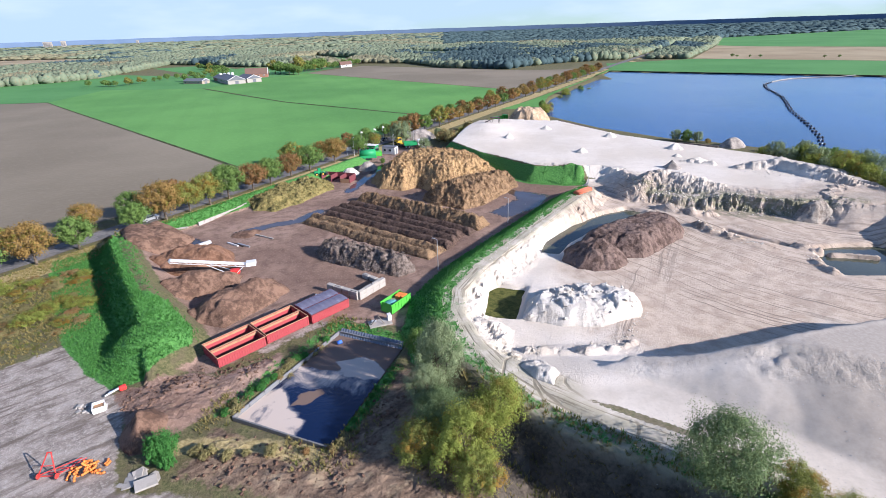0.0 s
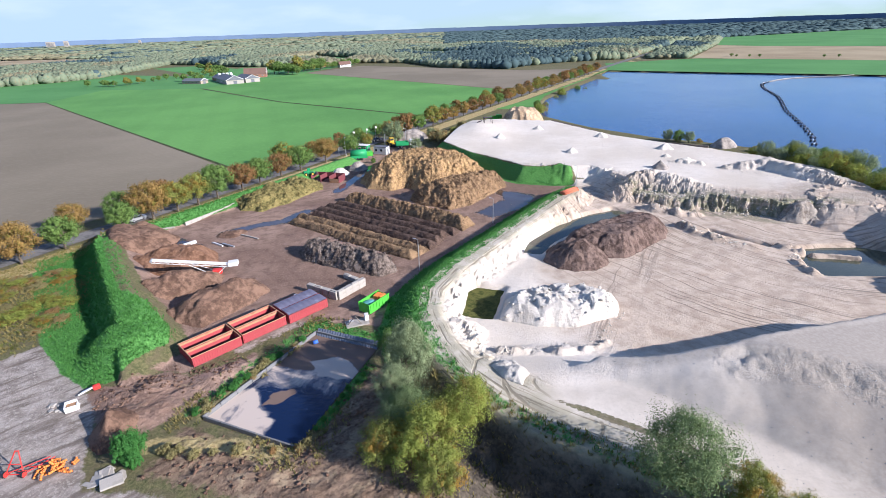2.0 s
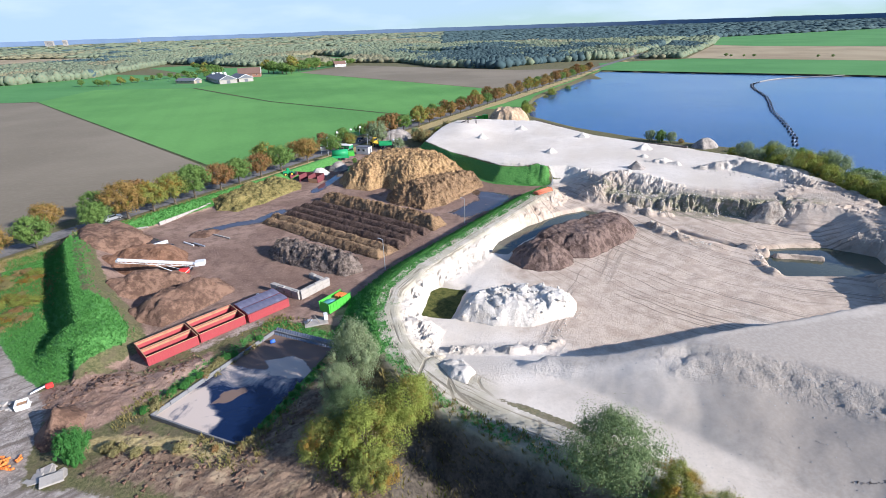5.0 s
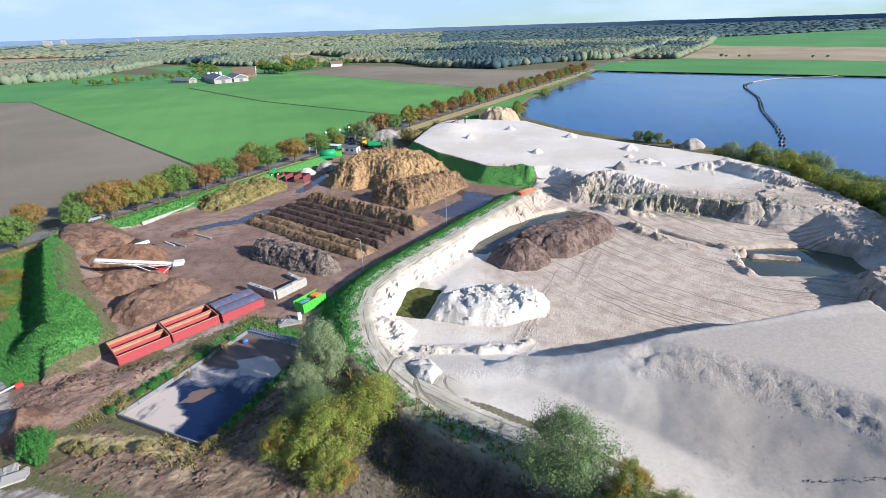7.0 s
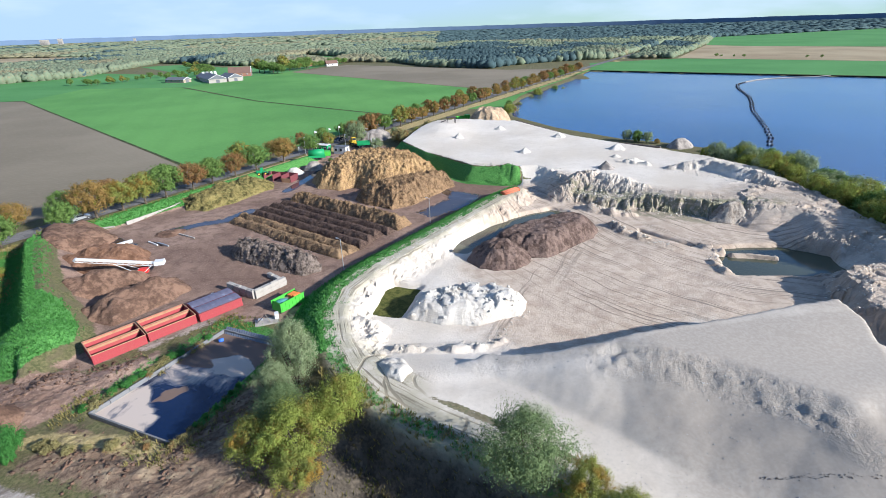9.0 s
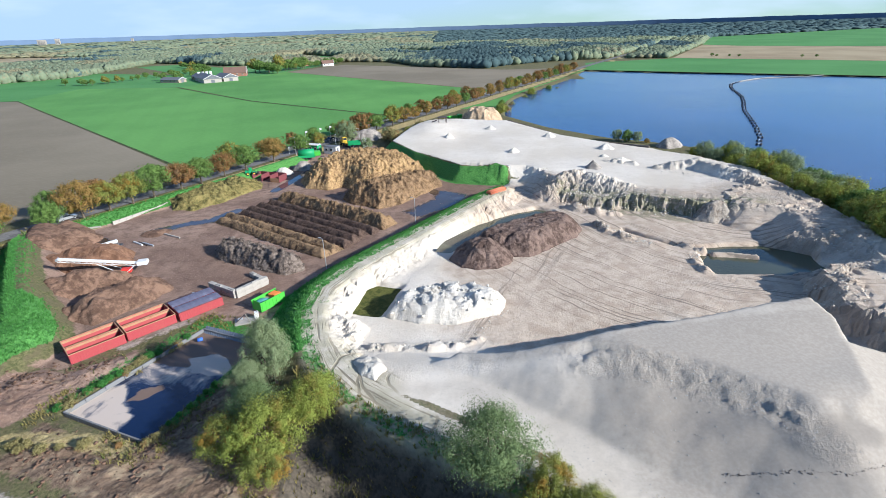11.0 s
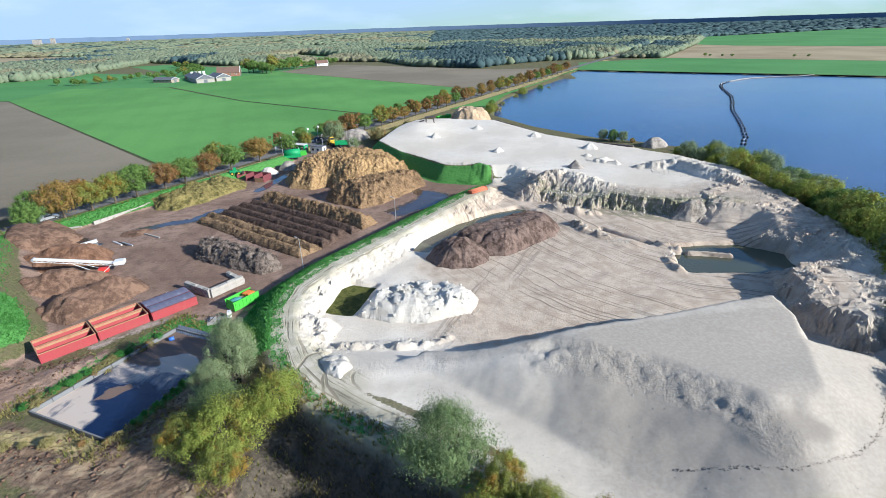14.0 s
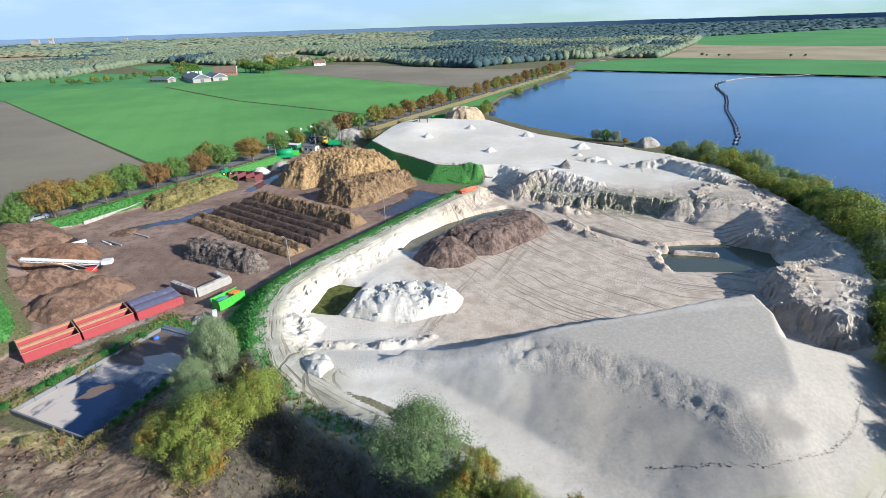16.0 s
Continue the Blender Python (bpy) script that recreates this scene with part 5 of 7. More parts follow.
mound("sand_mound", [(26.5, 224), (30, 217.5), (38, 215), (46.5, 220), (47, 228), (40, 236), (31, 234)], 6.2, M_TANSAND, "large tan sand heap at the plateau's end", "heap", 0.45, 0.9, 1.8, 191, step=0.35)
for k, (x, y, r, h) in enumerate(((41.5, 150.5, 2.0, 1.7), (56.2, 171.6, 2.3, 1.6), (21.7, 172.9, 2.0, 1.8), (37.6, 188.3, 2.1, 1.6), (70.2, 151.2, 2.6, 1.9), (60.1, 130.0, 2.5, 2.2), (66.5, 141.5, 1.6, 0.9), (70, 136, 2.6, 1.2))):
    mound("sand_cone", oval(x, y, r, r * 0.9, 0, 14, k), h * 0.95, M_WHITESAND if k != 5 else M_GREYHEAP, "small white sand cone tipped on the plateau", "heap", 0.0, 0.06, 0.8, 200 + k, "sand cones on the plateau", 0.22, sharp=0.8)


# ---- trees and bushes ----
def leaf_cloud(r, centres, each, size, stretch_z=1.0, upright=0.0):
    """Leaf quads scattered in clumps; centres: rows of x, y, z, radius."""
    C = np.repeat(np.asarray(centres), each, 0)
    n = len(C)
    d = np.clip(r.normal(size=(n, 3)), -1.5, 1.5)
    p = C[:, :3] + d * (C[:, 3] * 0.42)[:, None] * np.array((1, 1, stretch_z))
    axis = p * np.array((1, 1, 0)) / (np.abs(p[:, :2]).max() + 0.1)
    m = d * 0.9 + axis * 0.9 + np.array((0, 0, 0.55)) + 0.26 * r.normal(size=(n, 3))
    m /= np.linalg.norm(m, axis=1, keepdims=True) + 1e-6
    u = r.normal(size=(n, 3)) + np.array((0, 0, upright))
    u -= m * (u * m).sum(1, keepdims=True)
    u /= np.linalg.norm(u, axis=1, keepdims=True) + 1e-6
    v = np.cross(m, u)
    s = (size * r.uniform(0.6, 1.25, n))[:, None]
    verts = np.stack([p - u * s, p + v * s * 0.7, p + u * s, p - v * s * 0.7], 1).reshape(-1, 3)
    return verts, np.arange(4 * n).reshape(-1, 4)


def crown_centres(r, n, low, high, wide, squash=0.85):
    """Clump centres over a rounded crown, with gaps."""
    out = []
    mid, half = (low + high) / 2, (high - low) / 2
    lobes = r.uniform(0.75, 1.15, 9)
    for i in range(n):
        z = r.uniform(-0.92, 1.0)
        a = r.uniform(0, 2 * math.pi)
        k = math.sqrt(max(1 - z * z, 0.02)) * lobes[int(a / (2 * math.pi) * 9) % 9] * (r.uniform(0.45, 1.0) if i % 6 else r.uniform(1.0, 1.2))
        s = wide * r.uniform(0.14, 0.4)
        out.append((wide * k * math.cos(a), wide * k * math.sin(a), mid + half * squash * z, s))
    return out


def tree(name, seed, tall, wide, low, leaf, label, clumps=60, each=70, size=0.2, stems=1, category="tree"):
    """A tree of 1 metre scale: tapered trunk with limbs, and a crown of leaves."""
    r = np.random.RandomState(seed)
    ob = thing(name, (0, 0, 0), 0, label, category)
    centres = crown_centres(r, clumps, low, tall, wide)
    bm = bmesh.new()
    thick = 0.028 * tall + 0.03
    for s in range(stems):
        ang, lean = r.uniform(0, 6.28), (0.0 if stems == 1 else r.uniform(0.08, 0.25) * tall)
        top = Vector((math.cos(ang) * lean, math.sin(ang) * lean, tall * 0.62))
        fork = Vector((top.x * 0.4, top.y * 0.4, max(low * 0.9, tall * 0.25)))
        k = thick if stems == 1 else thick * 0.6
        rod((top.x * 0.05, top.y * 0.05, -0.4), fork, k * 1.15, bm, 8, k * 0.8)
        rod(fork, top, k * 0.8, bm, 6, k * 0.3)
        for c in centres[s::max(1, clumps // 9) * stems]:
            rod(fork.lerp(top, r.uniform(0.0, 0.8)), c[:3], k * 0.32, bm, 5, k * 0.08)
    part("trunk", bm, M_BARK, ob)
    v, f = leaf_cloud(r, centres, each, size, 1.0 if category == "tree" and stems == 1 else 1.5, 0.0 if stems == 1 else 1.6)
    crown = new("crown", mesh("crown", v, f, leaf))
    crown.parent = ob
    return ob


oak_label = "roadside oak with %s leaves beside the country road"
oaks = [tree("oak_tree", 1, 9.5, 4.9, 2.2, M_LEAF_ORANGE, oak_label % "orange-brown autumn", 150, 46, 0.19),
        tree("oak_tree", 2, 8.3, 4.3, 2.0, M_LEAF_GREEN, oak_label % "fresh green", 140, 46, 0.19),
        tree("oak_tree", 3, 9.8, 4.5, 2.4, M_LEAF_YELLOW, oak_label % "yellowing green", 140, 46, 0.19),
        tree("oak_tree", 4, 9.0, 4.6, 2.3, M_LEAF_RUST, oak_label % "rust-brown", 130, 46, 0.19),
        tree("oak_tree", 5, 8.8, 4.5, 2.2, M_LEAF_GREEN, oak_label % "dense green", 140, 46, 0.19)]
far_oaks = [tree("oak_tree", 31 + k, t, w, 2.2, m, oak_label % words, 90, 30, 0.3) for k, (t, w, m, words) in enumerate(((9.5, 4.8, M_LEAF_ORANGE, "orange-brown autumn"), (8.3, 4.3, M_LEAF_GREEN, "fresh green"),
            (9.6, 4.5, M_LEAF_YELLOW, "yellowing green"), (9.0, 4.6, M_LEAF_RUST, "rust-brown"), (8.8, 4.5, M_LEAF_GREEN, "dense green")))]
placed = set()


def plant(ob, x, y, scale=1.0, turn=0.0, group="", z=None, sz=None):
    m = pose(x, y, (height_at(x, y) if z is None else z), 0, 0, turn) @ Matrix.Diagonal((scale, scale, sz or scale, 1))
    if ob.name in placed:
        got = copy_thing(ob, m)
    else:
        placed.add(ob.name)
        ob.matrix_basis = m
        got = ob
    return tagged(got, group=group)


r = random.Random(11)
# distance along the avenue, kind, scale
NEAR_ROW = ((80.5, 1, 0.9), (87.5, 0, 0.9), (94.3, 1, 0.95), (105, 1, 0.88), (111, 0, 1.1), (116.5, 2, 0.8), (121.5, 2, 1.08), (126.5, 4, 1.0), (133.5, 3, 0.85), (139, 4, 0.85), (146, 3, 0.95), (153, 4, 0.9), (163, 0, 0.95), (174, 4, 0.75), (182, 2, 0.75), (195, 0, 0.9))
for v, kind, s in NEAR_ROW:
    plant(oaks[kind], -83 + 0.577 * (v - 84), v, s, r.uniform(0, 360), "avenue of oaks")
for v in (71, 62, 52, 42):
    plant(oaks[r.choice((0, 1, 3))], -83 + 0.577 * (v - 84), v, r.uniform(0.85, 1.0), r.uniform(0, 360), "avenue of oaks")
v = 204
while v < 470:
    plant(far_oaks[r.choice((0, 0, 3, 4, 2, 3))], -83 + 0.577 * (v - 84) + r.uniform(-0.6, 0.6), v, r.uniform(0.75, 1.0), r.uniform(0, 360), "avenue of oaks")
    v += r.uniform(7.5, 10.5) + (v > 300) * 3
v = 60
while v < 480:
    plant((oaks if v < 110 else far_oaks)[r.choice((0, 3, 4, 2, 3, 1))], -83 + 0.577 * (v - 84) - 8.4, v + 4.9, r.uniform(0.65, 0.85), r.uniform(0, 360), "avenue of oaks")
    v += r.uniform(9, 14) + (v > 250) * 3

willows = [tree("willow_tree", 21, 10.5, 3.4, 1.5, M_LEAF_WILLOW, "tall grey-green willow beside the slurry pond", 240, 110, 0.08, 3),
           tree("willow_tree", 22, 7.0, 4.0, 0.6, M_LEAF_SAGE, "broad grey-green willow at the pit's edge", 300, 110, 0.075, 4)]
shrubs = [tree("shrub", 23, 5.2, 3.2, 0.4, M_LEAF_SHRUB, "yellow-green shrub on the rough bank", 200, 105, 0.075, 4, "bush"),
          tree("shrub", 24, 4.0, 2.6, 0.3, M_LEAF_YELLOW, "yellowing bramble shrub on the rough bank", 150, 95, 0.075, 4, "bush"),
          tree("shrub", 25, 5.0, 2.8, 0.4, M_LEAF_GREEN, "dark green shrub beside the pond", 150, 60, 0.1, 4, "bush")]
low_shrubs = [tree("shrub", 41, 5.2, 3.2, 0.4, M_LEAF_SHRUB, "yellow-green willow shrub on the lake bank", 120, 44, 0.14, 4, "bush"),
              tree("shrub", 42, 4.0, 2.6, 0.3, M_LEAF_YELLOW, "yellowing shrub on rough ground", 90, 36, 0.14, 4, "bush"),
              tree("shrub", 43, 5.0, 2.8, 0.4, M_LEAF_GREEN, "dark green willow shrub on the lake bank", 120, 44, 0.14, 4, "bush"),
              tree("shrub", 44, 6.0, 3.0, 0.5, M_LEAF_WILLOW, "grey-green willow shrub on the lake bank", 120, 44, 0.14, 4, "bush"),
              tree("shrub", 45, 2.6, 2.4, 0.2, M_LEAF_OLIVE, "low olive-brown withered bush", 60, 30, 0.17, 3, "bush")]
herbs = tree("bramble_bush", 46, 3.6, 2.2, 0.1, M_LEAF_LUSH, "vivid green bramble and nettle bush beside the slurry pond", 150, 60, 0.1, 4, "bush")
plant(willows[0], -1.6, 47.2, 0.84, 20, "", None, 0.9)
plant(willows[0], -3.0, 44.0, 0.78, 240, "", None, 0.66)
plant(willows[0], -2.5, 50.5, 0.62, 120)
plant(willows[1], 23.8, 31.8, 1.0, 60)
plant(shrubs[0], 1.2, 36.8, 1.15, 10)
plant(willows[1], -1.2, 41.2, 0.72, 80)
plant(shrubs[0], 4.9, 41.6, 0.82, 200)
plant(shrubs[1], -3.4, 37.2, 1.0, 30)
plant(shrubs[1], 2.2, 33.5, 0.9, 130)
plant(shrubs[1], 28.6, 29.4, 0.85, 220)
plant(shrubs[1], 31.5, 27.0, 0.7, 320)
plant(low_shrubs[4], 20.5, 28.5, 1.0, 20)
plant(shrubs[1], 37, 24.5, 0.8, 90)
plant(shrubs[0], 27, 24.3, 0.85, 45)
# next four shrubs stand unseen below the view, added to shade the bank
plant(shrubs[0], 22, 23.0, 1.1, 145)
plant(shrubs[0], 33, 22, 1.0, 245)
plant(shrubs[1], 20.3, 27.2, 1.0, 15)
plant(shrubs[0], 17, 24.0, 1.1, 75)
plant(shrubs[2], -4.2, 54.0, 0.75, 0)
plant(herbs, -30.4, 38.2, 0.7, 40, "", None, 0.85)
plant(herbs, -29.2, 36.9, 0.55, 140, "", None, 0.6)
plant(herbs, -31.2, 39.2, 0.5, 240, "", None, 0.5)
for i in range(26):
    k = (i + r.random()) / 26
    x, y = -26.9 + 10.2 * k + r.uniform(-0.7, 0.5), 43.6 + 16.2 * k + r.uniform(-0.6, 0.6)
    s = r.uniform(0.22, 0.4)
    plant(r.choice((herbs, herbs, low_shrubs[4])), x, y, s, r.uniform(0, 360), "herbs along the pond's kerb", None, s * 0.75)
for i in range(9):
    x, y = -12.2 + 0.5 * i + r.uniform(-0.4, 0.4), 41.4 + 1.3 * i
    plant(herbs, x + 0.6, y, r.uniform(0.14, 0.24), r.uniform(0, 360), "herbs along the pond's kerb")
for i in range(16):
    x, y = -29 + 17 * r.random(), 38.6 + r.uniform(-0.9, 1.2)
    plant(low_shrubs[4], x, y, r.uniform(0.2, 0.36), r.uniform(0, 360), "withered herbs at the pond's corner")
# willow belt between the pit and the lake
BELT = [(100, 150), (101, 136), (101.5, 122), (101.5, 110), (101, 101), (100, 92), (100, 83), (98.5, 75), (94, 66.5), (87, 57.5), (81, 48), (77, 40.5), (73.5, 34), (71, 28)]
for i in range(len(BELT) - 1):
    (ax, ay), (bx, by) = BELT[i], BELT[i + 1]
    for j in range(10):
        k = (j + r.random()) / 10
        off = r.uniform(-1.5, 10.5)
        x, y = ax + (bx - ax) * k + off, ay + (by - ay) * k - off * 0.1
        inner = off < 2.5
        kind = r.choice((0, 1, 0, 3)) if inner else r.choice((2, 3, 3, 2, 0))
        plant(low_shrubs[kind], x, y, (r.uniform(0.6, 0.95) if inner else r.uniform(0.9, 1.3)) * (1.2 if 60 < y < 104 else 1.0), r.uniform(0, 360), "willow belt by the lake", max(height_at(x, y), -0.7))
for x, y, k, s in ((86, 178, 2, 0.85), (83, 180, 3, 0.7), (89, 176, 3, 0.7), (92, 174.5, 1, 0.5), (104, 160, 1, 0.6), (107, 155, 1, 0.6), (99, 154, 0, 0.55), (-8, 176, 3, 0.8), (2, 185, 4, 1.5), (6, 196, 1, 0.9), (-1, 192, 4, 1.6), (-3, 199, 3, 0.7),
                   (10, 212, 4, 1.3), (20, 224, 1, 0.8), (44, 241, 1, 0.9), (48, 247, 0, 0.9), (52, 258, 4, 1.4), (40, 236, 4, 1.4), (58, 282, 1, 0.8), (70, 312, 1, 0.8), (76, 324, 0, 0.9), (92, 350, 2, 0.8), (98, 352, 1, 0.7), (51, 268, 2, 0.8),
                   (-17, 189, 3, 1.5), (-21, 160, 2, 0.35)):
    plant(low_shrubs[k], x, y, s, r.uniform(0, 360), "bushes on the shore and banks")
# thicket on the waste ground beside the berm
for i in range(115):
    x, y = -92 + 36 * r.random(), 54 + 30 * r.random()
    if y < 60.5 - (x + 56) * 0.12 or x > -64.5 - (y - 80) * 0.62 or y > 79 + (x + 86) * 0.55:
        continue
    s = r.uniform(0.3, 0.6)
    plant(low_shrubs[r.choice((1, 4, 4, 4, 4, 0))], x, y, s * 1.3, r.uniform(0, 360), "thicket on the waste ground", None, s * 0.5)


# ---- far woods ----
def lump(rings, sides):
    """A rough crown: rings of (radius, height), closed by a point."""
    V = [(q * math.cos((k + 0.5 * i) * 2 * math.pi / sides), q * math.sin((k + 0.5 * i) * 2 * math.pi / sides), z) for i, (q, z) in enumerate(rings) for k in range(sides)] + [(0, 0, 1.0)]
    F = []
    for i in range(len(rings) - 1):
        for k in range(sides):
            a, b = i * sides + k, i * sides + (k + 1) % sides
            F += [(a, b, b + sides), (a, b + sides, a + sides)]
    last = (len(rings) - 1) * sides
    return np.array(V), np.array(F + [(last + k, last + (k + 1) % sides, len(V) - 1) for k in range(sides)])


def woodland():
    """Where the trees of the far woods stand: x, y and their width."""
    g = np.random.RandomState(5)
    pts, d = [], 500.0
    while d < 4600:
        s = max(4.0, d * 0.0056) if d < 1500 else d * 0.0088
        a = np.arange(-48, 48, math.degrees(s / d))
        a = np.radians(a + g.uniform(-0.9, 0.9, len(a)) * math.degrees(s / d))
        rr = d + g.uniform(-1.6, 1.6, len(a)) * s
        pts.append(np.stack([rr * np.sin(a), rr * np.cos(a), s * g.uniform(0.65, 1.35, len(a))], 1))
        d += s * 0.9
    P = np.concatenate(pts)
    X, Y = P[:, 0], P[:, 1]
    wood = inside(X, Y, [(-434, 508), (-402, 541), (-385, 580), (-404, 676), (-412, 730), (-430, 826), (-350, 775), (-262, 700), (-200, 690), (-150, 650), (-112, 705), (-42, 671), (0, 575), (62, 528), (90, 560), (140, 596), (216, 618), (276, 588), (448, 872), (634, 1222), (1218, 1497), (3900, 2600), (3900, 4700), (-4600, 4700), (-4600, 1500), (-1500, 700), (-700, 430)]) < 0
    for C in CLEAR:
        wood &= inside(X, Y, C) > 6
    wood &= fbm(X / 260, Y / 190, 77, 4) > -0.2
    wood &= np.abs((X + 83 - 0.577 * (Y - 84))) > 12
    return P[wood], g


def wood_meshes():
    P, g = woodland()
    far = np.hypot(P[:, 0], P[:, 1])
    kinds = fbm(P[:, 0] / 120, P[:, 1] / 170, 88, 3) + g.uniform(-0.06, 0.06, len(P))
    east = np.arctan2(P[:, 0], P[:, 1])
    # dark bluish colour grows eastward and far off, painting cloud shade and haze
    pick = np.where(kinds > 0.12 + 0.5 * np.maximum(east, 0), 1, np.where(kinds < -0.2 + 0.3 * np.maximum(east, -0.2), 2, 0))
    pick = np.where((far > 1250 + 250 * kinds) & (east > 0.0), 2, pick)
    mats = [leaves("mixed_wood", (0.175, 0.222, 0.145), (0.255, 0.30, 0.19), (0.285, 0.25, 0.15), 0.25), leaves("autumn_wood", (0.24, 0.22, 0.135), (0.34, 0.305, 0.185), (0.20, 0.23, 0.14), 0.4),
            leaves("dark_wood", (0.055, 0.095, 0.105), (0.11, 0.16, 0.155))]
    height = 6.8 + 7 * fbm(P[:, 0] / 60, P[:, 1] / 60, 99, 3)
    for k, (name, words) in enumerate((("woodland", "mixed green and brown autumn woodland"), ("autumn_woodland", "yellow-brown autumn woodland"), ("dark_woodland", "dark conifer woodland, its far east coloured for cloud shade and haze"))):
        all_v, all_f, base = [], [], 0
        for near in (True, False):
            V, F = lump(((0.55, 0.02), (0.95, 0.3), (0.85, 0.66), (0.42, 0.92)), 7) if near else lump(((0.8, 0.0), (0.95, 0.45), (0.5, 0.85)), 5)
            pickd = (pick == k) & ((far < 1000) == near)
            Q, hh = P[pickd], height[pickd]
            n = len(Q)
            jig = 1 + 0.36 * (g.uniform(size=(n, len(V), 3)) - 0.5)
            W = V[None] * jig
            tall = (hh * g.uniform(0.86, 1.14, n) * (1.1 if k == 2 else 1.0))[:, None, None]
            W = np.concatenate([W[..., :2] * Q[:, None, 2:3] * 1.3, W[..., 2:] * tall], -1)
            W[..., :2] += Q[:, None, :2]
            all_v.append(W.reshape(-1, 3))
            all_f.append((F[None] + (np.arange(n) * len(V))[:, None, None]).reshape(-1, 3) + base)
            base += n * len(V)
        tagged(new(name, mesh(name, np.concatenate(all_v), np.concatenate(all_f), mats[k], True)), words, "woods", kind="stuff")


wood_meshes()


def hedge_rows():
    """Bushy rows and copses among the fields."""
    n = 0
    for (ax, ay), (bx, by), gap, s in (((-300, 470), (-250, 610), 8, 0.9), ((-255, 620), (-330, 700), 8, 1.0), ((-165, 560), (-140, 610), 6, 1.7), ((-150, 590), (-110, 690), 7, 1.2), ((318, 600), (350, 575), 9, 0.5), ((390, 545), (405, 535), 8, 0.5),
                                       ((-250, 500), (-235, 560), 9, 0.9), ((-330, 480), (-300, 470), 9, 0.9), ((-185, 565), (-150, 545), 7, 1.8)):
        length = math.hypot(bx - ax, by - ay)
        for i in range(int(length / gap)):
            k = (i + r.random()) / max(1, int(length / gap))
            x, y = ax + (bx - ax) * k + r.uniform(-2, 2), ay + (by - ay) * k + r.uniform(-2, 2)
            plant(far_oaks[r.choice((1, 4, 4, 1, 1, 2))], x, y, s * r.uniform(0.7, 1.1), r.uniform(0, 360), "trees among the fields", 0.0)


hedge_rows()


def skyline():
    """The last rise of woods at the horizon, distance haze painted into its blue."""
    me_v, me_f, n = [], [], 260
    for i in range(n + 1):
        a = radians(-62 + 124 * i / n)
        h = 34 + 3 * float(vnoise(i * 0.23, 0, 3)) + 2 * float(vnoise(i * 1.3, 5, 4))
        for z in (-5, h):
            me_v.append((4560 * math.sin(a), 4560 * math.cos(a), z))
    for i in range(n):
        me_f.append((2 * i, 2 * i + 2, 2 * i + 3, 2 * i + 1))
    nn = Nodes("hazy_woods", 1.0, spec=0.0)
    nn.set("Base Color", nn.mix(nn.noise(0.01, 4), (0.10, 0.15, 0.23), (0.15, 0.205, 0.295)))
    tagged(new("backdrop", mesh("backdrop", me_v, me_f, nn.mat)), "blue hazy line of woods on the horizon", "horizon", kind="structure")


skyline()


# ---- grass, herbs and pebbles ----
def tufts(name, pick, count, tall, width, material, label, seed):
    """Blades in tufts wherever pick(x, y) allows; uncountable, so one object."""
    g = np.random.RandomState(seed)
    x, y = g.uniform(-90, 60, count * 12), g.uniform(26, 140, count * 12)
    i, j = np.clip(np.searchsorted(gx, x) - 1, 0, nx - 2), np.clip(np.searchsorted(gy, y) - 1, 0, ny - 2)
    ok = g.uniform(size=len(x)) < pick[j, i]
    x, y, i, j = x[ok][:count], y[ok][:count], i[ok][:count], j[ok][:count]
    z = GZ[j, i] + (GZ[j, i + 1] - GZ[j, i]) * (x - gx[i]) / (gx[i + 1] - gx[i]) + (GZ[j + 1, i] - GZ[j, i]) * (y - gy[j]) / (gy[j + 1] - gy[j])
    B = 6
    P = np.repeat(np.stack([x, y, z - 0.06], -1), B, 0)
    n = len(P)
    a = g.uniform(0, 6.283, n)
    out = np.stack([np.cos(a), np.sin(a), np.zeros(n)], -1)
    side = np.stack([-np.sin(a), np.cos(a), np.zeros(n)], -1) * width * g.uniform(0.6, 1.3, n)[:, None]
    base = P + out * g.uniform(0.02, 0.2, n)[:, None]
    h = tall * g.uniform(0.5, 1.2, n)[:, None]
    tip = base + out * h * 0.55 + np.array((0, 0, 1.0)) * h
    verts = np.stack([base - side, base + side, tip], 1).reshape(-1, 3)
    tagged(new(name, mesh(name, verts, np.arange(3 * n).reshape(-1, 3), material)), label, "grass", kind="stuff")


lush = np.clip(grass * 1.3 - 0.35, 0, 1)
tufts("grass", lush * smooth(140, 110, GY), 17000, 0.36, 0.07, leaves("grass_blades", (0.055, 0.17, 0.036), (0.13, 0.34, 0.08)), "lush green grass and nettles on the banks", 3)
rough_land = np.maximum.reduce([smooth(3.0, 1.5, np.abs(inside(GX, GY, POND) - 1.8)) * 0.6 * smooth(-8, -12, GX + 0.2 * (GY - 50)) * smooth(-0.02, 0.12, fbm(GX * 0.2, GY * 0.2, 99, 3)), cover(CHURNED, 2) * 0.2 * smooth(-6, 2, GX), smooth(9, 6, track_d) * (track_side < 0) * smooth(50, 44, GY) * 0.6,
                                smooth(7, 4, np.abs(rd - 1.5)) * (rside < 0) * 0.5, cover([(-92, 80), (-62, 80), (-57, 64), (-60, 56), (-92, 58)], 3) * 0.8])
tufts("dry_grass", rough_land, 9000, 0.45, 0.07, leaves("dry_blades", (0.16, 0.13, 0.04), (0.36, 0.30, 0.12), (0.12, 0.15, 0.03), 0.35), "dry yellow-brown grass and herbs on rough ground", 5)


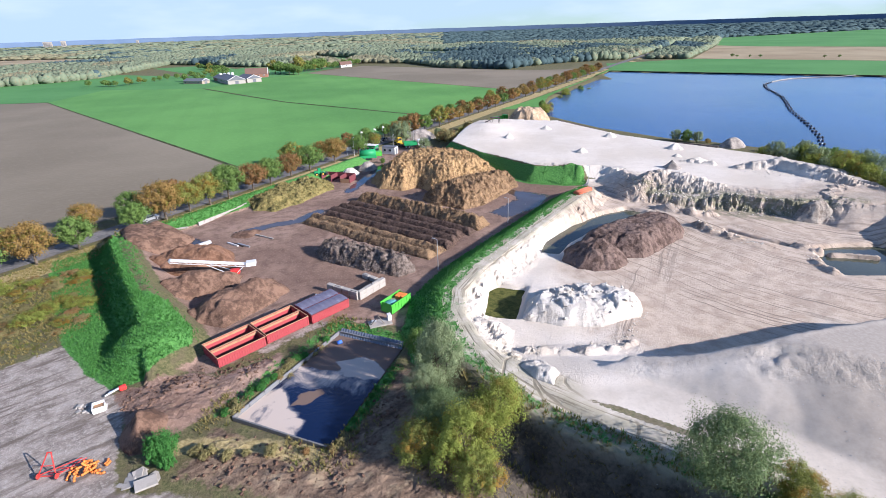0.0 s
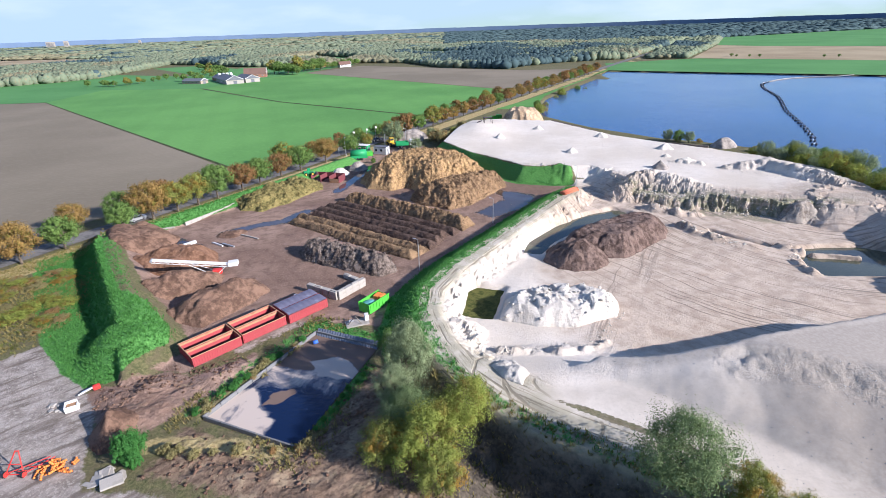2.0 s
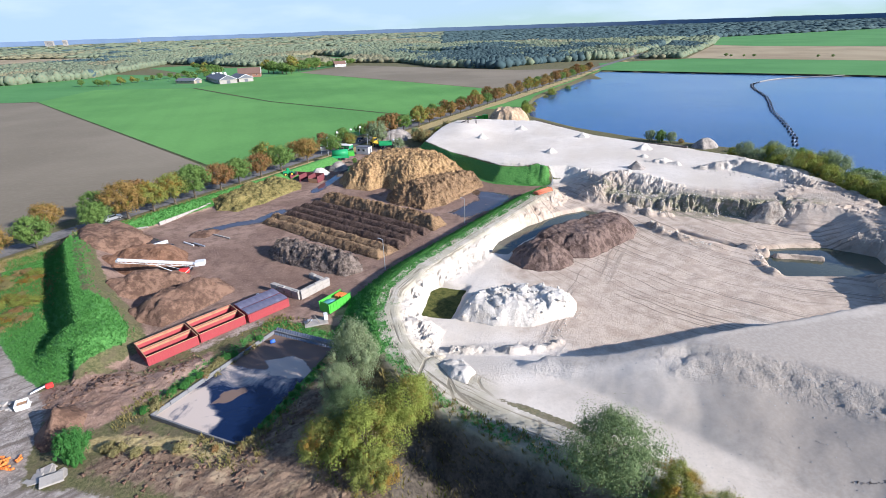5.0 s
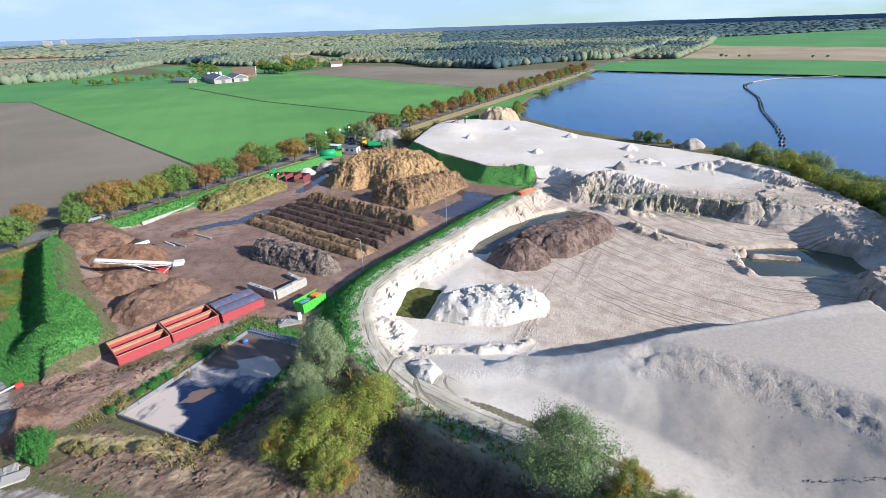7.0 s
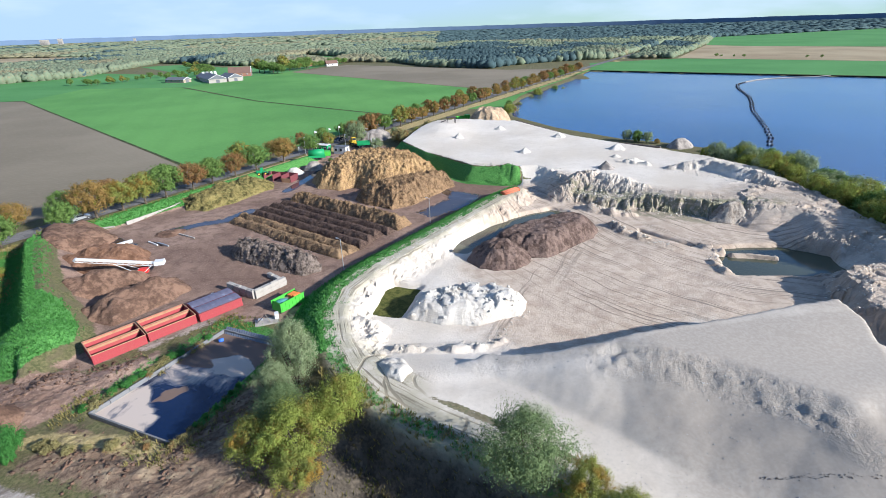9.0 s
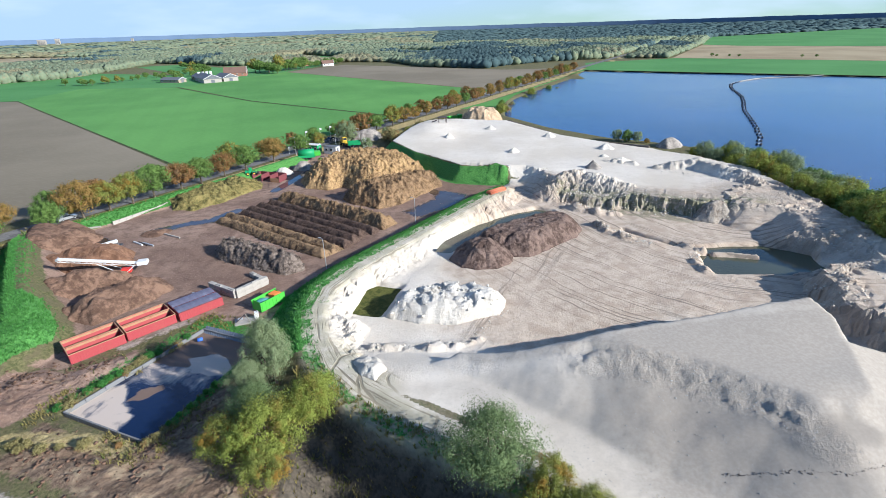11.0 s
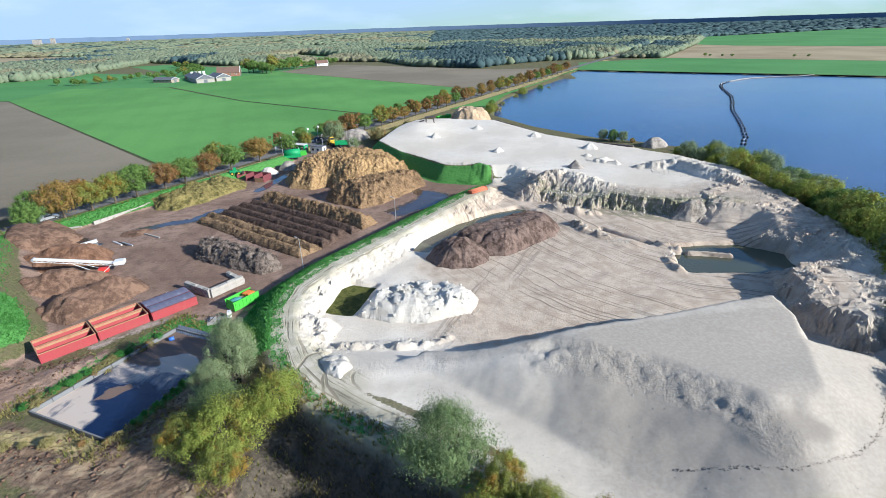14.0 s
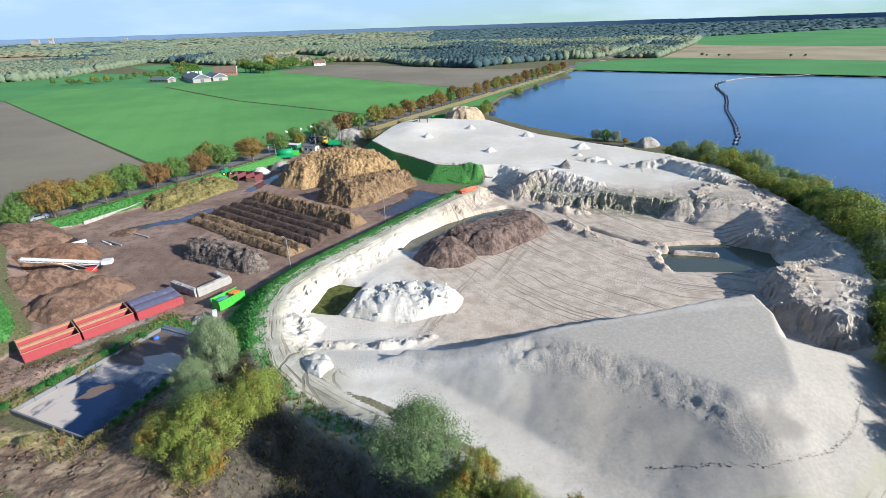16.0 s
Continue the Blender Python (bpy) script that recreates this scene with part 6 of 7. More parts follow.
def pebbles():
    g = np.random.RandomState(9)
    n = 900
    x, y = g.uniform(18, 58, n), g.uniform(27, 40, n)
    far = inside(x, y, DOME) > 3.5
    x, y = x[far], y[far]
    z = np.array([height_at(a, b) for a, b in zip(x, y)])
    n = len(x)
    ico = bmesh.new()
    bmesh.ops.create_icosphere(ico, subdivisions=1, radius=1.0)
    ico.verts.index_update()
    V, F = np.array([v.co[:] for v in ico.verts]), np.array([[v.index for v in f.verts] for f in ico.faces])
    ico.free()
    s = (0.015 + 0.045 * g.uniform(size=n) ** 3)[:, None, None]
    W = V[None] * (1 + 0.5 * (g.uniform(size=(n, len(V), 1)) - 0.5)) * s * np.array((1.2, 1.0, 0.8)) + np.stack([x, y, z], -1)[:, None, :]
    tagged(new("pebbles", mesh("pebbles", W.reshape(-1, 3), (F[None] + (np.arange(n) * len(V))[:, None, None]).reshape(-1, 3), M_SILT)), "scattered grey pebbles and clods on the sand", "stones", kind="stuff")


pebbles()


def clods(lines, count, low, high, material, label, seed):
    """Broken lumps along scarps and rims; uncountable, so one object."""
    g = np.random.RandomState(seed)
    x, y = [], []
    for (ax, ay), (bx, by), wide, share in lines:
        n = int(count * share)
        k, off = g.uniform(size=n), g.normal(size=n) * wide
        w = math.hypot(bx - ax, by - ay)
        x.append(ax + (bx - ax) * k - (by - ay) / w * off)
        y.append(ay + (by - ay) * k + (bx - ax) / w * off)
    x, y = np.concatenate(x), np.concatenate(y)
    z = np.array([height_at(a, b) for a, b in zip(x, y)])
    n = len(x)
    box_v = np.array([(i, j, k) for i in (-1, 1) for j in (-1, 1) for k in (-1, 1)], float)
    box_f = np.array([(0, 1, 3, 2), (4, 6, 7, 5), (0, 4, 5, 1), (2, 3, 7, 6), (0, 2, 6, 4), (1, 5, 7, 3)])
    s = (low + (high - low) * g.uniform(size=n) ** 2.2)[:, None, None]
    W = box_v[None] * (1 + 0.7 * (g.uniform(size=(n, 8, 3)) - 0.5)) * s * np.array((1.2, 0.8, 0.6))
    a = g.uniform(0, 6.283, n)
    c, q = np.cos(a)[:, None], np.sin(a)[:, None]
    W = np.stack([W[..., 0] * c - W[..., 1] * q, W[..., 0] * q + W[..., 1] * c, W[..., 2] + 0.3 * W[..., 0]], -1) + np.stack([x, y, z], -1)[:, None, :]
    tagged(new("clods", mesh("clods", W.reshape(-1, 3), (box_f[None] + (np.arange(n) * 8)[:, None, None]).reshape(-1, 4), material)), label, "clods", kind="stuff")


clods((((34, 44.4), (43, 41.0), 0.9, 0.2), ((43, 41.0), (49, 37.0), 1.0, 0.35), ((49, 37.0), (53, 31.8), 0.8, 0.25), ((22, 48), (34, 45), 0.5, 0.08), ((10, 53.8), (22, 54.4), 0.8, 0.06)), 320, 0.025, 0.06, M_SILT, "broken grey sand crumbs along a crumbled scarp", 12)
# footprint trail: small dark crumbs stand for the shadows in the prints
clods((((44, 30.2), (49.1, 29.3), 0.12, 0.2), ((49.1, 29.3), (53.5, 28.3), 0.12, 0.15), ((53.5, 28.3), (59.6, 30.0), 0.12, 0.2), ((59.6, 30.0), (63.8, 32.5), 0.12, 0.2), ((63.8, 32.5), (68, 37), 0.12, 0.25)), 420, 0.015, 0.05, M_ROOTS, "footprint trail across the sand, its shadows drawn as dark crumbs", 13)
clods((((47, 117), (56, 110), 1.6, 0.16), ((56, 110), (74, 101), 1.5, 0.2), ((50, 107), (58, 103), 0.9, 0.1), ((51.6, 96.6), (59.4, 85.6), 0.8, 0.08), ((64.2, 79), (67.5, 83), 0.7, 0.04), ((78, 126), (94, 110), 1.8, 0.1), ((83, 96), (75, 104), 2.0, 0.04),
       ((90, 84), (90, 70), 2.4, 0.16), ((89, 69), (77, 66), 1.8, 0.1), ((77, 66), (76, 57), 1.6, 0.06)), 1500, 0.03, 0.17, M_PALECLOD, "broken slabs of pale sand fallen from the dug faces", 22)
clods((((4.6, 60), (7, 55), 0.9, 0.12), ((9, 53.8), (22, 54.4), 0.7, 0.14), ((5.2, 74), (13, 87), 0.9, 0.22), ((13, 87), (33, 113), 1.0, 0.32), ((3.6, 62), (5.2, 74), 0.7, 0.1), ((22, 54.6), (29, 63), 0.35, 0.1)), 520, 0.03, 0.13, M_PALECLOD, "broken slabs of white sand along the pit wall", 23)
clods((((-40, 47), (-25, 54), 1.6, 0.5), ((-27, 38), (-10, 34), 2.0, 0.3), ((-14, 36), (-5, 46), 1.5, 0.2)), 700, 0.04, 0.2, M_PEAT, "clods of churned brown soil", 18)


# ---- yard: containers, skips, walls, machines ----
def ground_z(x, y, extra=0.0):
    return float(plan_height(np.array([[x]]), np.array([[y]]))[0, 0]) + extra


def open_container(covered, label):
    """A long corrugated open container: walls with ribs, floor, top rail, inside skin; or with a sheeted top."""
    long, wide, tall = 6.7, 2.35, 1.45
    ob = thing("open_container", (0, 0, 0), 0, label, "container")
    for s in (-1, 1):
        part("side_wall", box((long, 0.06, tall), (0, s * (wide / 2 - 0.03), 0)), M_RED, ob)
        part("end_wall", box((0.06, wide - 0.12, tall), (s * (long / 2 - 0.03), 0, 0)), M_RED, ob)
    for s in (-1, 1):
        for i in range(19):
            part("rib", box((0.13, 0.05, tall - 0.12), (-long / 2 + 0.2 + i * (long - 0.4) / 18, s * (wide / 2 + 0.02), 0.05), 0, bevel=0.015), M_RED, ob)
        for i in range(5):
            part("rib", box((0.05, 0.13, tall - 0.12), (s * (long / 2 + 0.02), -wide / 2 + 0.3 + i * (wide - 0.6) / 4, 0.05)), M_RED, ob)
    bm = bmesh.new()
    for s in (-1, 1):
        box((long + 0.1, 0.12, 0.1), (0, s * (wide / 2), tall - 0.04), 0, bm, 0.015)
        box((0.12, wide - 0.12, 0.1), (s * long / 2, 0, tall - 0.04), 0, bm, 0.015)
    part("top_rail", bm, M_MAROON if covered else M_RUST, ob)
    # dark block 0.3 m high; the orange skin stays near the rim
    part("floor", box((long - 0.12, wide - 0.12, 0.3)), M_DARKSTEEL, ob, "dark block on the floor")
    if covered:
        bm = bmesh.new()
        rows, cols = 14, 6
        grid = [[bm.verts.new((-long / 2 + 0.05 + (long - 0.1) * i / rows, -wide / 2 + 0.05 + (wide - 0.1) * j / cols, tall + 0.07 + 0.10 * math.sin(math.pi * j / cols) + 0.03 * ((i % 2) - 0.5))) for j in range(cols + 1)] for i in range(rows + 1)]
        for i in range(rows):
            for j in range(cols):
                bm.faces.new((grid[i][j], grid[i + 1][j], grid[i + 1][j + 1], grid[i][j + 1]))
        part("cover_sheet", bm, plain("faded_cover", (0.15, 0.14, 0.19), 0.5, 0, (0.34, 0.38, 0.46), 0.7, 0.5), ob, "dark violet-grey sheet cover")
    else:
        bm = bmesh.new()
        for s in (-1, 1):
            box((long - 0.2, 0.03, 0.34), (0, s * (wide / 2 - 0.08), tall - 0.42), 0, bm)
        part("inside_skin", bm, M_RUST, ob, "rusted orange inside wall")
    for sx in (-1, 1):
        part("skid", box((0.2, wide, 0.14), (sx * 2.4, 0, -0.14)), M_DARKSTEEL, ob)
    return ob


row_a, row_way = Vector((-30.6, 52.9)), Vector((0.689, 0.725))
row_out = Vector((-0.725, 0.689))
proto = {}
for k, (s0, off, cover_it) in enumerate(((3.4, 0.0, False), (10.4, 0.1, False), (17.5, -0.25, True))):
    for j in (0, 1):
        c = row_a + row_way * s0 + row_out * (1.2 + off + j * 2.5)
        m = pose(c.x, c.y, ground_z(c.x, c.y) + 0.1, 0, 0, math.degrees(math.atan2(row_way.y, row_way.x)) + (0.6 if j else -0.4))
        if cover_it not in proto:
            proto[cover_it] = open_container(cover_it, "long red corrugated container with a dark sheeted top" if cover_it else "long faded red container, open and rusted inside")
            proto[cover_it].matrix_basis = m
            ob = proto[cover_it]
        else:
            ob = copy_thing(proto[cover_it], m)
        tagged(ob, group="row of red containers")


def skip():
    c = L3(-8.6, 67.6)
    ob = thing("skip_container", c, 55, "bright green roll-off skip loaded with orange crates and sheeting", "skip")
    long, wide, tall = 4.6, 2.2, 1.5
    for s in (-1, 1):
        part("side_wall", box((long, 0.06, tall), (0, s * wide / 2, 0.15)), M_GREEN, ob)
        part("end_wall", box((0.06, wide, tall), (s * long / 2, 0, 0.15), 0, None, 0, -10 * s), M_GREEN, ob)
    for i in range(7):
        for s in (-1, 1):
            part("rib", box((0.1, 0.08, tall - 0.1), (-long / 2 + 0.3 + i * (long - 0.6) / 6, s * (wide / 2 + 0.05), 0.17)), M_GREEN, ob)
    part("floor", box((long, wide, 0.1), (0, 0, 0.1)), M_DARKSTEEL, ob)
    part("rim", box((long + 0.2, 0.12, 0.1), (0, -wide / 2, tall + 0.12)), M_GREEN, ob)
    part("rim", box((long + 0.2, 0.12, 0.1), (0, wide / 2, tall + 0.12)), M_GREEN, ob)
    for s in (-1, 1):
        part("roller", rod((s * 1.6, -0.9, 0.1), (s * 1.6, 0.9, 0.1), 0.1), M_DARKSTEEL, ob)
    part("load_board", box((long - 0.3, wide - 0.2, 0.9), (0, 0, 0.25)), M_WOOD, ob)
    z = c[2]
    for k, (dx, dy, s, t) in enumerate(((1.1, 0.2, (1.3, 0.8, 0.55), 8), (1.25, -0.55, (1.2, 0.6, 0.6), -5))):
        p = ob.matrix_basis @ Vector((dx, dy, 1.15))
        crate = thing("crate", p, 55 + t, "orange plastic crate lying in the green skip", "crate")
        part("body", box(s, bevel=0.04), M_ORANGE, crate)
        part("rim", box((s[0] + 0.08, s[1] + 0.08, 0.07), (0, 0, s[2] - 0.09)), M_ORANGE, crate)
    p = ob.matrix_basis @ Vector((-0.9, 0.1, 1.14))
    bm = bmesh.new()
    bmesh.ops.create_icosphere(bm, subdivisions=3, radius=0.75)
    for v in bm.verts:
        v.co = Vector((v.co.x * 1.4, v.co.y, max(v.co.z, -0.05) * 0.6)) * (1 + 0.25 * noise.noise(v.co * 2.2))
    tarp = new("tarpaulin", bm_mesh("tarpaulin", bm, plain("teal_sheet", (0.10, 0.30, 0.30), 0.5, 0, (0.2, 0.3, 0.28), 0.4), True))
    tarp.location = p
    tagged(tarp, "crumpled teal tarpaulin in the green skip", "tarpaulin")


def L3(x, y, extra=0.0):
    return (x, y, ground_z(x, y) + extra)


skip()


def block_bay():
    """Storage bay of large stacked concrete blocks, open to the yard."""
    ob = thing("block_bay", (0, 0, 0), 0, "storage bay of pale stackable concrete blocks", "bay")
    corner, a, b, d = Vector((-14.9, 70.2)), Vector((-20.6, 73.6)), Vector((-11.3, 75.0)), Vector((-15.4, 78.4))
    me = bm_mesh("block", box((1.52, 0.78, 0.74), bevel=0.05), M_CONCRETE)
    me2 = bm_mesh("block_stud", box((1.2, 0.34, 0.1), (0, 0, 0.74)), M_CONCRETE)
    for p, q, high in ((corner, a, 2), (corner, b, 2), (b, d, 1)):
        w = q - p
        n = max(2, round(w.length / 1.56))
        for i in range(n):
            c = p + w * ((i + 0.5) / n)
            for k in range(high):
                blk = new("block", me)
                blk.parent = ob
                blk.matrix_basis = pose(c.x, c.y, ground_z(c.x, c.y) - 0.04 + 0.75 * k, 0, 0, math.degrees(math.atan2(w.y, w.x)) + random.uniform(-1.5, 1.5))
                if k == high - 1 and i % 2 == 0:
                    st = new("block_stud", me2)
                    st.parent = ob
                    st.matrix_basis = blk.matrix_basis
    return ob


block_bay()


def retaining_wall():
    ob = thing("retaining_wall", (0, 0, 0), 0, "low pale concrete panel wall along the green bank", "wall", kind="structure")
    p, q = Vector((-57.6, 106.4)), Vector((-50.9, 119.2))
    w = q - p
    me = bm_mesh("panel", box((w.length / 9 - 0.06, 0.2, 1.0), bevel=0.03), M_CONCRETE)
    for i in range(9):
        c = p + w * ((i + 0.5) / 9)
        b = new("panel", me)
        b.parent = ob
        b.matrix_basis = pose(c.x, c.y, ground_z(c.x + 0.8, c.y - 0.5) - 0.15, 0, 0, math.degrees(math.atan2(w.y, w.x)) + random.uniform(-1, 1))


retaining_wall()


def street_lamp():
    ob = thing("lamp_post", (0, 0, 0), 0, "slender grey steel lamp post at the yard's edge", "lamp post")
    part("pole", rod((0, 0, -0.3), (0, 0, 6.0), 0.085, None, 10, 0.05), M_STEEL, ob)
    part("foot", rod((0, 0, -0.1), (0, 0, 0.5), 0.12, None, 10, 0.1), M_STEEL, ob)
    part("arm", rod((0, 0, 5.95), (0.55, 0, 6.1), 0.035), M_STEEL, ob)
    head = part("head", box((0.6, 0.22, 0.12), (0.75, 0, 6.04), 0, bevel=0.03), M_STEEL, ob)
    part("lens", box((0.42, 0.16, 0.03), (0.78, 0, 6.01)), M_WHITE, head)
    return ob


lamp = street_lamp()
for k, (x, y, turn, s) in enumerate(((-2.1, 80.2, 150, 1.0), (13.2, 102.8, 150, 0.95), (-32.3, 172.0, -60, 1.05), (-18.9, 176.5, -60, 1.0), (-12.5, 190, 200, 0.9), (37.5, 127.5, 150, 0.85))):
    m = pose(*L3(x, y), 0, 0, turn) @ Matrix.Diagonal((s, s, s, 1))
    if k:
        tagged(copy_thing(lamp, m), group="yard lamp posts")
    else:
        lamp.matrix_basis = m
        tagged(lamp, group="yard lamp posts")


def conveyor():
    """Long white belt conveyor on a red chassis; its head stands high over the soil heap."""
    ob = thing("belt_conveyor", (0, 0, 0), 0, "long white belt conveyor on a red wheeled chassis", "conveyor")
    hi, lo = Vector((-48.6, 77.6, 4.2)), Vector((-36.4, 81.0, 1.5))
    way, up = (lo - hi), Vector((0, 0, 1))
    side = way.cross(up).normalized()
    for s in (-1, 1):
        bm = bmesh.new()
        for dz in (0, 0.42):
            rod(hi + side * 0.45 * s + up * dz, lo + side * 0.45 * s + up * dz, 0.05, bm, 6)
        for i in range(13):
            a, b = hi + way * (i / 13), hi + way * ((i + 1) / 13)
            rod(a + side * 0.45 * s + up * (0 if i % 2 else 0.42), b + side * 0.45 * s + up * (0.42 if i % 2 else 0), 0.03, bm, 5)
        part("side_truss", bm, M_WHITE, ob)
    tip = math.degrees(math.atan2(-way.z, math.hypot(way.x, way.y)))
    turn = math.degrees(math.atan2(way.y, way.x))
    mid = (hi + lo) / 2
    part("belt_trough", box((way.length, 0.86, 0.22), (mid.x, mid.y, mid.z + 0.25), turn, None, 0.03, tip), M_WHITE, ob)
    part("belt", box((way.length - 0.1, 0.6, 0.02), (mid.x, mid.y, mid.z + 0.475), turn, None, 0, tip), M_WHITE, ob, "pale dusty belt")
    for t in (0.0, 1.0):
        p = hi + way * t + up * 0.3
        part("drum", rod(p - side * 0.5, p + side * 0.5, 0.22, None, 12), M_STEEL, ob)
    axle = hi + way * 0.78
    g = ground_z(axle.x, axle.y)
    for s in (-1, 1):
        w = Vector((axle.x, axle.y, g + 0.42)) + side * 1.0 * s
        wheel = part("wheel", rod(w - side * 0.12, w + side * 0.12, 0.42, None, 14), M_BLACK, ob)
        part("rim", rod(w - side * 0.13, w + side * 0.13, 0.22, None, 10), M_WHITE, wheel)
        part("leg", rod(w, hi + way * 0.45 + side * 0.45 * s, 0.06), M_WHITE, ob)
        part("leg", rod(w, hi + way * 0.92 + side * 0.45 * s, 0.06), M_WHITE, ob)
    part("axle", rod(Vector((axle.x, axle.y, g + 0.42)) - side * 1.1, Vector((axle.x, axle.y, g + 0.42)) + side * 1.1, 0.07), M_BRIGHTRED, ob)
    part("engine_box", box((1.6, 1.1, 0.8), (axle.x + 0.2, axle.y, g + 0.45), turn, bevel=0.06), M_BRIGHTRED, ob, "red engine cover")
    hop = hi + way * 1.0
    bm = box((1.7, 1.5, 0.7), (hop.x + 0.3, hop.y + 0.1, hop.z + 0.15), turn, bevel=0.04)
    part("hopper", bm, M_WHITE, ob)
    return ob


conveyor()


def beam(name, a, b, size, material, label, category):
    """A long straight piece lying on the ground."""
    a, b = Vector(a), Vector(b)
    ob = new(name, bm_mesh(name, box(((b - a).length, size, size), bevel=size * 0.08), material))
    c = (a + b) / 2
    ob.matrix_basis = pose(c.x, c.y, ground_z(c.x, c.y) - 0.02, 0, 0, math.degrees(math.atan2(b.y - a.y, b.x - a.x)))
    return tagged(ob, label, category)


beam("concrete_beam", (-53.6, 91.8), (-50.3, 96.0), 0.6, M_WHITE, "pale concrete beam lying on the yard", "beam")
beam("concrete_beam", (-62.0, 103.2), (-59.0, 104.3), 0.35, M_CONCRETE, "pale concrete beam beside the wall", "beam")
for k in range(3):
    beam("steel_pipe", (-46.6 + k * 1.2, 95.6 - k * 0.35), (-43.6 + k * 1.3, 93.6 - k * 0.3), 0.3, (M_WHITE, M_DARKSTEEL, M_STEEL)[k], "short steel pipe lying on the yard", "pipe")
for k in range(3):
    beam("concrete_kerb", (-42.0 + 1.6 * k, 99.6 - 0.9 * k), (-40.6 + 1.6 * k, 98.8 - 0.9 * k), 0.3, M_CONCRETE, "loose concrete kerb on the yard", "kerb")


def tank():
    c = L3(-21.7, 69.3)
    ob = thing("tank", c, 46, "pale grey cylindrical tank behind the containers", "tank")
    part("vessel", rod((-2.0, 0, 0.8), (2.0, 0, 0.8), 0.62, None, 20), M_PALEBLUE, ob, "pale blue-grey vessel", True)
    for x in (-1.3, 1.3):
        part("cradle", box((0.25, 1.1, 0.5), (x, 0, -0.05)), M_DARKSTEEL, ob)
        part("band", rod((x - 0.04, 0, 0.8), (x + 0.04, 0, 0.8), 0.64, None, 20), M_STEEL, ob)
    part("hatch", rod((0.3, 0, 1.35), (0.3, 0, 1.55), 0.25, None, 12), M_STEEL, ob)


tank()


def rubble(name, x, y, spread, n, sizes, material, label, category, flatness=0.4, seed=0):
    """Broken pieces tipped on the ground; each is a thing of its own."""
    g = random.Random(seed)
    for i in range(n):
        s = g.uniform(*sizes)
        bm = bmesh.new()
        bmesh.ops.create_cube(bm, size=1.0)
        for v in bm.verts:
            v.co += Vector((g.uniform(-0.2, 0.2), g.uniform(-0.2, 0.2), g.uniform(-0.12, 0.12)))
        bmesh.ops.scale(bm, vec=(s, s * g.uniform(0.5, 0.9), s * flatness * g.uniform(0.4, 1)), verts=bm.verts)
        bmesh.ops.bevel(bm, geom=list(bm.edges), offset=s * 0.04, segments=1, affect="EDGES")
        ob = new(name, bm_mesh(name, bm, material))
        px, py = x + g.uniform(-1, 1) * spread, y + g.uniform(-1, 1) * spread * 0.6
        ob.matrix_basis = pose(px, py, ground_z(px, py) + s * flatness * 0.3, g.uniform(-12, 12), g.uniform(-12, 12), g.uniform(0, 360))
        tagged(ob, label, category, category + "s by the lot")


rubble("concrete_slab", -31.6, 35.6, 1.6, 7, (0.7, 1.6), M_CONCRETE, "broken grey concrete slab in a rubble pile", "slab", 0.16, 3)
big = new("concrete_slab", bm_mesh("concrete_slab", box((2.0, 1.4, 0.22), bevel=0.03), M_CONCRETE))
big.matrix_basis = pose(*L3(-30.3, 34.8, 0.15), 5, 4, 35)
tagged(big, "large pale concrete slab beside rubble", "slab")
rubble("stone", -43.8, 45.6, 1.1, 9, (0.3, 0.7), M_CONCRETE, "grey broken stone lying beside the bucket", "stone", 0.6, 5)


def orange_heap():
    """A tangle of orange pipe bends and fittings."""
    g = random.Random(8)
    for i in range(34):
        x, y = -37.2 + g.gauss(0, 0.7), 36.6 + g.gauss(0, 0.35)
        h = max(0.0, 0.7 - 0.35 * abs(x + 37.2)) * g.random()
        bm = bmesh.new()
        a = Vector((0, 0, 0))
        d = Vector((g.uniform(-1, 1), g.uniform(-1, 1), g.uniform(-0.25, 0.25))).normalized()
        for k in range(3):
            b = a + d * g.uniform(0.16, 0.32)
            rod(a, b, 0.12, bm, 8)
            a, d = b, (d + Vector((g.uniform(-0.7, 0.7), g.uniform(-0.7, 0.7), g.uniform(-0.2, 0.3)))).normalized()
        ob = new("plastic_pipe", bm_mesh("plastic_pipe", bm, M_ORANGE, True))
        ob.matrix_basis = pose(x, y, ground_z(x, y) + 0.12 + h)
        tagged(ob, "bent orange plastic pipe in a tangled pile", "pipe", "tangled orange pipes")


orange_heap()


